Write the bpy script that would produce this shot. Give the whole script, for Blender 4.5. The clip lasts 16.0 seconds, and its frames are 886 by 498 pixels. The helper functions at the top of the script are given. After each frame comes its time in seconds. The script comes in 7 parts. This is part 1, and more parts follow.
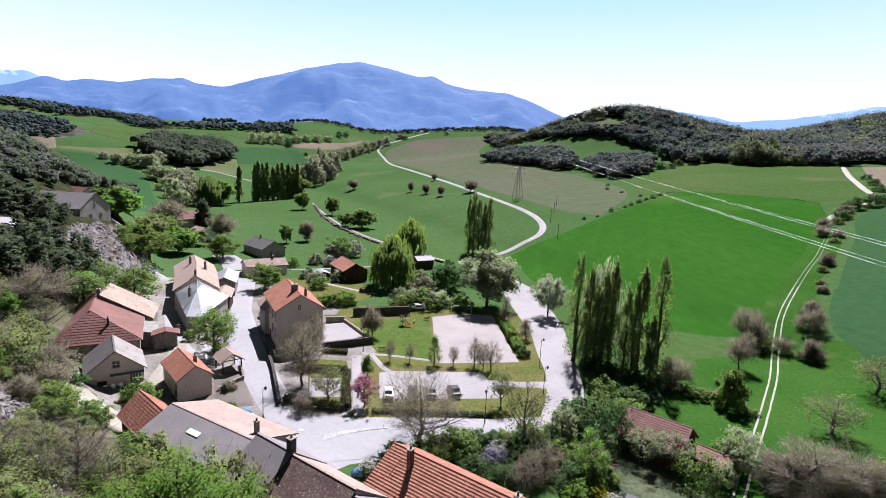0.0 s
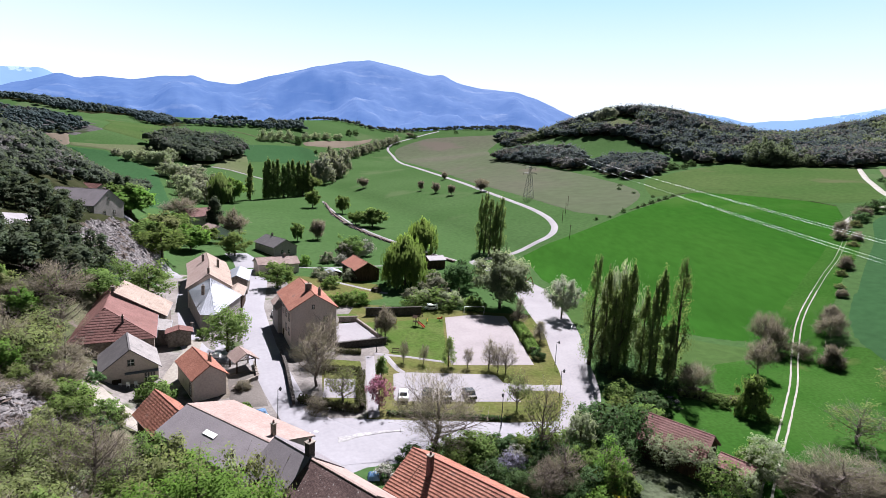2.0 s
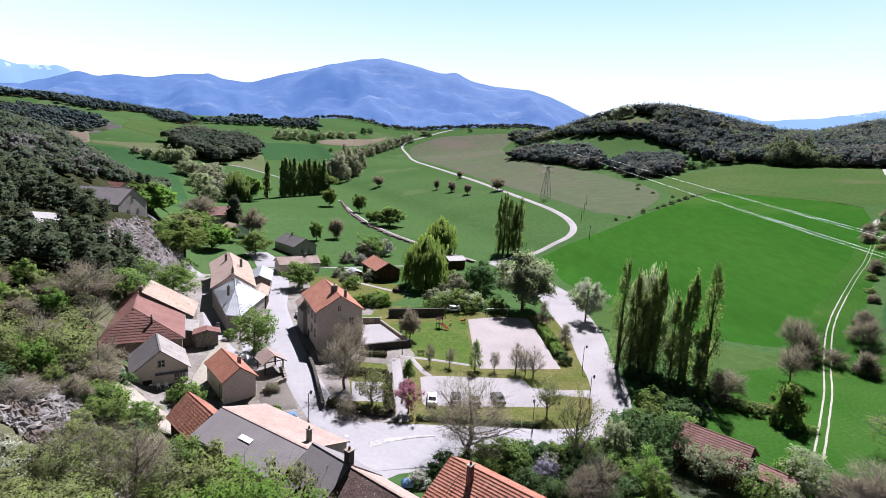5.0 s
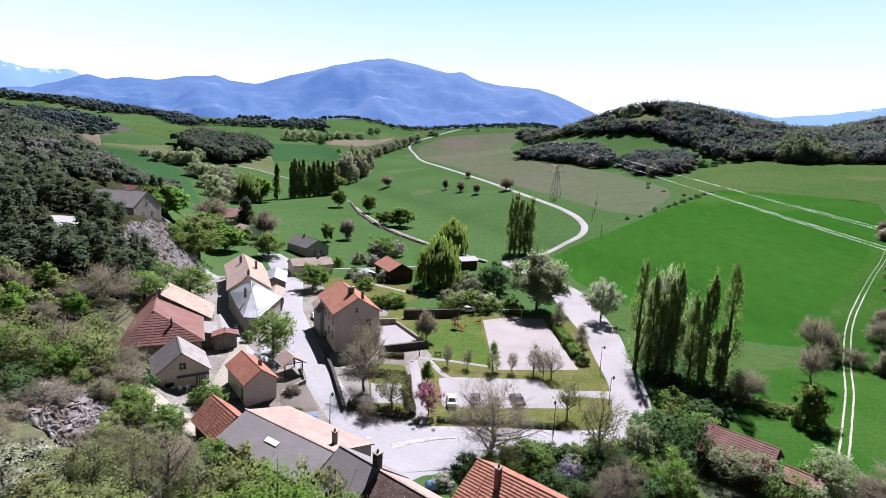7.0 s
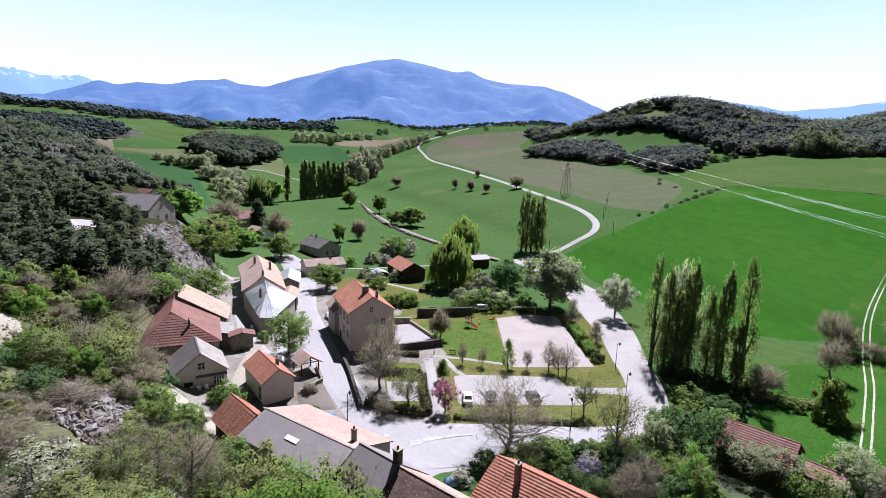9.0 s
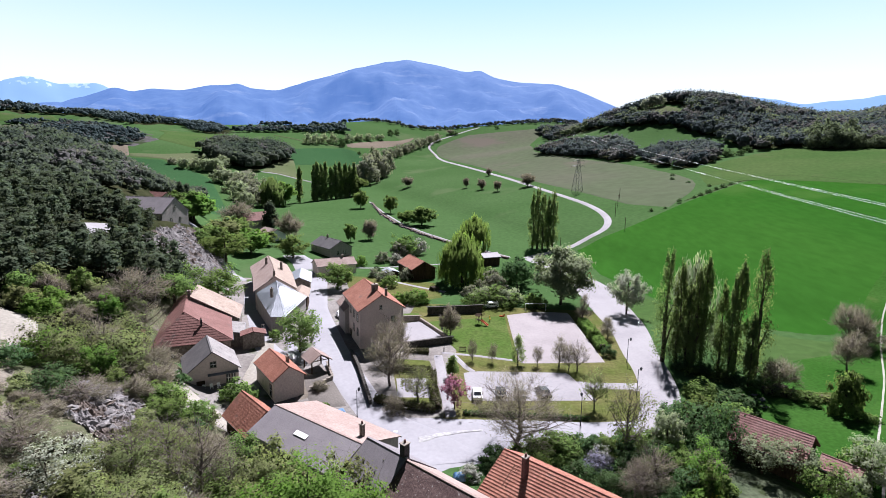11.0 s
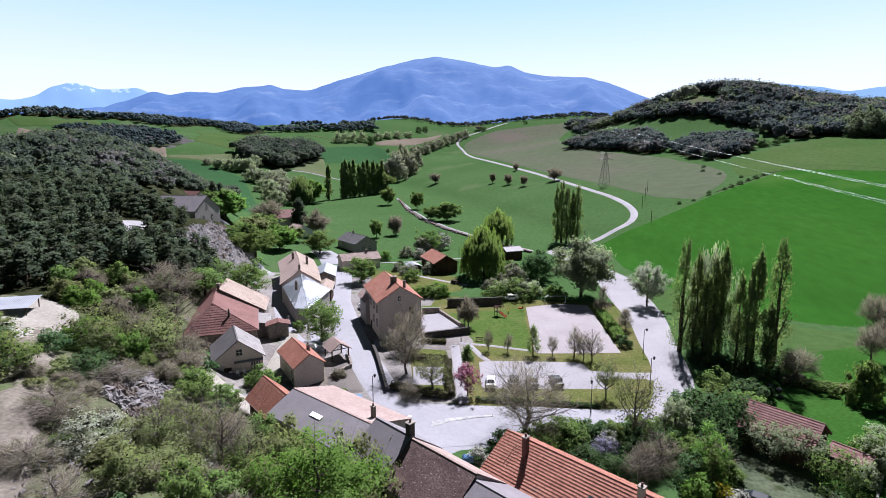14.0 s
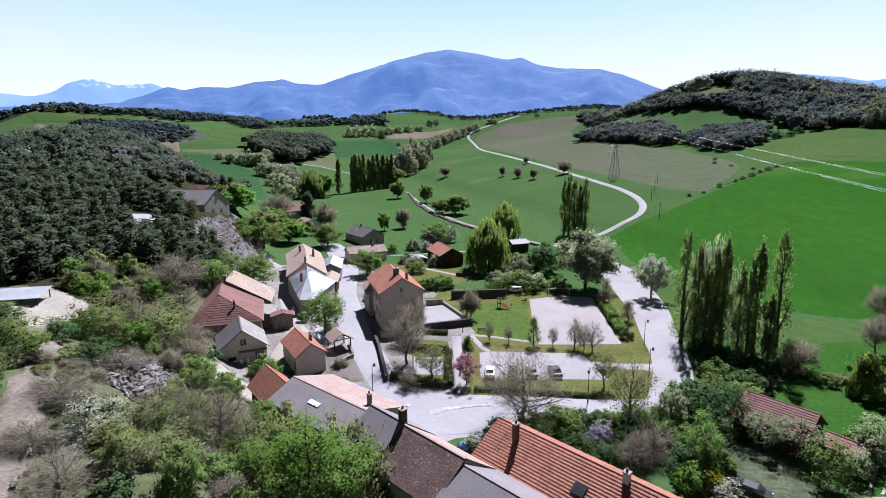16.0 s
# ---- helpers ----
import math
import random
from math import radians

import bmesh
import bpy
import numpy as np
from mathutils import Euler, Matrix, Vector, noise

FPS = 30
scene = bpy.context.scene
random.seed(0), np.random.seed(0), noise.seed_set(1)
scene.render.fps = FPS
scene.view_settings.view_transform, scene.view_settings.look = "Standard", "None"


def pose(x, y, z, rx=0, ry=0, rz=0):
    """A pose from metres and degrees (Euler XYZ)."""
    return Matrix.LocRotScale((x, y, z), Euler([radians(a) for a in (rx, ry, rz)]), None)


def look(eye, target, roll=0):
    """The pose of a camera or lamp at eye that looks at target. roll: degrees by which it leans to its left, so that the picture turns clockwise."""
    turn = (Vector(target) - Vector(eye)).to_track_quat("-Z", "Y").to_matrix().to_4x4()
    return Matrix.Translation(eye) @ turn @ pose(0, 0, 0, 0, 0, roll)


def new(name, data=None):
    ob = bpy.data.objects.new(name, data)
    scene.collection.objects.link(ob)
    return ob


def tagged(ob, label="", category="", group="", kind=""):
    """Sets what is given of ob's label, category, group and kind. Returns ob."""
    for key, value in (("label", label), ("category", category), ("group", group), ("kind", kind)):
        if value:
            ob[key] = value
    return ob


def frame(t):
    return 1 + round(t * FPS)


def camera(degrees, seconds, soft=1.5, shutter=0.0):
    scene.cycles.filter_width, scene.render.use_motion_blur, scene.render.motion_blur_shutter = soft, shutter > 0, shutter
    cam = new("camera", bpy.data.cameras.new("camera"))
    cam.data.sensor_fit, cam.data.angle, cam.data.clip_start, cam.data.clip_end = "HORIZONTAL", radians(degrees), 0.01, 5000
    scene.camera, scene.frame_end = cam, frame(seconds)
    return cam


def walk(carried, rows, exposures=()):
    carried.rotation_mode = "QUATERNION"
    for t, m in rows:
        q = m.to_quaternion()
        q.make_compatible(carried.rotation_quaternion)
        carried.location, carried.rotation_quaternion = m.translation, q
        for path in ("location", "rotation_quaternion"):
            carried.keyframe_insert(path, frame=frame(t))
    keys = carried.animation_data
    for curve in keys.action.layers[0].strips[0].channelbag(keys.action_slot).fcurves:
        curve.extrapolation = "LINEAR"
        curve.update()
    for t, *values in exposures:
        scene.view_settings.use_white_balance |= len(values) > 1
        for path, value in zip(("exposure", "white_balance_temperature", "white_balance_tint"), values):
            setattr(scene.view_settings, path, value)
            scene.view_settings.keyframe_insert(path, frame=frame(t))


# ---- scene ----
cam = camera(79.7, 16.0, 0.7)
PATH = [
    (0, (-0.083, 0.216, 41.895), (-0.083, 2.192, 41.583), 2.7),
    (0.5, (-0.374, 0.499, 41.896), (-0.383, 2.475, 41.583), 2.8),
    (1, (-0.801, 0.754, 41.946), (-0.815, 2.729, 41.631), 2.9),
    (1.5, (-1.194, 0.974, 42.039), (-1.216, 2.949, 41.723), 3.0),
    (2, (-1.677, 1.37, 42.005), (-1.706, 3.345, 41.687), 3.1),
    (2.5, (-2.109, 1.633, 42.103), (-2.148, 3.607, 41.782), 3.2),
    (3, (-2.613, 1.853, 42.209), (-2.663, 3.826, 41.886), 3.2),
    (3.5, (-3.136, 2.074, 42.343), (-3.194, 4.047, 42.019), 3.3),
    (4, (-3.696, 2.262, 42.422), (-3.76, 4.235, 42.097), 3.3),
    (6.5, (-6.555, 2.279, 42.858), (-6.646, 4.25, 42.527), 3.0),
    (7, (-7.005, 2.182, 42.884), (-7.104, 4.152, 42.553), 2.8),
    (7.5, (-7.423, 1.993, 42.927), (-7.528, 3.963, 42.595), 2.7),
    (8, (-7.701, 1.929, 42.839), (-7.815, 3.898, 42.509), 2.5),
    (8.5, (-7.878, 1.863, 42.745), (-8.002, 3.831, 42.414), 2.2),
    (9, (-7.786, 1.856, 42.632), (-7.921, 3.823, 42.298), 1.9),
    (11.5, (-6.261, 1.772, 41.849), (-6.46, 3.733, 41.515), 0.6),
    (12, (-5.636, 1.837, 41.688), (-5.85, 3.798, 41.357), 0.4),
    (12.5, (-5.219, 1.457, 41.553), (-5.442, 3.417, 41.224), 0.3),
    (13, (-4.507, 0.869, 41.566), (-4.759, 2.825, 41.231), 0.0),
    (13.5, (-3.937, 0.132, 41.646), (-4.215, 2.083, 41.305), -0.1),
    (14, (-3.361, -0.562, 41.604), (-3.659, 1.385, 41.256), -0.2),
    (14.5, (-2.755, -1.007, 41.55), (-3.069, 0.937, 41.196), -0.4),
    (15, (-2.146, -1.283, 41.506), (-2.474, 0.657, 41.146), -0.4),
    (15.5, (-1.481, -1.217, 41.423), (-1.819, 0.72, 41.058), -0.5),
    (16, (-0.9, -1.178, 41.356), (-1.243, 0.758, 40.985), -0.5),
]

walk(cam, [(t, look(eye, aim, roll)) for t, eye, aim, roll in PATH], [(0.0, 1.78, 6080, 19.5), (8.5, 1.80, 6020, 19.5), (11.5, 1.74, 5910, 19.5), (13.5, 1.66, 5800, 20.0), (16.0, 1.64, 5760, 20.0)])

# ---- daylight: a high sun ahead of the camera, a clear hazy sky ----
SUN_AZ, SUN_EL = radians(11), radians(52)
world = bpy.data.worlds.new("sky")
scene.world = world
world.use_nodes = True
wn = world.node_tree
sky = wn.nodes.new("ShaderNodeTexSky")
sky.sky_type, sky.sun_disc = "NISHITA", False
sky.sun_elevation, sky.sun_rotation = SUN_EL, SUN_AZ
sky.air_density, sky.dust_density, sky.ozone_density, sky.altitude = 1.0, 1.2, 1.0, 900
# the valley's haze whitens the sky all round above the horizon
co = wn.nodes.new("ShaderNodeTexCoord")
sep = wn.nodes.new("ShaderNodeSeparateXYZ")
wn.links.new(co.outputs["Generated"], sep.inputs[0])
haze = wn.nodes.new("ShaderNodeValToRGB")
wn.links.new(sep.outputs[2], haze.inputs[0])
for k, (at, c) in enumerate(((0.0, (0.74, 0.75, 0.75)), (0.13, (0.62, 0.67, 0.67)), (0.30, (0.29, 0.50, 0.47)), (0.55, (0.05, 0.08, 0.10)), (0.9, (0, 0, 0)))):
    e = haze.color_ramp.elements[k] if k < 2 else haze.color_ramp.elements.new(at)
    e.position, e.color = at, (*c, 1)
dim = wn.nodes.new("ShaderNodeMix")
dim.data_type, dim.blend_type, dim.clamp_result = "RGBA", "ADD", False
scaled = wn.nodes.new("ShaderNodeVectorMath")
scaled.operation = "SCALE"
scaled.inputs[3].default_value = 0.016
wn.links.new(sky.outputs[0], scaled.inputs[0])
dim.inputs[0].default_value = 1.0
wn.links.new(scaled.outputs[0], dim.inputs[6])
# haze scatters forward: bright below the sun, dull behind the camera
facing = wn.nodes.new("ShaderNodeVectorMath")
facing.operation = "DOT_PRODUCT"
facing.inputs[1].default_value = (math.sin(SUN_AZ), math.cos(SUN_AZ), 0)
wn.links.new(co.outputs["Generated"], facing.inputs[0])
lobe = wn.nodes.new("ShaderNodeMapRange")
lobe.interpolation_type = "SMOOTHSTEP"
lobe.inputs[1].default_value, lobe.inputs[2].default_value, lobe.inputs[3].default_value = -0.1, 0.55, 0.10
wn.links.new(facing.outputs["Value"], lobe.inputs[0])
glow = wn.nodes.new("ShaderNodeVectorMath")
glow.operation = "SCALE"
wn.links.new(haze.outputs[0], glow.inputs[0])
wn.links.new(lobe.outputs[0], glow.inputs[3])
wn.links.new(glow.outputs[0], dim.inputs[7])
wn.links.new(dim.outputs[2], wn.nodes["Background"].inputs[0])
wn.nodes["Background"].inputs[1].default_value = 0.43
sun = new("sun", bpy.data.lights.new("sun", "SUN"))
sun.data.energy, sun.data.angle, sun.data.color = 5.0, radians(0.53), (1.0, 0.97, 0.92)
sun.matrix_world = look((math.sin(SUN_AZ) * math.cos(SUN_EL), math.cos(SUN_AZ) * math.cos(SUN_EL), math.sin(SUN_EL)), (0, 0, 0))

# ---- materials ----
def mix_rgb(nt, fac, a, b, how="MIX"):
    n = nt.nodes.new("ShaderNodeMix")
    n.data_type, n.blend_type = "RGBA", how
    for sock, v in ((n.inputs[0], fac), (n.inputs[6], a), (n.inputs[7], b)):
        if isinstance(v, bpy.types.NodeSocket):
            nt.links.new(v, sock)
        elif isinstance(v, tuple):
            sock.default_value = (*v, 1)
        else:
            sock.default_value = v
    return n.outputs[2]


def noise_of(nt, scale, detail=4, coords=None, stretch=None, lo=0.35, hi=0.65):
    """A noise in object space, spread to 0..1 between lo and hi."""
    co = coords or nt.nodes.new("ShaderNodeTexCoord").outputs["Object"]
    if stretch:
        mp = nt.nodes.new("ShaderNodeMapping")
        mp.inputs["Scale"].default_value = stretch
        nt.links.new(co, mp.inputs[0])
        co = mp.outputs[0]
    n = nt.nodes.new("ShaderNodeTexNoise")
    n.inputs["Scale"].default_value, n.inputs["Detail"].default_value = scale, detail
    nt.links.new(co, n.inputs["Vector"])
    r = nt.nodes.new("ShaderNodeMapRange")
    r.inputs[1].default_value, r.inputs[2].default_value = lo, hi
    nt.links.new(n.outputs["Fac"], r.inputs[0])
    return r.outputs[0]


def material(name, a, b, big=0.15, small=2.0, grain=None, rough=0.85, bump=0.3, metal=0.0, vary=0.0, stretch=None, patch=None, leaf=0.0, shine=0.06, deep=0.1):
    """Two colours mixed by a large noise, a fine one over them, relief; vary: from one object to the next."""
    m = bpy.data.materials.new(name)
    m.use_nodes = True
    nt = m.node_tree
    p = nt.nodes["Principled BSDF"]
    p.inputs["Roughness"].default_value, p.inputs["Metallic"].default_value = rough, metal
    p.inputs["Specular IOR Level"].default_value = shine if not leaf else 0.0
    col = mix_rgb(nt, noise_of(nt, big, 5, stretch=stretch), a, b)
    fine = noise_of(nt, small, 6, stretch=stretch, lo=0.3, hi=0.7)
    g = grain if grain is not None else 0.35
    col = mix_rgb(nt, fine, mix_rgb(nt, g, col, (0.0, 0.0, 0.0)), mix_rgb(nt, 1.0, col, (1 + 0.8 * g, 1 + 0.8 * g, 1 + 0.7 * g), "MULTIPLY"))
    if patch:
        col = mix_rgb(nt, noise_of(nt, patch[1], 6, lo=patch[2], hi=patch[2] + 0.08), col, patch[0])
    if vary:
        info = nt.nodes.new("ShaderNodeObjectInfo")
        hs = nt.nodes.new("ShaderNodeHueSaturation")
        for sock, lo, hi in ((0, 0.5 - 0.025 * vary, 0.5 + 0.03 * vary), (2, 1 - 0.35 * vary, 1 + 0.35 * vary)):
            r = nt.nodes.new("ShaderNodeMapRange")
            r.inputs[3].default_value, r.inputs[4].default_value = lo, hi
            nt.links.new(info.outputs["Random"], r.inputs[0])
            nt.links.new(r.outputs[0], hs.inputs[sock])
        nt.links.new(col, hs.inputs["Color"])
        col = hs.outputs[0]
    nt.links.new(col, p.inputs["Base Color"])
    if bump:
        bn = nt.nodes.new("ShaderNodeBump")
        bn.inputs["Strength"].default_value, bn.inputs["Distance"].default_value = bump, deep
        nt.links.new(fine, bn.inputs["Height"])
        nt.links.new(bn.outputs[0], p.inputs["Normal"])
    if leaf:
        isl = nt.nodes.new("ShaderNodeNewGeometry")
        hs = nt.nodes.new("ShaderNodeHueSaturation")
        r = nt.nodes.new("ShaderNodeMapRange")
        r.inputs[3].default_value, r.inputs[4].default_value = 0.85, 1.18
        nt.links.new(isl.outputs["Random Per Island"], r.inputs[0])
        nt.links.new(r.outputs[0], hs.inputs["Value"])
        nt.links.new(col, hs.inputs["Color"])
        col = hs.outputs[0]
        nt.links.new(col, p.inputs["Base Color"])
        tr = nt.nodes.new("ShaderNodeBsdfTranslucent")
        nt.links.new(mix_rgb(nt, 1.0, col, (1.25, 1.35, 0.95), "MULTIPLY"), tr.inputs[0])
        mx = nt.nodes.new("ShaderNodeMixShader")
        mx.inputs[0].default_value = leaf
        nt.links.new(p.outputs[0], mx.inputs[1])
        nt.links.new(tr.outputs[0], mx.inputs[2])
        nt.links.new(mx.outputs[0], nt.nodes["Material Output"].inputs[0])
    return m


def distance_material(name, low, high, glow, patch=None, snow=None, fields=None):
    """Far hills: own colour tinted by haze, the air's light painted as emission."""
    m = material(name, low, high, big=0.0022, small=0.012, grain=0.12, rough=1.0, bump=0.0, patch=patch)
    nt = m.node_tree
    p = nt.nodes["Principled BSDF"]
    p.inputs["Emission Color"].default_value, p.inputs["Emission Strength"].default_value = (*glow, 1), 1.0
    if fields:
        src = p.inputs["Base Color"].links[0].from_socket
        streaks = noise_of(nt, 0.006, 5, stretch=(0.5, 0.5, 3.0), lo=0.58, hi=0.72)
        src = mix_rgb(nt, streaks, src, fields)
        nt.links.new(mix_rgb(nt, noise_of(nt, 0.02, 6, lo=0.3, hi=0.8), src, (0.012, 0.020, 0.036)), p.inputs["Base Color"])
    if snow:
        src = p.inputs["Base Color"].links[0].from_socket
        geo = nt.nodes.new("ShaderNodeNewGeometry")
        sep = nt.nodes.new("ShaderNodeSeparateXYZ")
        nt.links.new(geo.outputs["Position"], sep.inputs[0])
        add = nt.nodes.new("ShaderNodeMath")
        add.operation = "MULTIPLY_ADD"
        add.inputs[1].default_value = snow[1]
        nt.links.new(noise_of(nt, 0.014, 6), add.inputs[0])
        nt.links.new(sep.outputs[2], add.inputs[2])
        r = nt.nodes.new("ShaderNodeMapRange")
        r.inputs[1].default_value, r.inputs[2].default_value = snow[0], snow[0] + 14
        nt.links.new(add.outputs[0], r.inputs[0])
        nt.links.new(mix_rgb(nt, r.outputs[0], src, (0.34, 0.35, 0.36)), p.inputs["Base Color"])
    return m


M = {
    "play_lawn": material("green_play_lawn", (0.036, 0.064, 0.014), (0.054, 0.074, 0.022), 0.12, 1.5, 0.25, shine=0.0),
    "scrub": material("dark_wood_ground", (0.013, 0.017, 0.007), (0.027, 0.028, 0.015), 0.08, 1.2, 0.3, shine=0.0),
    "scree": material("grey_stony_ground", (0.042, 0.040, 0.040), (0.075, 0.071, 0.073), 0.05, 0.5, 0.35, shine=0.0, patch=((0.026, 0.034, 0.018), 0.03, 0.50)),
    "village": material("dusty_village_ground", (0.100, 0.090, 0.084), (0.154, 0.142, 0.136), 0.12, 1.5, 0.22, patch=((0.038, 0.054, 0.018), 0.12, 0.60)),
    "grass": material("meadow_grass", (0.030, 0.060, 0.020), (0.037, 0.068, 0.025), 0.012, 0.5, 0.14, patch=((0.047, 0.071, 0.031), 0.014, 0.60), shine=0.0, bump=0.1),
    "wheat": material("young_wheat", (0.014, 0.052, 0.007), (0.019, 0.060, 0.009), 0.010, 0.35, 0.12, stretch=(1, 0.35, 1), patch=((0.026, 0.064, 0.012), 0.010, 0.62), shine=0.0, bump=0.1),
    "upper": material("upper_meadow", (0.030, 0.058, 0.017), (0.041, 0.064, 0.022), 0.012, 0.4, 0.14, shine=0.0, bump=0.1, patch=((0.052, 0.063, 0.029), 0.02, 0.62)),
    "deep": material("deep_green_crop", (0.020, 0.050, 0.020), (0.024, 0.055, 0.023), 0.010, 0.4, 0.12, shine=0.0, bump=0.1),
    "stubble": material("sparse_crop_on_soil", (0.052, 0.067, 0.038), (0.064, 0.066, 0.048), 0.006, 0.12, 0.10, shine=0.0, bump=0.1, patch=((0.074, 0.066, 0.054), 0.010, 0.60)),
    "rough": material("rough_hill_grass", (0.045, 0.062, 0.025), (0.083, 0.075, 0.055), 0.12, 1.2, 0.25, bump=0.0, patch=((0.114, 0.093, 0.088), 0.16, 0.62), shine=0.0),
    "lawn": material("park_lawn", (0.052, 0.064, 0.018), (0.082, 0.076, 0.032), 0.12, 1.5, 0.25, shine=0.0),
    "dirt": material("pale_dirt", (0.096, 0.084, 0.070), (0.136, 0.120, 0.102), 0.2, 2.2, 0.3, bump=0.0, shine=0.0, patch=((0.056, 0.063, 0.031), 0.25, 0.58)),
    "road": material("bleached_asphalt", (0.168, 0.164, 0.177), (0.196, 0.192, 0.206), 0.08, 1.6, 0.07, bump=0.04, patch=((0.145, 0.143, 0.153), 0.2, 0.64)),
    "gravel": material("pale_gravel", (0.162, 0.153, 0.162), (0.190, 0.182, 0.190), 0.1, 1.8, 0.08, bump=0.05),
    "weeds": material("grey_green_weeds", (0.034, 0.046, 0.026), (0.066, 0.076, 0.050), 0.25, 1.6, 0.35, shine=0.0, bump=0.3, patch=((0.026, 0.034, 0.016), 0.4, 0.56)),
    "court": material("pinkish_court_gravel", (0.166, 0.149, 0.152), (0.194, 0.176, 0.179), 0.1, 1.8, 0.08, bump=0.05),
    "worn": material("faded_road_paint", (0.192, 0.189, 0.192), (0.256, 0.253, 0.253), 0.4, 2.0, 0.2, patch=((0.173, 0.170, 0.179), 0.7, 0.52)),
    "marking": material("worn_white_paint", (0.461, 0.461, 0.448), (0.512, 0.512, 0.499), 0.6, 6.0, 0.15),
    "track": material("chalky_track", (0.186, 0.177, 0.151), (0.230, 0.221, 0.203), 0.2, 2.0, 0.25),
    "rock": material("grey_limestone", (0.108, 0.100, 0.102), (0.180, 0.170, 0.174), 0.35, 1.8, 0.45, bump=0.5, shine=0.0, patch=((0.092, 0.076, 0.066), 0.25, 0.52)),
    "leaf": material("fresh_leaves", (0.080, 0.122, 0.035), (0.117, 0.162, 0.053), 0.3, 1.5, 0.12, vary=0.5, leaf=0.5, bump=0, rough=0.7),
    "bright": material("bright_spring_leaves", (0.074, 0.144, 0.026), (0.105, 0.171, 0.045), 0.3, 1.5, 0.15, vary=0.3, leaf=0.5, bump=0, rough=0.7),
    "olive": material("olive_leaves", (0.110, 0.129, 0.054), (0.153, 0.167, 0.079), 0.3, 1.5, 0.12, vary=0.5, leaf=0.5, bump=0, rough=0.7),
    "dark": material("dark_leaves", (0.042, 0.077, 0.032), (0.071, 0.111, 0.050), 0.3, 1.5, 0.2, vary=0.4, leaf=0.45, bump=0, rough=0.7),
    "pale": material("silvery_leaves", (0.150, 0.178, 0.108), (0.205, 0.232, 0.154), 0.3, 1.5, 0.15, vary=0.3, leaf=0.5, bump=0, rough=0.7),
    "poplar": material("poplar_leaves", (0.098, 0.134, 0.048), (0.132, 0.166, 0.066), 0.3, 1.5, 0.12, vary=0.3, leaf=0.55, bump=0, rough=0.7),
    "willow": material("willow_leaves", (0.095, 0.136, 0.030), (0.129, 0.172, 0.046), 0.3, 1.5, 0.12, vary=0.3, leaf=0.5, bump=0, rough=0.7),
    "pine": material("pine_needles", (0.033, 0.046, 0.031), (0.068, 0.080, 0.052), 0.3, 1.5, 0.3, vary=0.6, leaf=0.3, bump=0, rough=0.8),
    # wood_mix, wood_far and wood_bare carry the air's haze as blue in their colours
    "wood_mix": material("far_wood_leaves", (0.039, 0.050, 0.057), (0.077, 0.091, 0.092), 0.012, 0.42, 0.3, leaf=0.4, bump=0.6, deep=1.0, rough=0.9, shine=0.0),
    "wood_far": material("haze_tinted_pines", (0.046, 0.064, 0.072), (0.078, 0.102, 0.102), 0.02, 0.3, 0.35, leaf=0.4, bump=0.8, deep=1.4, rough=0.9, shine=0.0),
    "wood_near": material("near_hill_pines", (0.040, 0.054, 0.044), (0.076, 0.088, 0.068), 0.015, 0.55, 0.35, leaf=0.4, bump=0.8, deep=1.0, rough=0.9, shine=0.0),
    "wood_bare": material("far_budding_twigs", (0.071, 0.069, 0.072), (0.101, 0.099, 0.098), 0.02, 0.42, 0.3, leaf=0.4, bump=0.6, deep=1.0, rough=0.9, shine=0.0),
    "wood_light": material("far_light_leaves", (0.077, 0.096, 0.061), (0.112, 0.129, 0.083), 0.02, 0.42, 0.3, leaf=0.4, bump=0.6, deep=1.0, rough=0.9, shine=0.0),
    "twig": material("bare_twigs", (0.096, 0.080, 0.072), (0.138, 0.117, 0.106), 0.3, 2.0, 0.2, vary=0.3, bump=0, rough=0.9),
    "bud": material("brown_budding_twigs", (0.126, 0.110, 0.090), (0.172, 0.150, 0.122), 0.3, 2.0, 0.15, vary=0.4, leaf=0.35, bump=0, rough=0.8),
    "yellow": material("yellow_flowers", (0.165, 0.150, 0.012), (0.215, 0.190, 0.020), 0.5, 2.0, 0.2, leaf=0.4, bump=0, rough=0.8),
    "blossom": material("white_blossom", (0.211, 0.211, 0.184), (0.277, 0.277, 0.254), 0.5, 2.0, 0.2, leaf=0.3, bump=0, rough=0.8),
    "pink": material("pink_blossom", (0.200, 0.069, 0.115), (0.246, 0.115, 0.162), 0.5, 2.0, 0.2, leaf=0.3, bump=0, rough=0.8),
    "bark": material("grey_brown_bark", (0.046, 0.036, 0.028), (0.079, 0.065, 0.050), 1.0, 6.0, 0.4, bump=0.6),
    "stucco": material("beige_render", (0.50, 0.425, 0.39), (0.58, 0.50, 0.46), 0.25, 3.0, 0.13, patch=((0.43, 0.365, 0.335), 0.3, 0.62)),
    "grey_wall": material("grey_render", (0.256, 0.234, 0.227), (0.307, 0.282, 0.272), 0.3, 3.0, 0.16, patch=((0.218, 0.198, 0.189), 0.35, 0.62)),
    "stone": material("rubble_stone", (0.154, 0.134, 0.118), (0.218, 0.192, 0.170), 0.8, 2.5, 0.35, bump=0.7),
    # stone darkened to carry the shade on the walls' near faces
    "shaded_stone": material("stone_in_shade", (0.045, 0.041, 0.038), (0.074, 0.067, 0.062), 0.8, 2.5, 0.35, bump=0.7),
    "orange_tile": material("orange_clay_tile", (0.181, 0.078, 0.056), (0.225, 0.104, 0.076), 0.5, 3.0, 0.25, rough=0.75, patch=((0.141, 0.081, 0.064), 0.5, 0.62)),
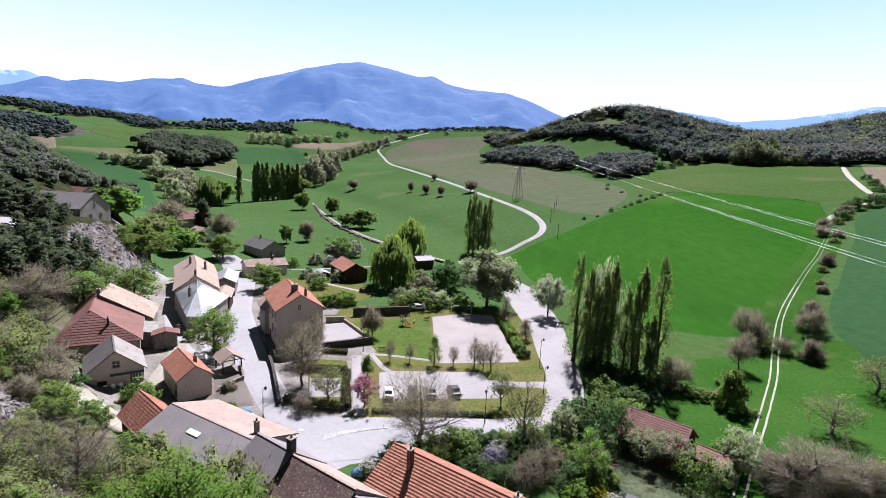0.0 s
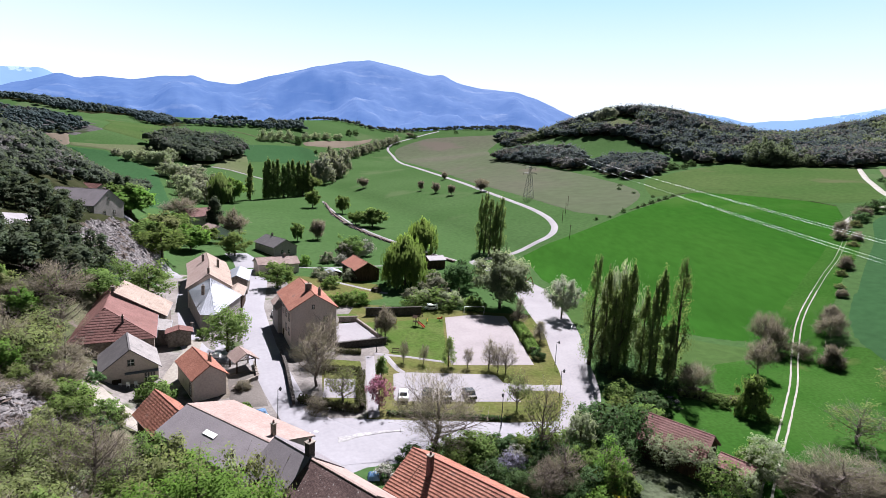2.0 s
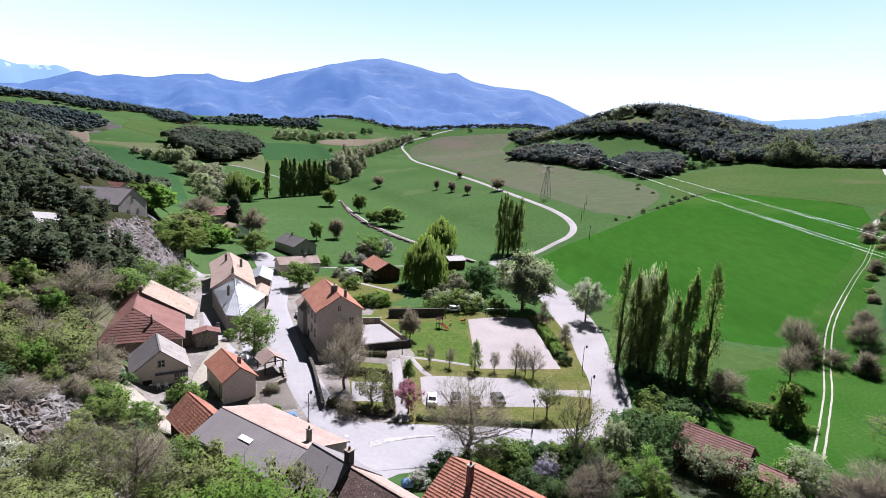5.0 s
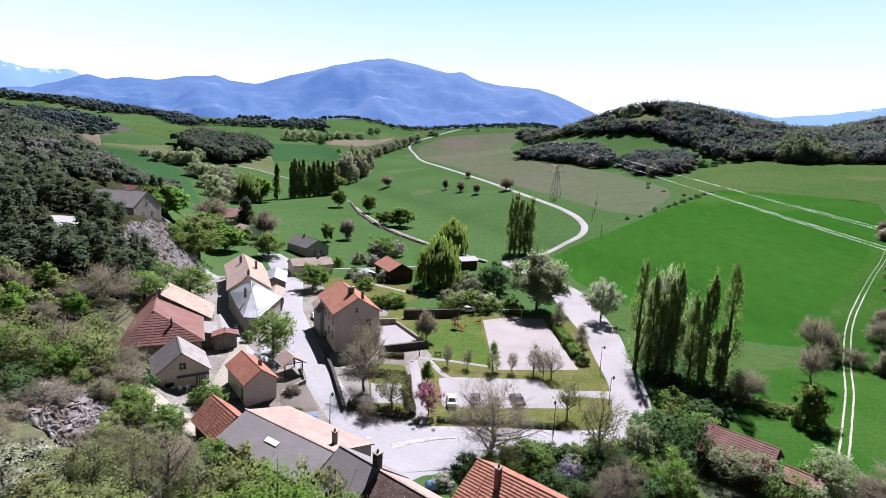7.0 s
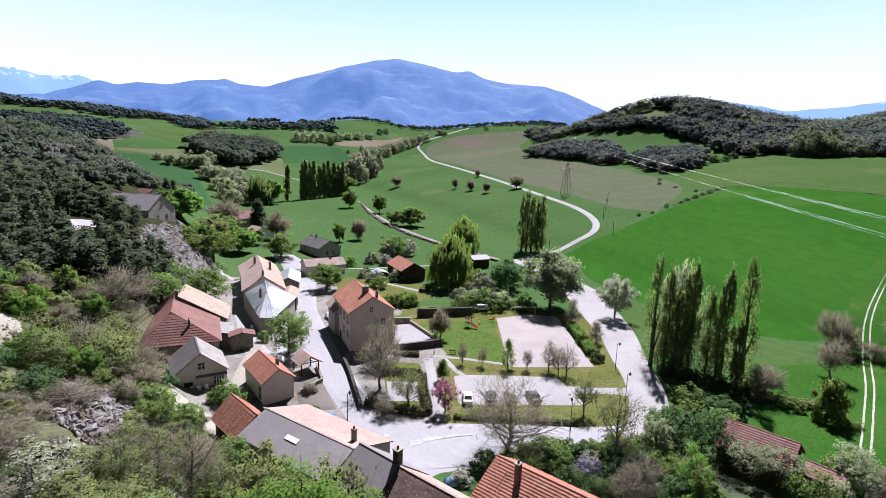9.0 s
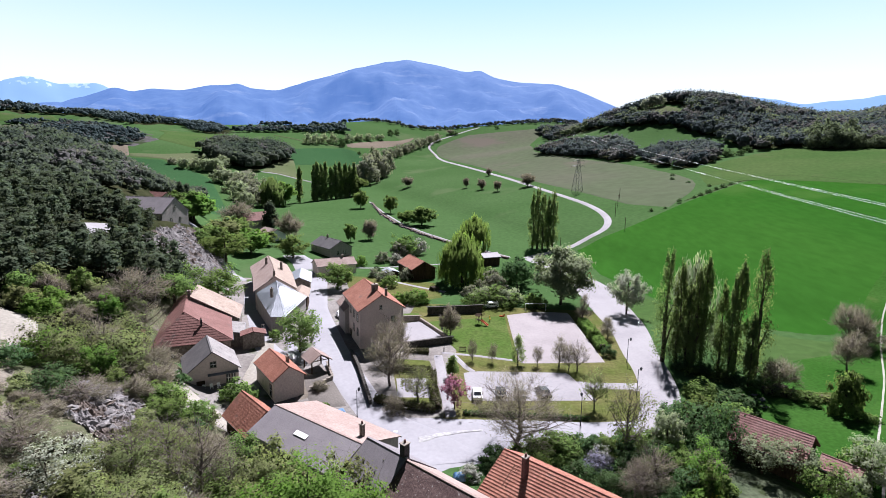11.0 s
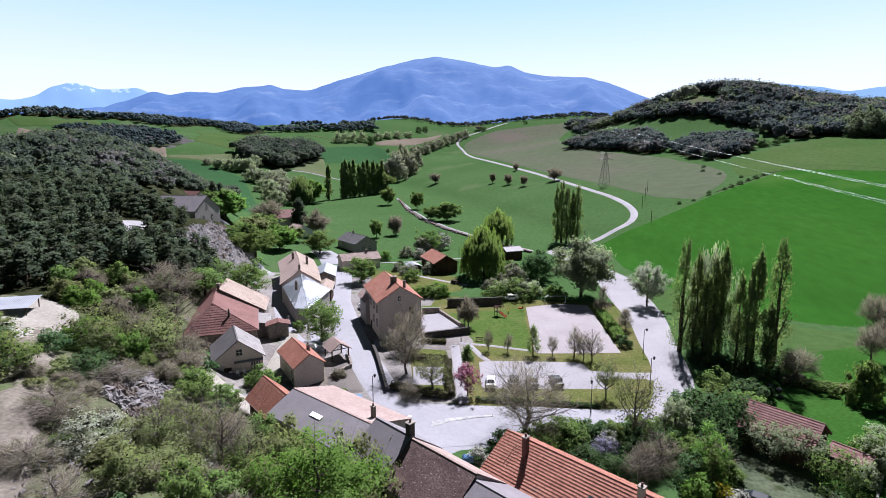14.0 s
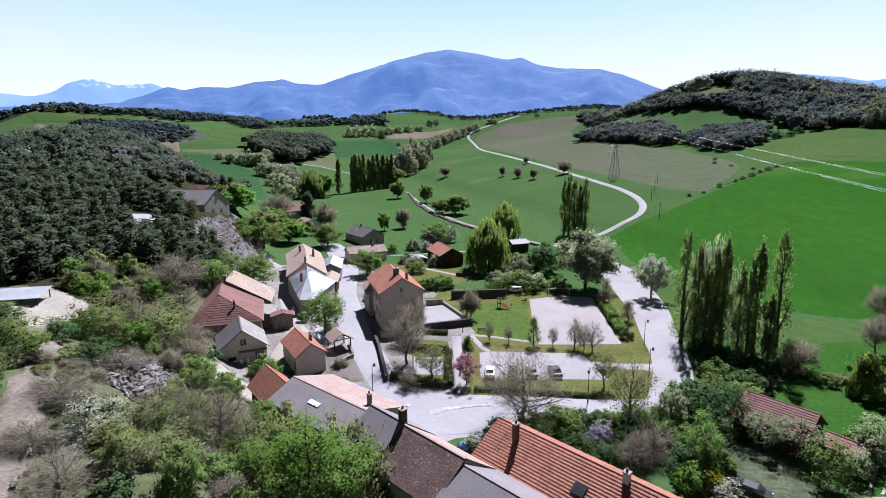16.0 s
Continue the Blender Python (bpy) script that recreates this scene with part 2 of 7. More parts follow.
    "red_tile": material("red_clay_tile", (0.106, 0.054, 0.048), (0.134, 0.070, 0.063), 0.4, 3.0, 0.2, rough=0.75, patch=((0.095, 0.059, 0.054), 0.5, 0.62)),
    "old_tile": material("weathered_pinkish_tile", (0.187, 0.139, 0.125), (0.219, 0.171, 0.154), 0.4, 3.0, 0.18, rough=0.8, patch=((0.158, 0.116, 0.106), 0.5, 0.64)),
    "lean_tile": material("grey_white_fibre_sheet", (0.150, 0.141, 0.138), (0.182, 0.171, 0.168), 0.4, 3.0, 0.2, rough=0.8, patch=((0.112, 0.104, 0.101), 0.6, 0.58)),
    "pale_tile": material("pale_beige_tile", (0.192, 0.150, 0.125), (0.230, 0.186, 0.157), 0.4, 3.0, 0.25, rough=0.8, patch=((0.141, 0.106, 0.090), 0.6, 0.60)),
    "slate": material("grey_slate", (0.117, 0.106, 0.114), (0.138, 0.125, 0.134), 0.5, 6.0, 0.12, shine=0.2, rough=0.65, bump=0.15),
    "lichen": material("lichen_brown_tile", (0.068, 0.046, 0.044), (0.103, 0.071, 0.067), 0.8, 5.0, 0.35, rough=0.85, bump=0.2, patch=((0.243, 0.221, 0.211), 4.0, 0.62)),
    "zinc": material("weathered_sheet_metal", (0.134, 0.144, 0.166), (0.179, 0.189, 0.211), 0.3, 3.0, 0.15, rough=0.55, metal=0.3, bump=0.1, shine=0.4),
    "timber": material("dark_timber", (0.038, 0.025, 0.018), (0.066, 0.042, 0.029), 0.6, 4.0, 0.4, stretch=(1, 1, 0.2)),
    "glass": material("dark_window_glass", (0.02, 0.025, 0.03), (0.03, 0.035, 0.04), 0.5, 2.0, 0.1, rough=0.08, bump=0, shine=0.5),
    "white": material("white_paint", (0.75, 0.75, 0.73), (0.80, 0.80, 0.79), 0.4, 3.0, 0.12, rough=0.5, shine=0.5),
    "iron": material("dark_iron", (0.03, 0.03, 0.035), (0.05, 0.05, 0.055), 1.0, 5.0, 0.2, rough=0.5, metal=0.5),
    "steel": material("galvanised_steel", (0.109, 0.115, 0.122), (0.154, 0.160, 0.166), 1.0, 5.0, 0.2, rough=0.6, metal=0.3),
    "cable": material("bright_aluminium_cable", (0.72, 0.74, 0.75), (0.80, 0.82, 0.83), 0.2, 1.0, 0.05, rough=0.4, metal=0.3, bump=0),
    "car_dark": material("black_car_paint", (0.018, 0.018, 0.02), (0.03, 0.03, 0.032), 0.3, 2.0, 0.05, rough=0.25, bump=0, shine=0.5),
    "car_white": material("white_car_paint", (0.72, 0.72, 0.73), (0.76, 0.76, 0.77), 0.3, 2.0, 0.05, rough=0.25, bump=0, shine=0.5),
    "car_grey": material("grey_car_paint", (0.141, 0.147, 0.154), (0.173, 0.179, 0.186), 0.3, 2.0, 0.05, rough=0.25, bump=0, shine=0.5),
    "tyre": material("tyre_rubber", (0.02, 0.02, 0.02), (0.03, 0.03, 0.03), 1.0, 5.0, 0.2, rough=0.9),
    "play_red": material("red_play_paint", (0.320, 0.051, 0.019), (0.371, 0.077, 0.026), 1.0, 4.0, 0.15, rough=0.4),
    "play_yellow": material("yellow_play_paint", (0.397, 0.269, 0.038), (0.435, 0.307, 0.051), 1.0, 4.0, 0.15, rough=0.4),
    "digger": material("orange_machine_paint", (0.173, 0.069, 0.019), (0.200, 0.085, 0.027), 1.0, 4.0, 0.2, rough=0.5),
    "hedge": material("clipped_hedge_leaves", (0.054, 0.059, 0.030), (0.080, 0.082, 0.044), 0.5, 2.0, 0.4, vary=0.3, leaf=0.2, bump=0.0),
    "grey_leaf": material("grey_budding_leaves", (0.126, 0.133, 0.099), (0.174, 0.177, 0.131), 0.3, 1.5, 0.15, vary=0.5, leaf=0.38, bump=0, rough=0.8),
    "tan": material("dry_tan_field", (0.091, 0.077, 0.059), (0.115, 0.096, 0.076), 0.02, 0.5, 0.12, shine=0.0, bump=0.1),
    "straw": material("pale_straw_green", (0.055, 0.071, 0.032), (0.074, 0.083, 0.046), 0.02, 0.5, 0.12, shine=0.0, bump=0.1),
    "lush": material("lush_near_meadow", (0.016, 0.050, 0.008), (0.024, 0.060, 0.012), 0.05, 1.5, 0.2, shine=0.0, bump=0.2, patch=((0.040, 0.062, 0.017), 0.08, 0.64)),
    "tar": material("worn_brown_tar", (0.077, 0.069, 0.063), (0.096, 0.086, 0.078), 0.2, 3.0, 0.12),
    "lilac": material("pale_lilac_flowers", (0.130, 0.123, 0.192), (0.192, 0.184, 0.246), 0.5, 2.0, 0.2, leaf=0.3, bump=0, rough=0.8),
    # dark fill of bush crowns: shade between the leaves put into the colour
    "crown_shade": material("shaded_crown_core", (0.030, 0.030, 0.017), (0.043, 0.041, 0.026), 0.5, 2.0, 0.3, bump=0, rough=0.9, shine=0.0),
    "barn_tile": material("faded_red_roofing", (0.147, 0.077, 0.073), (0.184, 0.103, 0.096), 0.4, 3.0, 0.2, rough=0.75),
    "yard": material("trodden_pale_yard", (0.166, 0.151, 0.132), (0.203, 0.190, 0.166), 0.15, 2.0, 0.2, bump=0.15),
    "silver": material("silvery_white_leaves", (0.200, 0.215, 0.169), (0.269, 0.280, 0.235), 0.3, 1.5, 0.15, leaf=0.4, bump=0, rough=0.7),
    "old_slate": material("dark_weathered_slate", (0.063, 0.059, 0.062), (0.081, 0.077, 0.078), 0.5, 5.0, 0.15, shine=0.1, rough=0.8, bump=0.15),
    "blue": material("blue_sheeting", (0.038, 0.096, 0.192), (0.096, 0.154, 0.230), 0.8, 3.0, 0.2, rough=0.5),
}
# haze is put in as blue emission, stronger for the farther range
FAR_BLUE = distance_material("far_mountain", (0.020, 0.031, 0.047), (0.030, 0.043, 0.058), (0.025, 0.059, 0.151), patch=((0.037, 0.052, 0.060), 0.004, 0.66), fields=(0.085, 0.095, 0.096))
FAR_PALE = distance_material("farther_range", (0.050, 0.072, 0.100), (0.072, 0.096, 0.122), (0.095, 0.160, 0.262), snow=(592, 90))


# ---- mesh helpers ----
def mesh_of(name, verts, faces, mats, smooth=False):
    me = bpy.data.meshes.new(name)
    me.from_pydata(verts, [], faces)
    for m in mats if isinstance(mats, (list, tuple)) else [mats]:
        me.materials.append(m)
    if smooth:
        me.shade_smooth()
    return me


def quads_mesh(name, corners, mat, picks=None, mats=(), soft=None, flake=0.28):
    """A mesh of loose quads from an array of n x 4 x 3; soft: a way out of the crown for each, to round the shading."""
    n = len(corners)
    me = bpy.data.meshes.new(name)
    me.vertices.add(4 * n)
    me.vertices.foreach_set("co", corners.astype(np.float32).ravel())
    me.loops.add(4 * n)
    me.loops.foreach_set("vertex_index", np.arange(4 * n, dtype=np.int32))
    me.polygons.add(n)
    me.polygons.foreach_set("loop_start", np.arange(0, 4 * n, 4, dtype=np.int32))
    me.materials.append(mat)
    for m in mats:
        me.materials.append(m)
    if picks is not None:
        me.polygons.foreach_set("material_index", picks.astype(np.int32))
    me.update(calc_edges=True)
    if soft is not None:
        flat = np.cross(corners[:, 2] - corners[:, 0], corners[:, 3] - corners[:, 1])
        flat /= np.linalg.norm(flat, axis=1)[:, None] + 1e-9
        way = soft / (np.linalg.norm(soft, axis=1)[:, None] + 1e-9) * 0.5 + flat * flake + [0, 0, 0.42]
        way /= np.linalg.norm(way, axis=1)[:, None] + 1e-9
        me.attributes.new("custom_normal", "FLOAT_VECTOR", "POINT").data.foreach_set("vector", np.repeat(way, 4, 0).astype(np.float32).ravel())
    return me


def part(name, bm, mat, parent, label=""):
    """Links a bmesh, or a mesh, as one object under a thing or a part."""
    me = bm
    if isinstance(bm, bmesh.types.BMesh):
        me = bpy.data.meshes.new(name)
        bm.to_mesh(me)
        bm.free()
    if mat is not None:
        me.materials.append(mat)
    ob = new(name, me)
    ob.parent = parent
    return tagged(ob, label) if label else ob


def empty(name, m, label, category, group="", kind=""):
    ob = new(name)
    ob.matrix_basis = m
    return tagged(ob, label, category, group, kind)


def box(bm, x0, y0, z0, x1, y1, z1, bevel=0.0):
    r = bmesh.ops.create_cube(bm, size=1.0, matrix=Matrix.Translation(((x0 + x1) / 2, (y0 + y1) / 2, (z0 + z1) / 2)) @ Matrix.Diagonal((abs(x1 - x0), abs(y1 - y0), abs(z1 - z0), 1)))
    if bevel:
        es = list({e for v in r["verts"] for e in v.link_edges})
        bmesh.ops.bevel(bm, geom=es, offset=bevel, segments=1, affect="EDGES")
    return bm


def tube(bm, a, b, ra, rb, n=6, caps=True):
    """A tapered tube from a to b."""
    a, b = Vector(a), Vector(b)
    q = (b - a).to_track_quat("Z", "Y").to_matrix()
    rings = []
    for c, r in ((a, ra), (b, rb)):
        rings.append([bm.verts.new(c + q @ Vector((r * math.cos(6.2832 * k / n), r * math.sin(6.2832 * k / n), 0))) for k in range(n)])
    for k in range(n):
        bm.faces.new((rings[0][k], rings[0][(k + 1) % n], rings[1][(k + 1) % n], rings[1][k]))
    if caps:
        bm.faces.new(rings[0][::-1])
        bm.faces.new(rings[1])


def sm(a, b, v):
    """Smooth step from 0 at a to 1 at b."""
    t = min(1.0, max(0.0, (v - a) / (b - a)))
    return t * t * (3 - 2 * t)


def bump(x, y, cx, cy, rx, ry, turn=0.0):
    """A round hill of height 1."""
    c, s = math.cos(math.radians(turn)), math.sin(math.radians(turn))
    u, v = ((x - cx) * c + (y - cy) * s) / rx, (-(x - cx) * s + (y - cy) * c) / ry
    return math.exp(-(u * u + v * v))


def toe(y):
    """Where the slope on the village's uphill side begins."""
    return float(np.interp(y, (-60, 40, 60, 73, 95, 120, 150, 220, 330), (10, -8, -27, -44, -66, -73, -84, -118, -190)))


def height(x, y):
    """The lie of the land."""
    u = 0.904 * x + 0.427 * y - 58
    floor = 0.02 * max(0.0, y - 170)
    floor = 12 * (1 - math.exp(-floor / 12))
    side = max(0.0, u - 62)
    side = side * sm(0, 30, side)
    right = (0.20 + 0.00011 * max(-200.0, min(500.0, y - 420))) * side
    right = 95 * (1 - math.exp(-right / 95))
    d = max(0.0, toe(y) - x)
    slope = 0.5 + 0.35 * sm(70, 115, y)
    top = 22 + 12 * sm(70, 150, y)
    left = top * (1 - math.exp(-d * slope / top)) * (1 - 0.7 * sm(190, 300, y))
    z = floor + right + left
    z += 33.5 * bump(x, y, -264.6, 281.4, 103, 57, -33) + 2.8 * bump(x, y, -215, 281, 31, 78, 15)
    west = 1 - sm(-330, -90, x)
    z += (78 * west * sm(470, 1080, y) + 46 * (1 - west) * sm(880, 1200, y) * (1 - sm(100, 350, x)))
    z += 30 * bump(x, y, -520, 640, 190, 140) + 30 * bump(x, y, -760, 820, 240, 170)
    z += 54 * bump(x, y, 235, 760, 135, 150) + 52 * bump(x, y, 680, 740, 190, 190)
    z += 15 * bump(x, y, -690, 890, 150, 110) + 7 * bump(x, y, -430, 1020, 120, 80)
    z += 25.8 * bump(x, y, -865, 787, 50, 183, -4) - 13.3 * bump(x, y, -649, 842, 165, 109, 31)
    z += 2.0 * bump(x, y, -45, 108, 30, 30)
    return z * (1 - 0.75 * sm(1250, 1700, math.hypot(x, y)))


# ---- the land ----
US, VS = np.linspace(-1, 1, 281), np.linspace(0, 1, 321)
XS, YS = 70 * np.sinh(US * 4.6), -80 + 150 * np.sinh(VS * 4.1)
GRID = {}


def on_land(x, y):
    """Height of the ground sheet itself, between its points."""
    i = min(len(XS) - 2, max(0, int(np.searchsorted(XS, x)) - 1))
    j = min(len(YS) - 2, max(0, int(np.searchsorted(YS, y)) - 1))
    u, v = (x - XS[i]) / (XS[i + 1] - XS[i]), (y - YS[j]) / (YS[j + 1] - YS[j])
    z = [GRID[b, a] for b in (j, j + 1) for a in (i, i + 1)]
    return max((z[0] * (1 - u) + z[1] * u) * (1 - v) + (z[2] * (1 - u) + z[3] * u) * v, z[0] * (1 - u - v) + z[1] * u + z[2] * v if u + v < 1 else z[3] * (u + v - 1) + z[1] * (1 - v) + z[2] * (1 - u))


def lie(x, y, off=0.0):
    return (x, y, (on_land(x, y) if GRID else height(x, y)) + off)


def inside(x, y, poly):
    odd = False
    for (x0, y0), (x1, y1) in zip(poly, poly[1:] + poly[:1]):
        if (y0 > y) != (y1 > y) and x < (x1 - x0) * (y - y0) / (y1 - y0) + x0:
            odd = not odd
    return odd


HILL_WOOD = [(70, 1050), (90, 900), (92, 760), (112, 742), (146, 674), (188, 632), (198, 601), (216, 572), (214, 521), (224, 503), (248, 504), (272, 480), (298, 465), (323, 440), (348, 467), (363, 444), (430, 430), (640, 540), (820, 700), (800, 900), (500, 900), (240, 900), (150, 1050)]
PINE_HILL = [(-130, 200), (-176, 262), (-200, 330), (-230, 400), (-330, 420), (-460, 380), (-460, 230), (-300, 150), (-200, 150), (-150, 165)]
ROCKY_HILL = [(-540, 545), (-700, 640), (-765, 735), (-765, 798), (-717, 813), (-627, 812), (-532, 735), (-475, 682), (-450, 655), (-446, 608), (-467, 595)]
RIDGE_WOOD = [(-940, 640), (-860, 690), (-858, 780), (-800, 856), (-690, 860), (-610, 850), (-592, 892), (-570, 921), (-512, 856), (-458, 811), (-440, 822), (-470, 900), (-560, 990), (-760, 1000), (-960, 900)]
VALLEY_COPSE = [(-362, 635), (-369, 700), (-301, 730), (-272, 677), (-275, 580), (-322, 587)]
FIELD_COPSE = [(42, 672), (70, 608), (99, 555), (106, 520), (123, 532), (130, 560), (128, 620), (104, 655), (66, 690)]
SCRUB_COPSE = [(127, 525), (129, 479), (141, 438), (176, 465), (200, 525), (196, 545), (160, 562)]


def clearing(x, y):
    if inside(x, y, [(160, 738), (170, 700), (202, 654), (220, 656), (221, 696), (208, 736)]):
        return False
    return not inside(x, y, [(128, 650), (150, 675), (190, 636), (200, 603), (216, 574), (217, 520), (215, 492), (190, 485), (120, 555)])


def land():
    """One sheet to the horizon, close-meshed near the village."""
    xs, ys = XS, YS
    verts, faces = [], []
    for j, y in enumerate(ys):
        for i, x in enumerate(xs):
            z = height(x, y)
            d = max(0.0, toe(y) - x)
            if d > 0 and y < 190:
                z += (noise.noise((x * 0.12, y * 0.12, 0)) * 1.2 + noise.noise((x * 0.4, y * 0.4, 3)) * 0.35) * sm(2, 14, d)
            GRID[j, i] = z
            verts.append((x, y, z))
    n = len(xs)
    kinds = []
    for j in range(len(ys) - 1):
        for i in range(n - 1):
            faces.append((j * n + i, j * n + i + 1, (j + 1) * n + i + 1, (j + 1) * n + i))
            x, y = xs[i], ys[j]
            hill = toe(y) - x > 6 and y < 205 and not (y > 150 and x > -112)
            near = -66 < x < -14 and 56 < y < 116 and x > toe(y) - 6 and x < -18 + (y - 60) * 0.12
            # darker ground wherever woods and pines stand
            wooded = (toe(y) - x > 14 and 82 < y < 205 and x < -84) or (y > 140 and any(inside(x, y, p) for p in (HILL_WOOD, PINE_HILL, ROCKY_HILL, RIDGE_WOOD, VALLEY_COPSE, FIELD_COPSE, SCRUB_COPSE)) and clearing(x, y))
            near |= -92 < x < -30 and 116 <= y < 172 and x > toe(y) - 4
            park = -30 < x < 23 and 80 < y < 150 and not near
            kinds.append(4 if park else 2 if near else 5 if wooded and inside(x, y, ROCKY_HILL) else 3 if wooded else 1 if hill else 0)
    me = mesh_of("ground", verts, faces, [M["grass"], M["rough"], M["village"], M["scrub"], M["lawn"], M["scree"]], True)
    me.polygons.foreach_set("material_index", np.array(kinds, dtype=np.int32))
    tagged(new("ground", me), "green spring meadow land rising from the village to the hills", "ground", kind="structure")


def along(pts, n):
    """n points evenly along a polyline, rounded."""
    p = np.array(pts, float)
    s = np.r_[0, np.cumsum(np.linalg.norm(np.diff(p, axis=0), axis=1))]
    t = np.linspace(0, s[-1], n)
    q = np.stack([np.interp(t, s, p[:, k]) for k in range(p.shape[1])], 1)
    w = max(1, n // (3 * len(p)))
    if w > 1:
        pad = np.r_[2 * q[:1] - q[w:0:-1], q, 2 * q[-1:] - q[-2:-w - 2:-1]]
        q = np.stack([np.convolve(pad[:, k], np.ones(2 * w + 1) / (2 * w + 1), "valid") for k in range(q.shape[1])], 1)
    return q


def sheet(name, left, right, mat, label, category, n=60, m=12, off=0.06, kind="structure", ragged=0.0):
    """A surface lying on the land between two edges, with a turned-down rim."""
    a, b = along(left, n), along(right, n)
    verts, faces = [], []
    for i in range(n):
        for j in range(m):
            t = j / (m - 1)
            x, y = a[i] * (1 - t) + b[i] * t
            if ragged and j in (0, m - 1):
                w = noise.noise((x * 0.35, y * 0.35, 7)) * ragged
                x, y = x + w, y + w * 0.5
            rim = i in (0, n - 1) or j in (0, m - 1)
            far = math.hypot(x, y)
            if far > 200:
                verts.append((x, y, on_land(x, y) + (-0.3 if rim else off + 0.0007 * (far - 200))))
            else:
                verts.append(lie(x, y, -0.05 if rim and off < 0.4 else off))
    for i in range(n - 1):
        for j in range(m - 1):
            f = (i * m + j, i * m + j + 1, (i + 1) * m + j + 1, (i + 1) * m + j)
            faces.append(f)
    me = mesh_of(name, verts, faces, mat, True)
    if sum(p.normal.z for p in me.polygons) < 0:
        me.flip_normals()
    return tagged(new(name, me), label, category, kind=kind)


def ribbon(name, centre, width, mat, label, category, n=160, off=0.08, m=4, ragged=0.0):
    c = along(centre, n)
    d = np.gradient(c, axis=0)
    d /= np.linalg.norm(d, axis=1)[:, None]
    side = np.stack([-d[:, 1], d[:, 0]], 1) * width / 2
    return sheet(name, c + side, c - side, mat, label, category, n, m, off, ragged=ragged)


land()
MAIN_L = [(-17, 66), (-23.6, 74), (-28.3, 80.9), (-32.9, 87.7), (-39.4, 97.9), (-45.5, 109.4), (-50, 123.7), (-58, 140), (-64, 157), (-71, 171), (-80, 186)]
MAIN_R = [(-4, 71), (-14, 79), (-21.2, 82), (-24.3, 86), (-30.9, 97.3), (-36.6, 107.6), (-44.5, 124.6), (-51.6, 141), (-57, 158), (-62, 174), (-70, 190)]
sheet("road", MAIN_L, MAIN_R, M["road"], "sun-bleached asphalt village street between the houses", "road", 90, 10, 0.10)
sheet("road", [(-20, 82.5), (-11, 83), (-1, 84), (10, 84.6), (21, 87)], [(-14, 65), (-8, 71), (0, 75.5), (10, 78.6), (24, 81)], M["road"], "pale asphalt street below the village park", "road", 60, 8, 0.07)
sheet("road", [(5, 224), (14, 205), (20, 187), (21.4, 154), (23.2, 133), (22.3, 118), (22.3, 106), (20.5, 95), (17, 84), (14, 78)], [(12, 228), (24, 206), (33, 184), (35, 152), (33.5, 134), (31, 117), (30, 104), (28.5, 95), (25, 86), (23, 79)], M["gravel"], "wide pale gravel street curving past the poplars", "road", 100, 8, 0.09)
ribbon("road", [(-86, 170), (-78, 150), (-73, 140), (-64, 124), (-56, 108), (-50, 101), (-42, 100)], 5.2, M["road"], "narrow pale lane between stone houses", "road", 90, 0.07, 6)
ribbon("road", [(7, 224), (26, 250), (43, 258), (52, 274), (56, 298), (52, 337), (38, 391), (6, 510), (-34, 644), (-80, 800), (-109, 931), (-130, 990), (-122, 1040), (-80, 1090), (-40, 1140)], 5.5, M["gravel"], "white country road winding up through the meadows", "road", 400, 0.22, 4)
sheet("parking_lot", [(-11.8, 101), (-9.6, 102.5), (0, 104), (9, 105)], [(-10.3, 88.6), (-4, 89.5), (4, 90.8), (13, 92.2)], M["gravel"], "pale sunlit gravel parking lot with parked cars", "parking lot", 40, 10, 0.10)
sheet("road", [(9, 101), (16, 101), (23, 102)], [(11, 96.5), (17, 97), (23.5, 97.5)], M["gravel"], "short gravel drive from the street to the parking lot", "road", 20, 5, 0.08)
sheet("sports_court", [(-2.4, 144), (6, 149), (15, 149)], [(-0.5, 107), (8, 108.5), (18, 110.5)], M["court"], "pale pinkish gravel ball court beside a lawn", "court", 40, 14, 0.10)
sheet("courtyard", [(-29.4, 129), (-25, 132.5)], [(-25, 110.5), (-15.5, 118)], M["gravel"], "pale gravel terrace of the tall house", "terrace", 20, 12, 0.30)
sheet("lawn", [(-24, 133), (-2.6, 144)], [(-13, 110.5), (-0.7, 107)], M["play_lawn"], "mown lawn of the playground", "lawn", 30, 14, 0.05)
sheet("lawn", [(-10, 108.5), (-1, 107), (20, 111)], [(-8.5, 104), (0, 105.5), (21, 104)], M["lawn"], "grass strip with young trees above the parking lot", "lawn", 40, 6, 0.06)
sheet("lawn", [(-10.8, 88.2), (0, 90), (13, 91.8), (19.5, 94)], [(-11.4, 83.6), (0, 84.6), (10, 85.2), (18, 87.5)], M["lawn"], "grass verge below the parking lot", "lawn", 40, 6, 0.06)
sheet("lawn", [(13, 101), (21, 101.5)], [(13.5, 96), (20.5, 97)], M["lawn"], "small grass corner beside the parking drive", "lawn", 16, 6, 0.05)
ribbon("footpath", [(-17.6, 109), (-15, 95), (-12.6, 82.5)], 2.3, M["gravel"], "straight pale gravel footpath through the park", "path", 40, 0.12)
ribbon("footpath", [(-17, 110.3), (-10, 110.5), (-1.5, 109.4)], 1.4, M["gravel"], "narrow pale footpath above the parking lot", "path", 40, 0.11)
ribbon("footpath", [(-14.5, 110), (-11, 103), (-9.5, 101.5)], 1.6, M["gravel"], "short slanting gravel path to the parking lot", "path", 20, 0.12)
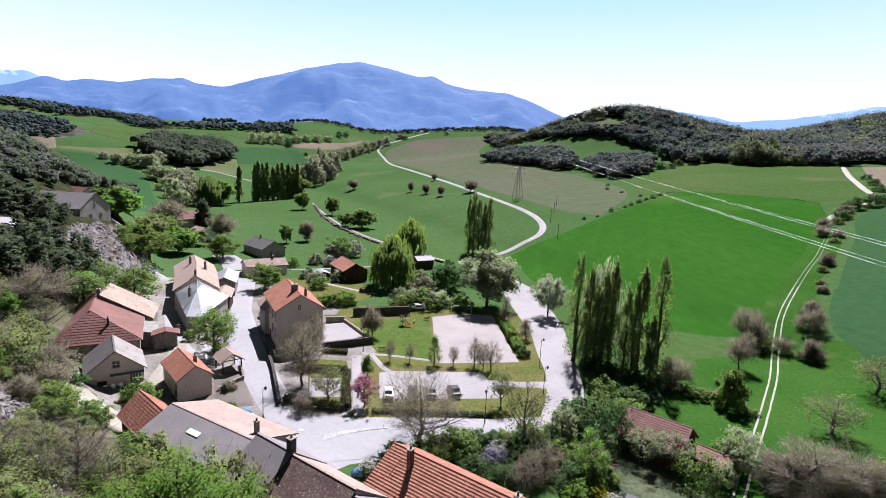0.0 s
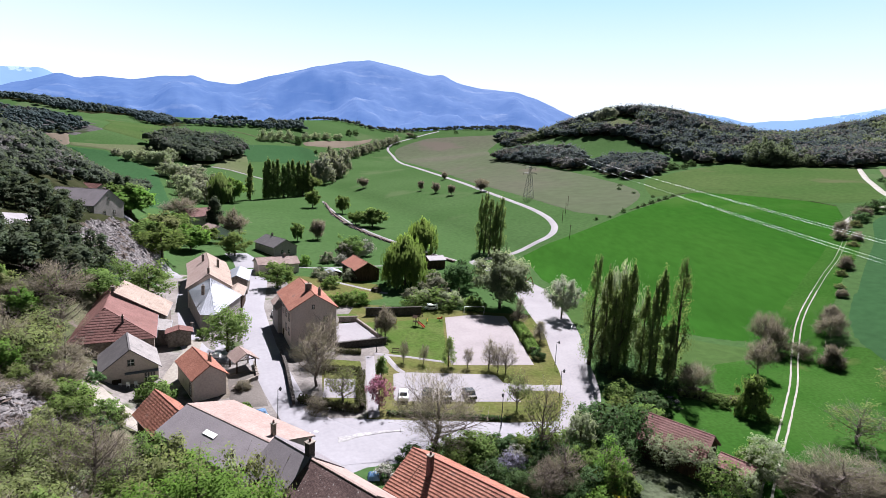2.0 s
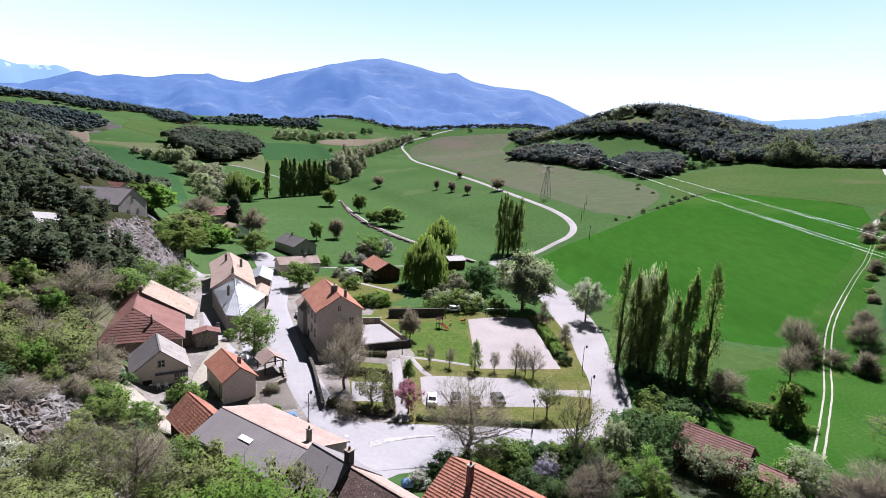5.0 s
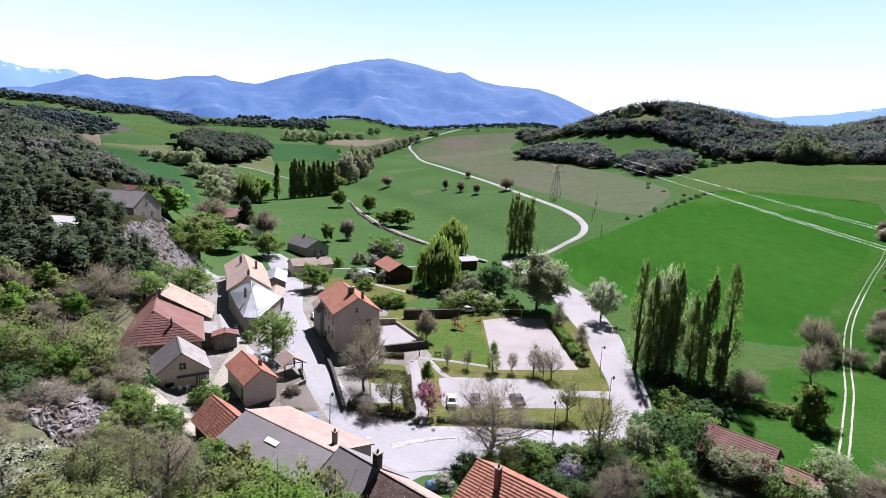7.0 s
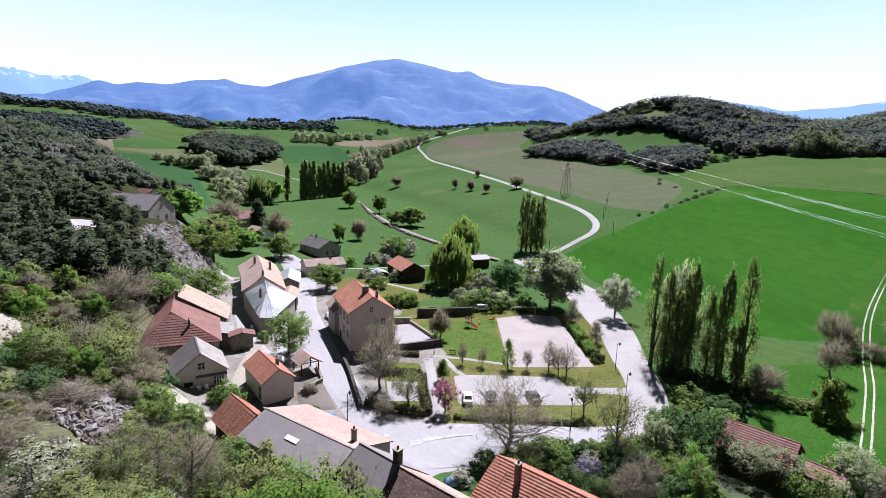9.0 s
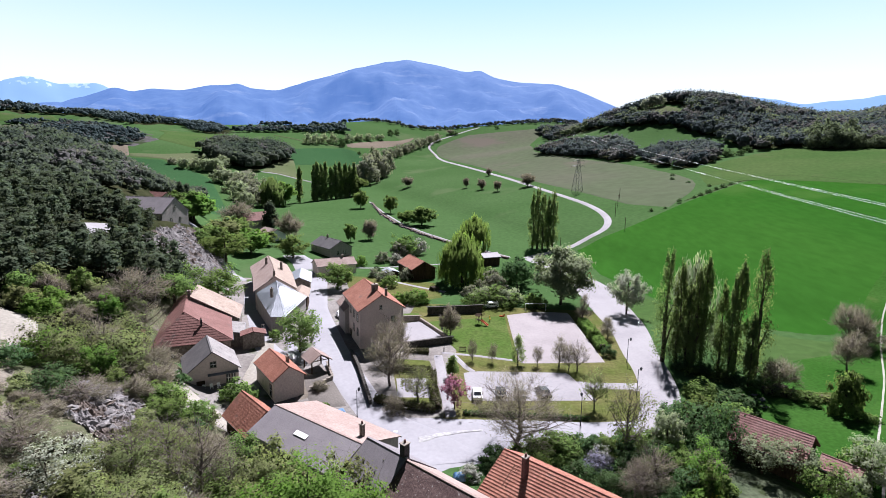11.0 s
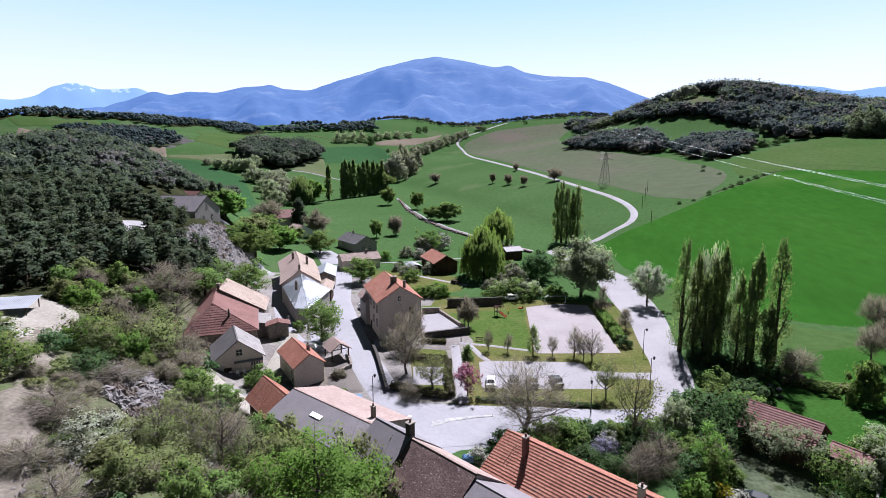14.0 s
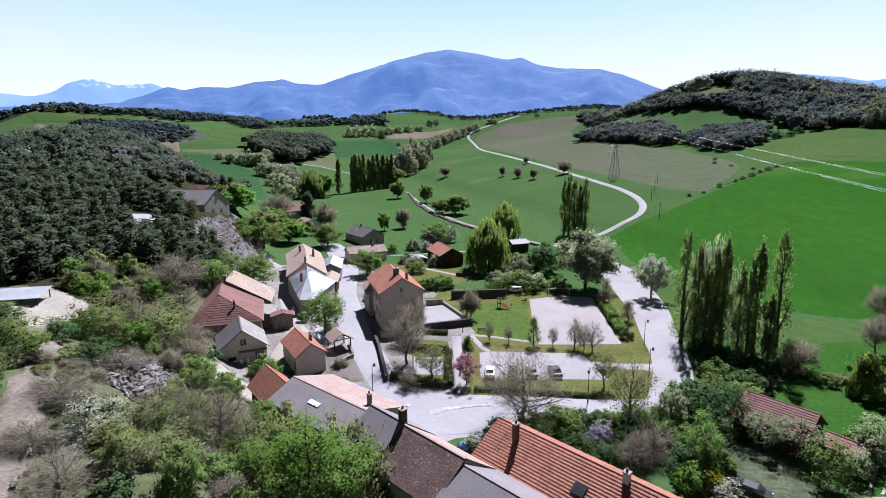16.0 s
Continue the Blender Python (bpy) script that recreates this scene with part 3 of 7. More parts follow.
sheet("garden_bed", [(-24.5, 96), (-18, 97.5)], [(-22.4, 87), (-16.3, 88)], M["gravel"], "square pale gravel garden plot within hedges", "garden plot", 16, 8, 0.10)
sheet("lawn", [(-27.5, 106), (-19, 107)], [(-21.5, 84), (-14.3, 84)], M["lawn"], "dry grass of the hedged village garden", "garden", 24, 8, 0.05)
sheet("field", [(34, 92), (44, 105), (58, 118), (72, 124), (82, 131)], [(42, 66), (46, 75), (54, 86), (66, 103), (81, 126)], M["lush"], "lush meadow between the barn and the track", "meadow", 50, 20, 0.12, ragged=0.6)
sheet("field", [(44, 63), (50.5, 72), (57, 81), (63.2, 90), (75, 107), (86.5, 125), (95, 131)], [(110, 50), (115, 65), (118, 80), (122, 95), (125, 100), (128, 104)], M["lush"], "lush meadow with bare fruit trees", "meadow", 50, 24, 0.04, ragged=0.6)
sheet("yard", [(-41.5, 92.3), (-39.7, 87.8), (-35.6, 81.8)], [(-37.7, 96), (-34.2, 90.8), (-30.1, 83.3)], M["tar"], "worn brown tarred yard beside the shelter", "yard", 20, 8, 0.2)
sheet("lawn", [(-60, 184), (-44, 183), (-25.5, 178)], [(-46, 147), (-32, 147), (-21, 159)], M["lawn"], "dry garden grass behind the tall house", "garden", 30, 14, 0.05, ragged=1.0)
ribbon("footpath", [(-60, 195), (-51.6, 196), (-40.9, 201.3), (-26, 208), (-8, 215)], 2.2, M["gravel"], "pale garden path behind the barn", "path", 60, 0.1, 4, 0.2)
ribbon("footpath", [(-40, 177), (-37.6, 175.6), (-30, 171), (-21, 166)], 2.6, M["gravel"], "pale gravel way below the barn", "path", 40, 0.1, 4, 0.3)
sheet("lawn", [(-31.5, 138.5), (-26, 141)], [(-29.2, 132.6), (-24.6, 133.5)], M["play_lawn"], "green grass strip behind the terrace", "lawn", 12, 8, 0.12)
FARM_TRACK = [(40, 64), (43.8, 69.4), (47.6, 74.8), (53.8, 83.1), (60.1, 91.9), (72, 108.7), (83.6, 127.1), (92.7, 141.2), (101, 152), (111.7, 164.7), (125.2, 180.3), (138.6, 194.8), (156, 216), (171, 237)]
ribbon("track", FARM_TRACK, 13.5, M["lush"], "grassy verge of a farm track", "track", 200, 0.07, 8, 1.0)
for shift in (-0.8, 0.8):
    ribbon("track", [(x + shift, y) for x, y in FARM_TRACK], 1.0, M["track"], "chalky wheel rut of a farm track", "track", 300, 0.13, 3, 0.35)
sheet("field", [(34, 190), (50, 150), (66, 134.5), (84, 132)], [(31, 150), (46, 112), (58, 96), (71, 109)], M["upper"], "lighter rough grass below the wheat field", "meadow", 50, 20, 0.04, ragged=0.8)
sheet("field", [(30, 242), (62, 272), (101, 314), (153, 360), (174, 366), (188, 346), (198, 304), (201, 285)], [(33, 200), (49, 152), (66, 136), (84, 134), (90.5, 142.5), (110, 165.5), (124, 182), (153, 215), (186, 260)], M["wheat"], "bright green field of young wheat", "field", 110, 40, 0.05, ragged=0.8)
sheet("field", [(126, 350), (137, 400), (150, 440), (203, 480), (248, 500)], [(176, 368), (203, 287), (236, 293), (286, 386), (322, 438)], M["upper"], "lighter green upper meadow below the wood", "field", 60, 30, 0.10, ragged=1.5)
sheet("field", [(73, 320), (45, 412), (18, 490), (-30, 660), (-80, 830), (-118, 980), (-105, 1020), (-60, 1068)], [(87, 298), (130, 364), (132, 402), (116, 500), (74, 600), (45, 690), (52, 920), (97, 1076)], M["stubble"], "brownish field with sparse young crop", "field", 110, 30, 0.12, ragged=2.0)
sheet("field", [(98, 117), (98.5, 128), (105, 141.5), (118, 158), (139, 184), (166, 216), (190, 250), (228, 278)], [(140, 95), (150, 110), (165, 130), (180, 150), (200, 170), (230, 190), (260, 220), (300, 260)], M["deep"], "deep green crop beside the farm track", "field", 70, 30, 0.1, ragged=0.6)
sheet("field", [(262, 322), (295, 380), (330, 432)], [(270, 296), (320, 345), (380, 420)], M["tan"], "bare brown field beside the wood track", "field", 40, 20, 0.12, ragged=1.5)
sheet("field", [(-416, 568), (-378, 542), (-300, 440), (-222, 326), (-193, 290), (-160, 277)], [(-380, 576), (-354, 557), (-318, 541), (-288, 514), (-203, 374), (-172, 326)], M["deep"], "dark green crop field in the valley", "field", 70, 24, 0.15, ragged=1.0)
sheet("field", [(-466, 599), (-421, 566)], [(-446, 614), (-418, 575)], M["tan"], "dry tan field corner below the wooded hill", "field", 16, 8, 0.2, ragged=1.5)
sheet("field", [(-424, 582), (-396, 596), (-371, 622), (-358, 622)], [(-416, 572), (-382, 579), (-358, 566), (-340, 590)], M["straw"], "pale straw-green strip of grass above the crop", "field", 40, 8, 0.2, ragged=2.0)
sheet("field", [(-306, 721), (-264, 666), (-254, 648)], [(-250, 845), (-220, 832), (-190, 774)], M["deep"], "darker green field behind the poplars", "field", 30, 24, 0.2, ragged=1.5)
sheet("field", [(-250, 862), (-198, 976), (-163, 1048)], [(-238, 846), (-208, 880), (-165, 1012)], M["tan"], "pale tan strip between far fields", "field", 40, 8, 0.3, ragged=2.0)
sheet("field", [(-269, 583), (-275, 612), (-275, 689)], [(-222, 576), (-239, 619), (-266, 678)], M["straw"], "pale grass corner beside the dark copse", "field", 30, 10, 0.2, ragged=1.0)
sheet("field", [(-530, 800), (-480, 740), (-440, 660)], [(-420, 815), (-400, 720), (-370, 640)], M["upper"], "light green field under the western ridge", "field", 40, 24, 0.1, ragged=2.0)
sheet("field", [(-851, 776), (-828, 821), (-746, 850)], [(-815, 765), (-790, 790), (-700, 812)], M["upper"], "small green field under the western ridge", "field", 30, 12, 0.2, ragged=2.0)
sheet("field", [(-813, 764), (-734, 776)], [(-795, 740), (-698, 738)], M["tan"], "bare tan field before the western ridge", "field", 24, 10, 0.2, ragged=1.5)
ribbon("track", [(-367, 856), (-302, 816), (-274, 836), (-247, 850)], 4, M["straw"], "pale field edge across the far meadow", "track", 60, 0.3, 4, 0.8)
ribbon("track", [(-269, 581), (-250, 584), (-223, 577), (-200, 577), (-178, 560)], 3.4, M["gravel"], "thin pale path towards the copse", "path", 50, 0.25, 4)
ribbon("track", [(-113, 452), (-83, 370), (-62, 320), (-43, 285), (-28, 263), (-13, 242), (2, 225)], 2.6, M["gravel"], "pale path behind the dry stone bank", "path", 120, 0.16, 4, 0.3)
ribbon("track", [(171, 237), (182, 252), (191, 261), (203, 270), (215, 277), (232, 284)], 4, M["track"], "pale dirt track between field and crop", "track", 60, 0.15, 4, 0.4)
ribbon("track", [(232, 284), (250, 321), (283, 379), (316, 431), (322, 440)], 5, M["track"], "pale dirt track climbing to the wood", "track", 100, 0.22, 4, 0.5)
ribbon("road", [(-130, 199), (-125, 201), (-117.4, 195), (-108, 186), (-99.3, 177), (-90, 168)], 5.0, M["road"], "pale lane climbing beside the rock face", "road", 60, 0.25, 6, 0.2)
sheet("yard", [(-95, 86), (-87, 85.5), (-79, 78), (-76, 71)], [(-99, 78), (-91, 72), (-84, 68), (-80, 66)], M["yard"], "bare pale dirt yard on the slope", "yard", 30, 14, 0.3, ragged=1.0)
ribbon("track", [(-84, 75), (-74, 63.6), (-65.5, 56), (-59, 48), (-54, 41.6), (-50.3, 37.3), (-47, 34), (-44, 24)], 4.0, M["dirt"], "dusty dirt path up the slope", "path", 60, 0.3, 8, 1.2)
sheet("yard", [(-62, 86), (-54, 80), (-46, 77)], [(-58, 74), (-52, 72), (-44, 71)], M["yard"], "pale dirt yard before the farmhouse", "yard", 30, 10, 0.15, ragged=0.4)


def range_of_mountains(name, stops, near, far, base, mat, label, rough):
    """A far ridge from stops of (degrees to the right, height of the crest)."""
    az = np.linspace(stops[0][0], stops[-1][0], 360)
    top = np.interp(az, [s[0] for s in stops], [s[1] for s in stops])
    top = top + np.array([7 * noise.noise((a * 0.9, 3, 1)) + 5 * noise.noise((a * 2.6, 7, 1)) for a in az])
    w = 1
    top = np.convolve(np.r_[[top[0]] * w, top, [top[-1]] * w], np.ones(2 * w + 1) / (2 * w + 1), "valid")
    verts, faces, rows = [], [], 34
    for i, a in enumerate(az):
        for j in range(rows):
            t = j / (rows - 1)
            r = near + (far - near) * t
            x, y = r * math.sin(radians(a)), r * math.cos(radians(a))
            k = noise.fractal((x * 0.0016, y * 0.0016, 2), 0.9, 2.2, 6)
            rib = abs(noise.noise((a * 0.22, t * 1.2, 5)))
            z = base + (top[i] - base) * (t ** 0.8) + (k * rough - rib * rough * 1.2) * math.sin(3.1416 * min(1, t * 1.02)) + k * rough * 0.10
            verts.append((x, y, z))
    for i in range(len(az) - 1):
        for j in range(rows - 1):
            faces.append((i * rows + j, (i + 1) * rows + j, (i + 1) * rows + j + 1, i * rows + j + 1))
    tagged(new(name, mesh_of(name, verts, faces, mat, True)), label, "mountain", kind="structure")


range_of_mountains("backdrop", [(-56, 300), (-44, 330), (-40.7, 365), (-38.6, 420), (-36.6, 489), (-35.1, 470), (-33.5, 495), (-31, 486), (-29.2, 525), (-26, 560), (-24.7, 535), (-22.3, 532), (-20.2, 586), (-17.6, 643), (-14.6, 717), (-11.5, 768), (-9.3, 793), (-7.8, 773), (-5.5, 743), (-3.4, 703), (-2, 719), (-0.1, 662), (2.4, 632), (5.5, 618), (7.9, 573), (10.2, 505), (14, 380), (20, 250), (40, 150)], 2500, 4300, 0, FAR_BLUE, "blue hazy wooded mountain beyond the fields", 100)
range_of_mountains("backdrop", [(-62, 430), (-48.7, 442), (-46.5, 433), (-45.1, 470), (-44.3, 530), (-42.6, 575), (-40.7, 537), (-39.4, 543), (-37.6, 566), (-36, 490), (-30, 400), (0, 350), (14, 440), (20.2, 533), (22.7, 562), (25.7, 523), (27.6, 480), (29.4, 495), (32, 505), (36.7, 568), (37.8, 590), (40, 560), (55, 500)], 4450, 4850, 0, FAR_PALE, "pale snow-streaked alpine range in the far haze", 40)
ribbon("track", [(-44, 77), (-49, 86), (-51.5, 96), (-53, 104), (-56, 110)], 4.0, M["yard"], "pale dirt way between the farmhouse and the small house", "path", 40, 0.12, 6, 0.3)
sheet("yard", [(38.5, 63.5), (42, 64.5), (46, 66.5)], [(35.5, 60), (40, 58), (46, 58)], M["gravel"], "pale gravel yard below the low shed", "yard", 16, 8, 0.12, ragged=0.5)
sheet("yard", [(-79, 186), (-86, 199), (-94, 210)], [(-70, 190), (-74, 202), (-84, 214)], M["road"], "pale asphalt yard at the head of the street", "yard", 24, 8, 0.12)
sheet("yard", [(-52, 112), (-47, 106)], [(-47, 100), (-43, 98)], M["road"], "pale asphalt fork of lane and street", "road", 16, 8, 0.11)


sheet("terrace", [(-124, 139), (-122.5, 145), (-121, 149.5)], [(-115.6, 132.5), (-114.6, 138), (-114.6, 142)], M["gravel"], "pale stone terrace among the pines", "terrace", 20, 10, 0.35)

sheet("garden", [(21.5, 74), (27, 79), (31, 78)], [(24, 61), (29, 61), (37, 63)], M["weeds"], "rough weedy garden ground behind the barn", "garden", 30, 14, 0.07, ragged=0.6)
sheet("field", [(163, 733), (172, 702), (204, 656)], [(205, 730), (218, 694), (218, 660)], M["straw"], "pale grass strip on top of the wooded hill", "field", 24, 10, 0.3, ragged=2.0)

# ---- houses ----
def gable_solid(bm, L, W, eave, ridge, hip=0.0):
    """Walls of a house: length along x, gables at its ends; hip: how far the near gable leans in."""
    v = [bm.verts.new(c) for c in ((-L / 2, -W / 2, -1.5), (L / 2, -W / 2, -1.5), (L / 2, W / 2, -1.5), (-L / 2, W / 2, -1.5), (-L / 2, -W / 2, eave), (L / 2, -W / 2, eave), (L / 2, W / 2, eave), (-L / 2, W / 2, eave), (-L / 2, 0, ridge), (L / 2, 0, ridge))]
    for f in ((3, 2, 1, 0), (0, 1, 5, 4), (2, 3, 7, 6), (1, 2, 6, 9, 5), (3, 0, 4, 8, 7), (4, 5, 9, 8), (6, 7, 8, 9)):
        bm.faces.new([v[k] for k in f])


def slope_slab(bm, a, b, c, d, thick):
    """A roof plane a b (eave) c d (ridge) with thickness."""
    pts = [Vector(p) for p in (a, b, c, d)]
    nrm = (pts[1] - pts[0]).cross(pts[3] - pts[0]).normalized()
    if nrm.z < 0:
        nrm = -nrm
    lo = [bm.verts.new(p + nrm * 0.03) for p in pts]
    hi = [bm.verts.new(p + nrm * (thick + 0.03)) for p in pts]
    bm.faces.new(lo[::-1])
    bm.faces.new(hi)
    for k in range(4):
        bm.faces.new((lo[k], lo[(k + 1) % 4], hi[(k + 1) % 4], hi[k]))
    bmesh.ops.recalc_face_normals(bm, faces=bm.faces[:])
    return nrm


def tile_rows(a, b, c, d, nrm, lift, pitch, r):
    """Overlapping courses of tiles from the eave a b to the ridge d c, each course's lower edge standing proud, cut into tiles."""
    bm = bmesh.new()
    a, b, c, d = (Vector(p) + nrm * lift for p in (a, b, c, d))
    n = max(2, int((d - a).length / pitch))
    for k in range(n):
        t0, t1 = k / n, min(1.0, (k + 1.1) / n)
        l0, r0, l1, r1 = a.lerp(d, t0), b.lerp(c, t0), a.lerp(d, t1), b.lerp(c, t1)
        m = max(1, int((r0 - l0).length / (pitch * 1.6)))
        for q in range(m):
            s0, s1 = q / m, (q + 1) / m
            w = r * 0.2 * math.sin(k * 12.9 + q * 78.2)
            e = nrm * (r + w)
            p = [l0.lerp(r0, s0), l0.lerp(r0, s1), l1.lerp(r1, s1), l1.lerp(r1, s0)]
            v = [bm.verts.new(x) for x in (p[0] - nrm * 0.1, p[1] - nrm * 0.1, p[0] + e, p[1] + e, p[2] + nrm * 0.012, p[3] + nrm * 0.012)]
            bm.faces.new((v[0], v[1], v[3], v[2]))
            bm.faces.new((v[2], v[3], v[4], v[5]))
    if sum(f.normal.dot(nrm) for f in bm.faces) < 0:
        bmesh.ops.reverse_faces(bm, faces=bm.faces[:])
    return bm


def opening(house, name, x, y, z, w, h, face, shutters=None, door=False):
    """A window or door set into a wall that faces face (degrees about z, 0: +x)."""
    m = Matrix.Translation((x, y, z)) @ Euler((0, 0, radians(face))).to_matrix().to_4x4()
    bm = bmesh.new()
    for s in (-1, 1):
        box(bm, -0.05, s * (w / 2 + 0.05), -0.05, 0.07, s * (w / 2 - 0.04), h + 0.08)
    box(bm, -0.05, -w / 2 + 0.04, h - 0.04, 0.07, w / 2 - 0.04, h + 0.08)
    box(bm, -0.05, -w / 2 - 0.12, -0.12, 0.14, w / 2 + 0.12, -0.02)
    bm.transform(m)
    f = part(name, bm, M["stone"] if not door else M["timber"], house)
    bm = bmesh.new()
    box(bm, -0.06, -w / 2 + 0.04, -0.02, 0.025, w / 2 - 0.04, h - 0.04)
    bm.transform(m)
    part("door_leaf" if door else "pane", bm, M["timber"] if door else M["glass"], f)
    if not door:
        bm = bmesh.new()
        box(bm, 0.025, -0.03, -0.02, 0.05, 0.03, h - 0.04)
        box(bm, 0.025, -w / 2 + 0.04, h * 0.5 - 0.025, 0.045, w / 2 - 0.04, h * 0.5 + 0.025)
        bm.transform(m)
        part("glazing_bar", bm, M["white"], f)
    if shutters:
        for s in (-1, 1):
            bm = bmesh.new()
            box(bm, 0.02, s * (w / 2 + 0.06), 0, 0.07, s * (w / 2 + 0.06 + w * 0.48), h, 0.01)
            bm.transform(m)
            part("shutter", bm, shutters, f)


def chimney(house, x, y, z0, z1, w=0.55, d=0.7, mat="stone"):
    bm = bmesh.new()
    box(bm, x - w / 2, y - d / 2, z0, x + w / 2, y + d / 2, z1, 0.02)
    c = part("chimney", bm, M[mat], house)
    bm = bmesh.new()
    box(bm, x - w / 2 - 0.08, y - d / 2 - 0.08, z1, x + w / 2 + 0.08, y + d / 2 + 0.08, z1 + 0.1, 0.02)
    part("chimney_cap", bm, M["stone"], c)
    bm = bmesh.new()
    tube(bm, (x, y, z1 + 0.1), (x, y, z1 + 0.45), 0.13, 0.11, 8)
    part("chimney_pot", bm, M["red_tile"], c)


def house(name, x, y, z, turn, L, W, eave, ridge, wall, roof, label, category="house", over=0.4, rows=0.42, shift=0.0, roof_b=None, group="", hip=0.0, open_end=False):
    """A gabled house, its ridge along its own x, moved sideways by shift; hip: how far the roof leans in at the low-x end."""
    h = empty(name, pose(x, y, z, 0, 0, turn), label, category, group)
    bm = bmesh.new()
    gable_solid(bm, L, W, eave, ridge)
    for v in bm.verts:
        if abs(v.co.y) < 0.01 and v.co.z > 0:
            v.co.y += shift
            if v.co.x < 0:
                v.co.x += hip
            v.co.z -= 0.04
    part("wall", bm, M[wall], h)
    for s in (-1, 1):
        half = W / 2 - s * shift
        drop = (ridge - eave) * over / half
        e0, e1 = (-L / 2 - over, s * (W / 2 + over), eave - drop), (L / 2 + over, s * (W / 2 + over), eave - drop)
        r0, r1 = (-L / 2 - over + hip * 1.05, shift, ridge), (L / 2 + over, shift, ridge)
        bm = bmesh.new()
        nrm = slope_slab(bm, e0, e1, r1, r0, 0.14)
        mt = M[roof_b] if roof_b and s > 0 else M[roof]
        rf = part("roof", bm, mt, h)
        if rows:
            tagged(part("tile_relief", tile_rows(e0, e1, r1, r0, nrm, 0.16, rows, 0.09 if rows < 0.4 else 0.045), mt, rf), kind="stuff")
    if hip:
        drop = (ridge - eave) * over / (W / 2)
        e0, e1 = (-L / 2 - over, -W / 2 - over, eave - drop), (-L / 2 - over, W / 2 + over, eave - drop)
        r0 = (-L / 2 - over + hip * 1.05, shift, ridge)
        bm = bmesh.new()
        nrm = slope_slab(bm, e1, e0, (r0[0], r0[1] - 0.02, r0[2]), (r0[0], r0[1] + 0.02, r0[2]), 0.14)
        rf = part("roof", bm, M[roof], h)
        if rows:
            apex0, apex1 = (r0[0], r0[1] - 0.02, r0[2]), (r0[0], r0[1] + 0.02, r0[2])
            bm = tile_rows(e1, e0, apex0, apex1, nrm, 0.16, rows, 0.09 if rows < 0.4 else 0.045)
            tagged(part("tile_relief", bm, M[roof], rf), kind="stuff")
    n = int((L + 2 * over - hip) / 0.45)
    if rows:
        st = (L + 2 * over - hip) / n
        bm = bmesh.new()
        tube(bm, (0, 0, 0), (st * 1.03, 0, 0), 0.15, 0.13, 6)
        first = None
        for k in range(n):
            if first is None:
                o = first = part("ridge_tile", bm, M[roof], h)
            else:
                o = new("ridge_tile", first.data)
                o.parent = h
            o.location = (-L / 2 - over + hip + k * st, shift, ridge + 0.14)
    else:
        bm = bmesh.new()
        box(bm, -L / 2 - over + hip, shift - 0.16, ridge + 0.06, L / 2 + over, shift + 0.16, ridge + 0.2, 0.03)
        part("ridge_cap", bm, M[roof_b or roof], h)
    for s in (-1, 1):
        bm = bmesh.new()
        half = W / 2 - s * shift
        drop = (ridge - eave) * over / half
        tube(bm, (-L / 2 - over, s * (W / 2 + over + 0.06), eave - drop), (L / 2 + over, s * (W / 2 + over + 0.06), eave - drop), 0.07, 0.07, 6)
        part("gutter", bm, M["zinc"], h)
    return h


def end_windows(h, L, W, spots, side=-1, shutters=None):
    """Windows in a gable end, at (y, z, width, height)."""
    for y, z, w, t in spots:
        opening(h, "window", side * L / 2, y, z, w, t, 180 if side < 0 else 0, shutters)


def side_windows(h, W, spots, side=1, shutters=None):
    """Windows in a long wall, at (x, z, width, height)."""
    for x, z, w, t in spots:
        opening(h, "window", x, side * W / 2, z, w, t, 90 if side > 0 else -90, shutters)


# the tall house on the street
h = house("house", -33.5, 117, 1.2, 117, 16.0, 9.6, 9.0, 12.0, "stucco", "orange_tile", "tall beige rendered house with an orange tiled roof", rows=0.40)
end_windows(h, 16.0, 9.6, [(0.2, 9.0, 0.5, 0.8), (-2.5, 5.8, 0.9, 1.4)])
side_windows(h, 9.6, [(-6, 6.2, 0.9, 1.5), (-2.5, 6.2, 0.9, 1.5), (1, 6.2, 0.9, 1.5), (4.5, 6.2, 0.9, 1.5), (-6, 3.1, 0.9, 1.5), (-2.5, 3.1, 0.9, 1.5), (4.5, 3.1, 0.9, 1.5)], 1, M["grey_wall"])
side_windows(h, 9.6, [(-5, 6.2, 0.9, 1.5), (0, 6.2, 0.9, 1.5), (5, 6.2, 0.9, 1.5)], -1, M["white"])
opening(h, "door", 1, 4.8, 0.0, 1.1, 2.2, 90, door=True)
chimney(h, -3.2, 0.3, 11, 13.3, 0.9, 1.3)
chimney(h, -6.4, -1.4, 10.6, 12.9, 0.5, 0.5)
h = house("house", -40.2, 121.5, 1.3, 117, 8, 3.6, 6.2, 7.6, "grey_wall", "old_tile", "low annex with a weathered tiled roof beside the tall house", "annex")
# the small house with the bright roof
h = house("house", -43.8, 88.2, 1.0, 131, 10.0, 5.2, 3.9, 5.8, "stucco", "orange_tile", "small beige house with a bright orange tiled roof", rows=0.4, over=0.3)
chimney(h, -1.8, -0.9, 5.0, 6.5, 0.5, 0.5)
side_windows(h, 5.2, [(-3.2, 0.6, 1.0, 2.0)], 1)
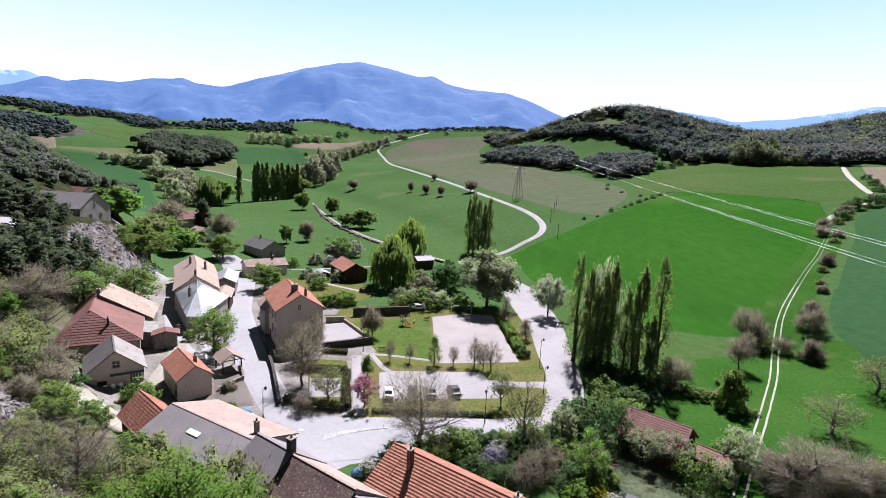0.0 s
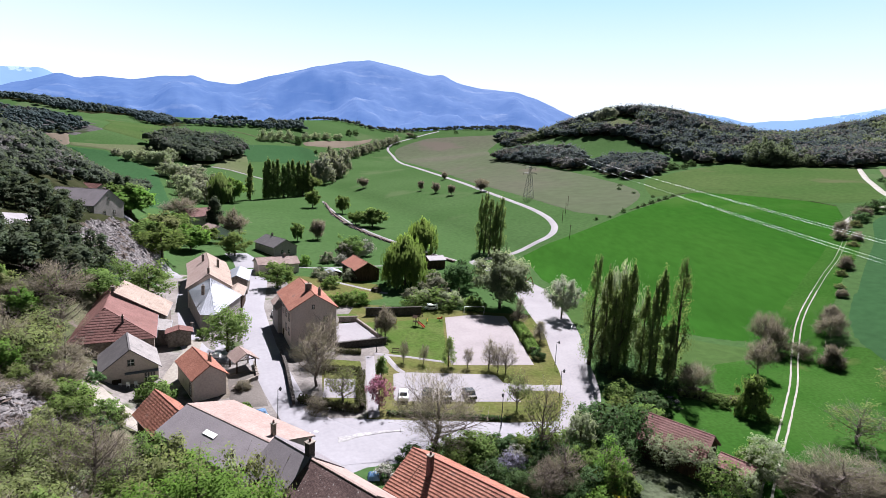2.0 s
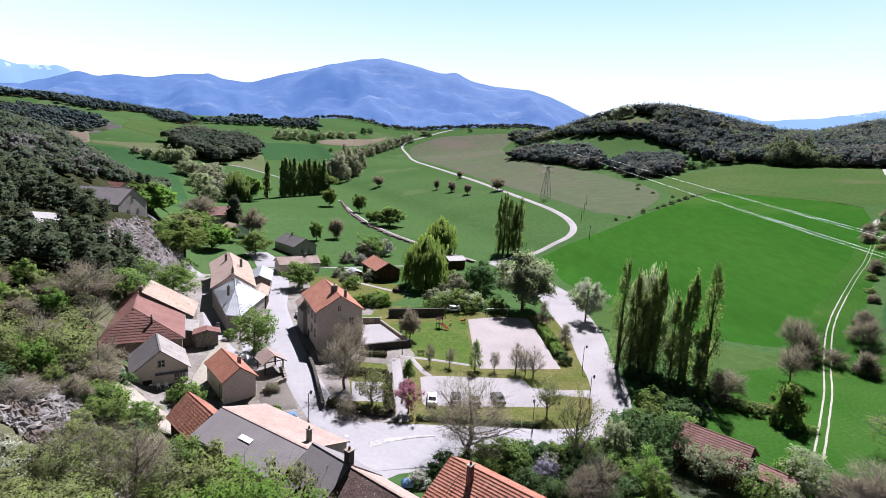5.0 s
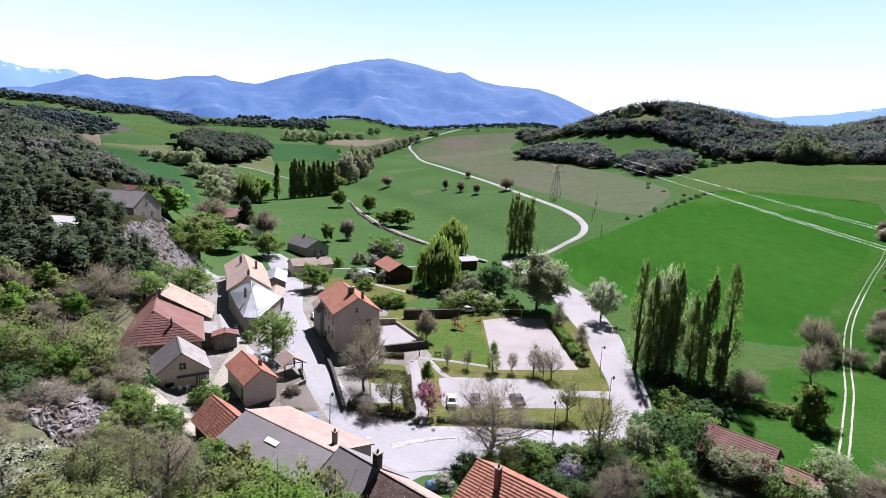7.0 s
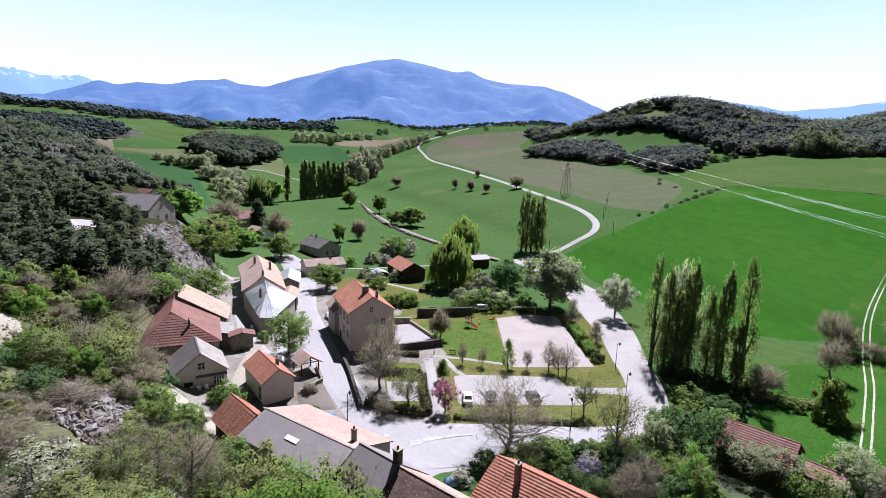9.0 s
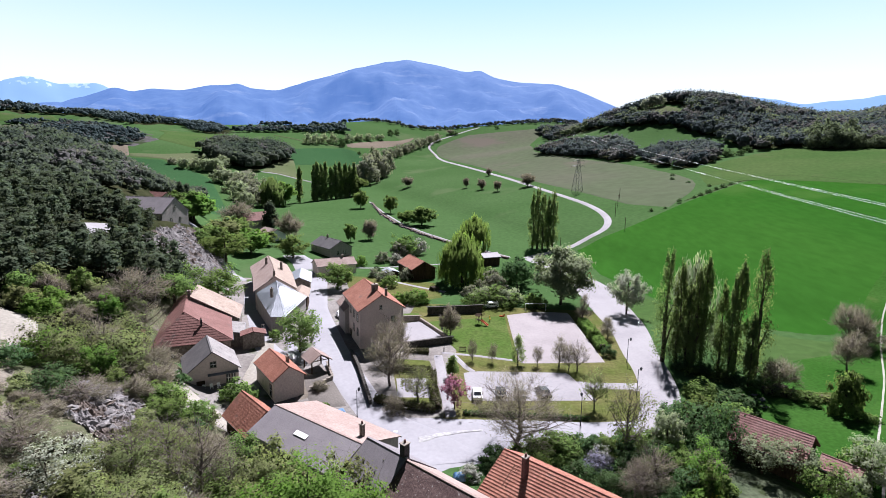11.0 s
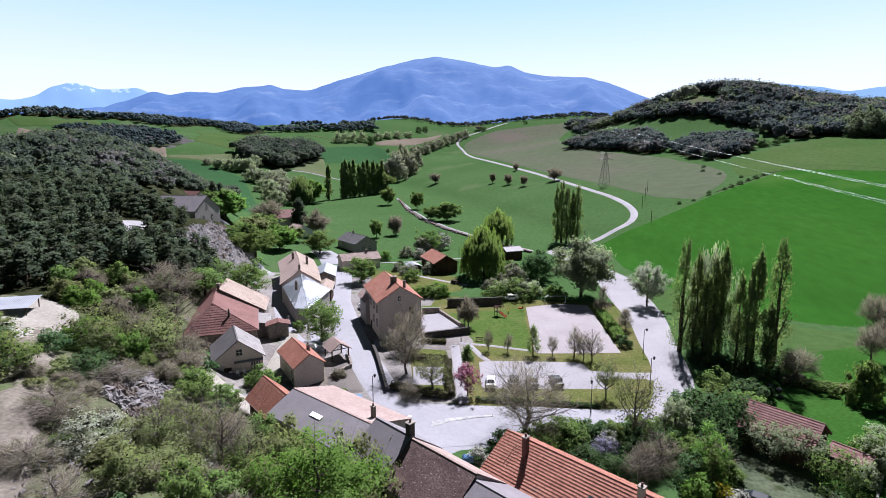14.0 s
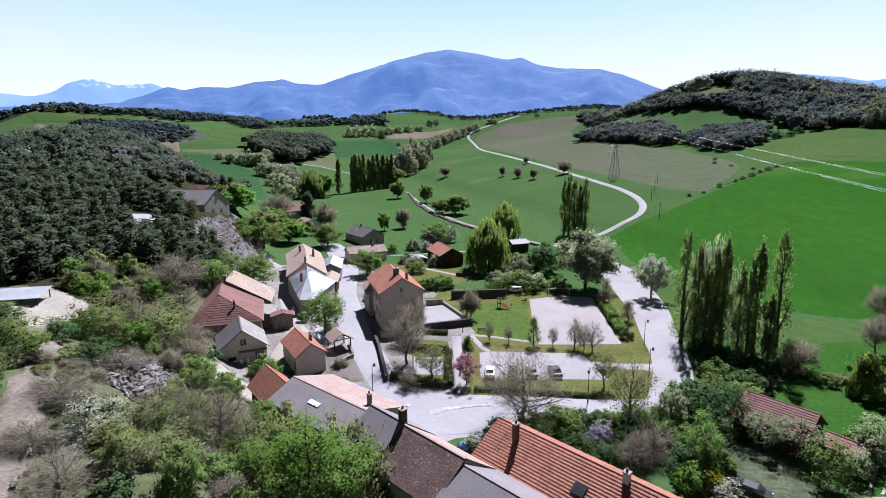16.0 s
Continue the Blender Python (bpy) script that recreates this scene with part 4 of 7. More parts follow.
# the low house with slate and pale slopes
h = house("house", -58.6, 91.6, 0.4, 124, 9.4, 8.6, 3.6, 7.0, "stucco", "lean_tile", "beige house with a pale roof slope and a slate slope", rows=0, roof_b="old_slate")
end_windows(h, 9.4, 8.6, [(-0.1, 4.2, 1.0, 1.0), (-3.4, 1.0, 0.7, 1.5), (-2.5, 1.0, 0.7, 1.5)])
opening(h, "door", -4.7, 2.1, 0.0, 1.3, 1.9, 180, door=True)
bm = bmesh.new()
slope_slab(bm, (-5.4, 0.9, 2.75), (-5.4, -4.3, 2.75), (-4.7, -4.3, 2.95), (-4.7, 0.9, 2.95), 0.05)
part("awning", bm, M["zinc"], h, "thin grey awning over the door")
# the great farmhouse
h = house("farmhouse", -71.5, 109.0, 1.4, 118, 27, 14.0, 4.0, 8.6, "stone", "red_tile", "old stone farmhouse with a large red tiled hipped roof", shift=1.7, hip=6.5, rows=0)
bm = bmesh.new()
for k in range(1, 13):
    t = k / 13
    lo, hi, top = Vector((-13.9, -7.4, 3.80)), Vector((-13.9, 7.4, 3.80)), Vector((-7.07, 1.7, 8.6))
    up = Vector((-0.52, 0, 0.85)) * 0.18
    tube(bm, lo.lerp(top, t) + up, hi.lerp(top, t) + up, 0.03, 0.03, 4, False)
tagged(part("tile_course", bm, M["red_tile"], h), kind="stuff")
chimney(h, 10.5, 1.9, 8.2, 10.2, 0.7, 0.7)
chimney(h, -10.4, -1.6, 5.2, 7.7, 0.35, 0.35, "iron")
opening(h, "door", -13.5, -3.2, 0.2, 2.6, 2.6, 180, door=True)
end_windows(h, 27, 13.7, [(3.6, 1.4, 0.8, 1.0), (0.6, 1.6, 0.8, 1.0)])
h = house("house", -73.4, 118.2, 0.9, 112, 11, 13.4, 4.0, 9.6, "stone", "pale_tile", "pale tiled roof house behind the farmhouse", shift=3.0, rows=0.40)
chimney(h, -4.2, 3.4, 9.0, 10.7, 0.7, 0.7)
h = house("shed", -63.6, 108.6, 1.2, 115, 7.6, 6.0, 3.3, 4.4, "stone", "lean_tile", "low lean-to with a pale roof beside the farmhouse", "shed", rows=0, shift=2.4, over=0.2)
bm = bmesh.new()
box(bm, -1.1, 0.9, 4.2, 0.3, 2.0, 4.45, 0.02)
part("rooflight", bm, M["white"], h, "white boxed rooflight")
h = house("shed", -57.2, 106.6, 1.5, 118, 2.6, 4.4, 3.2, 3.8, "stone", "red_tile", "small lean-to roof with brown tiles", "shed", rows=0.4)
h = house("shed", -78.4, 97.2, 3.4, 28, 5.0, 3.6, 2.6, 3.6, "timber", "red_tile", "little red tiled porch on the farmhouse", "shed")
h = house("shed", -86.5, 114.5, 5.0, 40, 6.5, 4.5, 2.5, 3.2, "grey_wall", "zinc", "shed with a shiny sheet metal roof", "shed", rows=0)
# the row along the lane
def wedge_house(plan, ridge, base, eave, label):
    """A wedge-shaped house in the fork of two streets: plan corners front left, front right, back right, back left; the ridge's front and back points; a sheet metal roof hipped at the front."""
    cx, cy = sum(p[0] for p in plan) / 4, sum(p[1] for p in plan) / 4
    e = empty("house", pose(cx, cy, 0), label, "house")
    fl, fr, br, bl = [(x - cx, y - cy) for x, y in plan]
    rf, rb = [Vector((x - cx, y - cy, z)) for x, y, z in ridge]
    bm = bmesh.new()
    low = [bm.verts.new((x, y, base - 1.5)) for x, y in (fl, fr, br, bl)]
    top = [bm.verts.new((x, y, eave)) for x, y in (fl, fr, br, bl)]
    for k in range(4):
        q = (k + 1) % 4
        if k != 2:
            bm.faces.new((low[k], low[q], top[q], top[k]))
    peak = bm.verts.new(rb - Vector((0, 0, 0.1)))
    bm.faces.new((low[2], low[3], top[3], peak, top[2]))
    bm.faces.new(low[::-1])
    bmesh.ops.recalc_face_normals(bm, faces=bm.faces[:])
    part("wall", bm, M["grey_wall"], e)
    mid = Vector((rf.x, rf.y, 0))

    def out(p):
        v = Vector((p[0], p[1], 0)) - mid
        v = Vector((p[0], p[1], 0)) + v.normalized() * 0.45
        return (v.x, v.y, eave - 0.12)

    tip = rf + Vector((0.03, 0, 0))
    for a, b, c, d in ((out(fl), out(fr), tip, rf), (out(fr), out(br), rb, rf), (out(bl), out(fl), rf, rb)):
        bm = bmesh.new()
        nrm = slope_slab(bm, a, b, c, d, 0.08)
        rfp = part("roof", bm, M["zinc"], e)
        bm = bmesh.new()
        a, b, c, d = (Vector(p) + nrm * 0.12 for p in (a, b, c, d))
        n = max(3, int((b - a).length / 0.8))
        for k in range(n + 1):
            t = k / n
            tube(bm, a.lerp(b, t), d.lerp(c, t), 0.035, 0.035, 4, False)
        tagged(part("seam", bm, M["zinc"], rfp), kind="stuff")
    bm = bmesh.new()
    tube(bm, rf + Vector((0, 0, 0.1)), rb + Vector((0, 0, 0.1)), 0.14, 0.14, 6)
    part("ridge_cap", bm, M["zinc"], e)
    return e


h = wedge_house([(-57.3, 116.2), (-54.2, 116.4), (-55.4, 134.0), (-69.6, 135.6)], [(-59.7, 126.3, 8.7), (-64.0, 135.8, 9.1)], 1.0, 5.5, "grey wedge-shaped house with a shiny sheet metal hipped roof")
chimney(h, -0.9, -2.2, 8.0, 10.2, 0.6, 0.6, "stone")
opening(h, "window", -0.2, -9.2, 2.2, 0.8, 1.1, -86)
opening(h, "window", 4.6, -4.0, 2.0, 0.9, 1.4, 4)
opening(h, "door", 4.2, 1.2, 1.0, 1.1, 2.1, 4, door=True)
h = house("house", -69.4, 146.8, 1.0, 115, 18, 10.6, 5.0, 8.5, "stucco", "pale_tile", "house with a pale beige tiled roof along the lane", rows=0.5, roof_b="old_tile")
chimney(h, -7.6, 0.2, 8.0, 10.0, 0.8, 0.6)
chimney(h, 7.2, -2.4, 6.8, 9.4, 0.8, 0.7)
side_windows(h, 10.6, [(-4, 1.4, 0.9, 1.4), (0, 1.4, 0.9, 1.4), (4, 1.4, 0.9, 1.4), (-4, 3.4, 0.9, 1.2), (0, 3.4, 0.9, 1.2)], -1)
side_windows(h, 10.6, [(-5, 1.4, 0.9, 1.4), (-1, 1.4, 0.9, 1.4), (3, 1.4, 0.9, 1.4)], 1)
h = house("house", -77.8, 164.0, 1.0, 118, 16, 11, 4.6, 7.9, "stucco", "pale_tile", "house with a weathered pale tiled roof along the lane", rows=0.5, roof_b="old_tile")
chimney(h, -2.5, 1.5, 7.2, 9.2, 0.7, 0.7)
h = house("house", -66.6, 160.2, 0.8, 108, 14, 6.0, 3.8, 5.2, "stone", "zinc", "narrow house with a bright metal roof", rows=0)
h = house("barn", -59.6, 141.5, 1.0, 106, 9, 4.0, 3.6, 4.6, "timber", "pale_tile", "timber barn end with a pale roof on the street", "barn", rows=0)
# the near row below the slope
h = house("shed", -39.9, 69.9, 1.9, -42, 7.8, 5.2, 3.1, 5.6, "timber", "orange_tile", "small building with a mossy orange tiled roof", "shed", rows=0.36)
h = house("house", -27.8, 64.0, 1.6, -31, 16.0, 11, 4.9, 6.9, "grey_wall", "slate", "long house with one slate slope and one pink tiled slope", roof_b="old_tile", rows=0, over=0.25, shift=-1.2)
chimney(h, 6.2, 0.8, 5.8, 8.0, 0.5, 0.5)
house("house", -27.4, 70.4, 0.6, -38, 7.5, 4.6, 3.3, 4.1, "grey_wall", "old_tile", "low wing with a pinkish tiled roof on the street", "house", rows=0, over=0.2)
bm = bmesh.new()
slope_slab(bm, (-1.5, -3.6, 6.0), (0.7, -3.6, 6.0), (0.7, -3.0, 6.28), (-1.5, -3.0, 6.28), 0.05)
part("skylight", bm, M["white"], h, "white rooflight in the slate")
h = house("house", -17.6, 54.6, 1.2, -36, 6.0, 9, 6.2, 9.5, "grey_wall", "slate", "grey slate roofed house in the row below the slope", rows=0, over=0.15)
chimney(h, 2.6, 0.2, 8.6, 11.0, 0.7, 0.8, "iron")
h = house("house", -11.3, 50.0, 1.0, -36, 9.6, 9, 6.3, 9.5, "grey_wall", "lichen", "house with a brown lichen-covered tiled roof", roof_b="old_tile", rows=0, over=0.15)
h = house("house", -4.2, 44.5, 1.0, -36, 8.4, 10.5, 5.9, 9.0, "grey_wall", "slate", "grey slate roofed house end below the slope", rows=0, over=0.2)
# the near house with the ribbed orange roof
h = house("house", 3.6, 51.4, 0.0, -37, 20, 8.6, 7.0, 9.6, "stucco", "orange_tile", "large house with a ribbed orange tiled roof", rows=0.36)
chimney(h, -6.6, -1.5, 8.0, 11.0, 0.5, 0.7, "red_tile")
chimney(h, 6.2, -0.4, 8.8, 10.6, 0.6, 0.6, "stucco")
bm = bmesh.new()
for s in (-0.22, 0.22):
    tube(bm, (-8.0 + s, -1.0, 9.25), (-8.0 + s, -3.4, 7.8), 0.03, 0.03, 4)
for k in range(7):
    tube(bm, (-8.22, -1.2 - k * 0.33, 9.13 - k * 0.2), (-7.78, -1.2 - k * 0.33, 9.13 - k * 0.2), 0.025, 0.025, 4)
part("roof_ladder", bm, M["timber"], h, "wooden ladder lying on the roof")
bm = bmesh.new()
slope_slab(bm, (1.9, -3.4, 7.75), (3.3, -3.4, 7.75), (3.3, -2.3, 8.42), (1.9, -2.3, 8.42), 0.16)
part("rooflight", bm, M["glass"], h, "dark blue rooflight")
h = house("house", 14.3, 43.8, 0.0, -37, 5, 7, 5.4, 7.4, "stucco", "orange_tile", "low tiled house end beside the ribbed roof", rows=0.36)
# the red barn among the bushes
h = house("barn", 33.9, 76.1, 0.0, -42, 9.0, 7.0, 3.0, 5.5, "timber", "barn_tile", "brown barn with red ribbed roofing among bushes", "barn", rows=0.39)
h = house("shed", 40.2, 71.0, 0.0, -48, 4.0, 3.4, 2.3, 3.2, "timber", "barn_tile", "low red roofed shed beside the barn", "shed", rows=0.42)
# houses beyond the village
h = house("barn", -33.8, 188.5, 0.3, 119, 15, 8.6, 3.8, 6.2, "timber", "orange_tile", "dark open timber barn with a red tiled roof", "barn", rows=0.5)
# a dark timber leaf stands in for the shade inside the open barn
opening(h, "door", -7.5, 0, 0.1, 6.0, 3.4, 180, door=True)
h = house("shed", -42.5, 184, 0.3, 119, 5, 4, 2.2, 2.8, "timber", "zinc", "low shed with a metal roof beside the barn", "shed", rows=0)
h = house("shed", -8, 210, 0.7, 30, 7, 5.5, 3.6, 4.8, "timber", "slate", "small dark shed with a dull grey roof beside the road", "shed", rows=0)
h = house("house", -64, 187.5, 0.4, 33, 14, 8, 3.5, 5.3, "stucco", "old_tile", "low farm building with a brown tiled roof", rows=0.5)
chimney(h, 3, 0, 5, 6.3, 0.6, 0.6)
h = house("house", -75.5, 221, 0.9, -44, 17, 10, 4.0, 6.8, "grey_wall", "old_slate", "house with a dark grey-brown roof at the meadow's edge", rows=0.5)
chimney(h, -3, 0, 6.4, 8.0, 0.6, 0.6)
end_windows(h, 17, 10, [(-1.5, 1.2, 0.9, 1.4), (1.5, 1.2, 0.9, 1.4)], 1)
h = house("house", -133, 272, 4.0, 60, 15, 10, 5.0, 8.5, "stucco", "red_tile", "house with a brown-red roof behind trees", rows=0.5)
chimney(h, -3, 0, 8, 9.6, 0.6, 0.6)
h = house("house", -112, 244, 2.0, -40, 12, 9, 3.8, 6.2, "white", "old_tile", "white house with a pinkish tiled roof", rows=0.5)
h = house("house", -135, 190, 15.5, 176, 20, 15, 5.6, 10.8, "grey_wall", "slate", "large house with a dark slate roof on the hill", rows=0, over=0.2)
end_windows(h, 20, 15, [(0, 7.0, 1.0, 1.0), (-2.5, 2.0, 1.0, 1.4), (2.5, 2.0, 1.0, 1.4)])
chimney(h, -6, -3, 8.2, 11.2, 0.8, 0.8)
h = house("house", -148, 215, 19.0, 160, 10, 8.5, 4.6, 7.4, "stucco", "red_tile", "small house with a red roof on the hill", rows=0.5)
end_windows(h, 10, 8.5, [(-1.5, 4.2, 0.9, 1.3), (1.5, 4.2, 0.9, 1.3)])


# ---- open shelter, walls, lamps ----
def shelter(x, y, z, turn):
    e = empty("shelter", pose(x, y, z, 0, 0, turn), "open timber shelter with a tiled gable roof", "shelter")
    for sx in (-1.9, 1.9):
        for sy in (-1.7, 1.7):
            bm = bmesh.new()
            box(bm, sx - 0.1, sy - 0.1, -0.4, sx + 0.1, sy + 0.1, 2.3, 0.01)
            part("post", bm, M["timber"], e)
        bm = bmesh.new()
        tube(bm, (sx, -1.7, 2.3), (sx, 1.7, 2.3), 0.09, 0.09, 4)
        tube(bm, (sx, -1.7, 2.3), (sx, 0, 3.4), 0.08, 0.08, 4)
        tube(bm, (sx, 1.7, 2.3), (sx, 0, 3.4), 0.08, 0.08, 4)
        tube(bm, (sx, 0, 2.3), (sx, 0, 3.4), 0.07, 0.07, 4)
        tube(bm, (sx, -0.8, 2.3), (sx, 0, 2.9), 0.05, 0.05, 4)
        tube(bm, (sx, 0.8, 2.3), (sx, 0, 2.9), 0.05, 0.05, 4)
        part("truss", bm, M["timber"], e)
    for s in (-1, 1):
        bm = bmesh.new()
        a, b, c, d = (-2.4, s * 2.2, 2.05), (2.4, s * 2.2, 2.05), (2.4, 0, 3.5), (-2.4, 0, 3.5)
        nrm = slope_slab(bm, a, b, c, d, 0.12)
        rf = part("roof", bm, M["old_tile"], e)
        tagged(part("tile_relief", tile_rows(a, b, c, d, nrm, 0.14, 0.4, 0.08), M["old_tile"], rf), kind="stuff")


shelter(-39.8, 96.3, 1.7, 131)


def stone_wall(pts, tall, thick, label, mat="stone", cap=True):
    """A wall that follows the land, with coping stones."""
    e = empty("stone_wall", pose(0, 0, 0), label, "wall")
    p = along(pts, max(8, int(sum(math.dist(a, b) for a, b in zip(pts, pts[1:])) / 0.9)))
    d = np.gradient(p, axis=0)
    d /= np.linalg.norm(d, axis=1)[:, None]
    s = np.stack([-d[:, 1], d[:, 0]], 1) * thick / 2
    bm = bmesh.new()
    rows = []
    for k in range(len(p)):
        z = height(*p[k])
        t = tall + noise.noise((p[k][0], p[k][1], 1)) * 0.05
        rows.append([bm.verts.new((*(p[k] + w * s[k]), z + q)) for w, q in ((-1, -0.5), (-0.95, t), (0.95, t), (1, -0.5))])
    for a, b in zip(rows, rows[1:]):
        for q in range(3):
            bm.faces.new((a[q], a[q + 1], b[q + 1], b[q]))
    bm.faces.new(rows[0])
    bm.faces.new(rows[-1][::-1])
    bmesh.ops.recalc_face_normals(bm, faces=bm.faces[:])
    part("masonry", bm, M[mat], e)
    if cap:
        bm = bmesh.new()
        box(bm, -0.46, -thick / 2 - 0.06, 0, 0.46, thick / 2 + 0.06, 0.1, 0.02)
        me = bpy.data.meshes.new("coping_stone")
        bm.to_mesh(me)
        bm.free()
        me.materials.append(M[mat])
        for k in range(len(p)):
            o = new("coping_stone", me)
            o.parent = e
            o.matrix_basis = Matrix.Translation((*p[k], height(*p[k]) + tall + 0.02)) @ Euler((0, 0, math.atan2(d[k][1], d[k][0]))).to_matrix().to_4x4()


stone_wall([(-26.5, 84.5), (-31.8, 97.5), (-35, 104)], 1.0, 0.45, "long low stone wall along the street", "shaded_stone")
stone_wall([(-25.2, 110), (-15.3, 117.2)], 1.5, 0.5, "stone retaining wall of the pale terrace", "shaded_stone")
stone_wall([(-15.3, 117.4), (-24.8, 132.5)], 0.9, 0.4, "low wall between the terrace and the lawn")
stone_wall([(-29, 131), (-24.8, 132.7)], 1.4, 0.4, "short wall behind the terrace")
stone_wall([(-23.5, 139), (-9, 144.5)], 2.2, 0.5, "shaded stone wall behind the playground", "shaded_stone")
stone_wall([(-37.8, 87.8), (-35.5, 92.5), (-38.2, 98)], 0.7, 0.35, "low curb wall beside the shelter yard")
stone_wall([(-41.5, 80.5), (-36.4, 76.5)], 1.0, 0.4, "low wall of the yard below the small house")
stone_wall([(-108, 440), (-85, 366), (-64, 316), (-45, 281), (-30, 259), (-15, 239), (0, 222)], 0.8, 1.2, "rough dry stone bank along the meadow path", "lichen", cap=False)
sheet("yard", [(-43.5, 92.5), (-37.6, 96.5)], [(-38.6, 83.5), (-33.6, 89.2)], M["dirt"], "grey-brown dirt yard below the shelter", "yard", 16, 8, 0.14)
sheet("road_marking", [(-17.4, 75.8), (-15.6, 76.8), (-13.9, 77.5), (-10.5, 78.7), (-7.2, 79.4)], [(-16.8, 73.9), (-15.4, 74.6), (-14.2, 75.9), (-10.4, 77.9), (-7.2, 79.0)], M["worn"], "worn curved white road marking at the junction", "road marking", 40, 8, 0.16, ragged=0.3)


def street_lamp(x, y, turn, tall=5.2):
    e = empty("street_lamp", pose(*lie(x, y), 0, 0, turn), "dark iron street lamp with a lantern head", "street lamp", "street lamps of the village")
    bm = bmesh.new()
    tube(bm, (0, 0, -0.3), (0, 0, 0.8), 0.12, 0.10, 8)
    part("base", bm, M["iron"], e)
    bm = bmesh.new()
    tube(bm, (0, 0, 0.8), (0, 0, tall), 0.07, 0.05, 8)
    part("pole", bm, M["iron"], e)
    bm = bmesh.new()
    tube(bm, (0, 0, tall - 0.1), (0.5, 0, tall + 0.15), 0.035, 0.03, 6)
    part("arm", bm, M["iron"], e)
    bm = bmesh.new()
    tube(bm, (0.5, 0, tall - 0.35), (0.5, 0, tall + 0.05), 0.13, 0.22, 8)
    lt = part("lantern", bm, M["glass"], e)
    bm = bmesh.new()
    tube(bm, (0.5, 0, tall + 0.05), (0.5, 0, tall + 0.3), 0.26, 0.04, 8)
    part("hood", bm, M["iron"], lt)


for x, y, a in [(8.2, 82.9, 90), (20.2, 95.5, 20), (22.4, 112, 10), (-27.4, 79.2, 60), (-16.5, 111.4, 200), (-31.5, 132, 90)]:
    street_lamp(x, y, a)


# ---- trees ----
rng = np.random.default_rng(5)


def leaf_quads(centres, size, rs, out=None):
    """A quad at every centre, turned at random, or leaning towards the way out of the crown."""
    n = len(centres)
    c = rs.normal(size=(n, 3))
    c /= np.linalg.norm(c, axis=1)[:, None]
    if out is not None:
        c = c * 0.75 + out
        c /= np.linalg.norm(c, axis=1)[:, None] + 1e-9
        c *= np.where((c * out).sum(1) < 0, -1, 1)[:, None]
    a = rs.normal(size=(n, 3))
    a -= (a * c).sum(1)[:, None] * c
    a /= np.linalg.norm(a, axis=1)[:, None] + 1e-9
    b = np.cross(c, a)
    s = size * rs.uniform(0.6, 1.4, n)[:, None]
    a, b = a * s, b * s * 0.75
    return np.stack([centres - a - b * 0.4, centres + a * 0.2 - b, centres + a + b * 0.4, centres - a * 0.2 + b], 1)


def limbs(rs, h, r, lean, count, start, spread, rise, gnarl=0.12, twigs=3):
    """A tapered trunk with limbs and twigs; returns the bmesh and the tips."""
    bm = bmesh.new()
    tips = []
    pts = [Vector((0, 0, -0.4))]
    n = 6
    for k in range(1, n + 1):
        pts.append(Vector((lean * k / n + rs.normal() * gnarl * h * 0.06, rs.normal() * gnarl * h * 0.06, h * k / n)))
    for k in range(n):
        tube(bm, pts[k], pts[k + 1], r * (1 - 0.9 * k / n), r * (1 - 0.9 * (k + 1) / n), 6, k == 0)
    for i in range(count):
        t = start + (0.97 - start) * (i + rs.random()) / count
        k = min(n - 1, int(t * n))
        p = pts[k].lerp(pts[k + 1], t * n - k)
        ang = i * 2.4 + rs.normal() * 0.4
        ln = spread * (1.1 - 0.65 * t) * rs.uniform(0.7, 1.2)
        d = Vector((math.cos(ang), math.sin(ang), rise * rs.uniform(0.6, 1.3)))
        q = p + d * ln * 0.55
        e = p + d * ln + Vector((0, 0, ln * 0.15))
        rr = r * (1 - 0.85 * t) * 0.5
        tube(bm, p, q, rr, rr * 0.6, 4, False)
        tube(bm, q, e, rr * 0.6, rr * 0.2, 4, False)
        tips += [q, e]
        for _ in range(twigs):
            s = q.lerp(e, rs.random())
            u = s + Vector(rs.normal(size=3) * ln * 0.28) + Vector((0, 0, ln * 0.12))
            tube(bm, s, u, rr * 0.24, rr * 0.07, 3, False)
            tips.append(u)
    return bm, tips


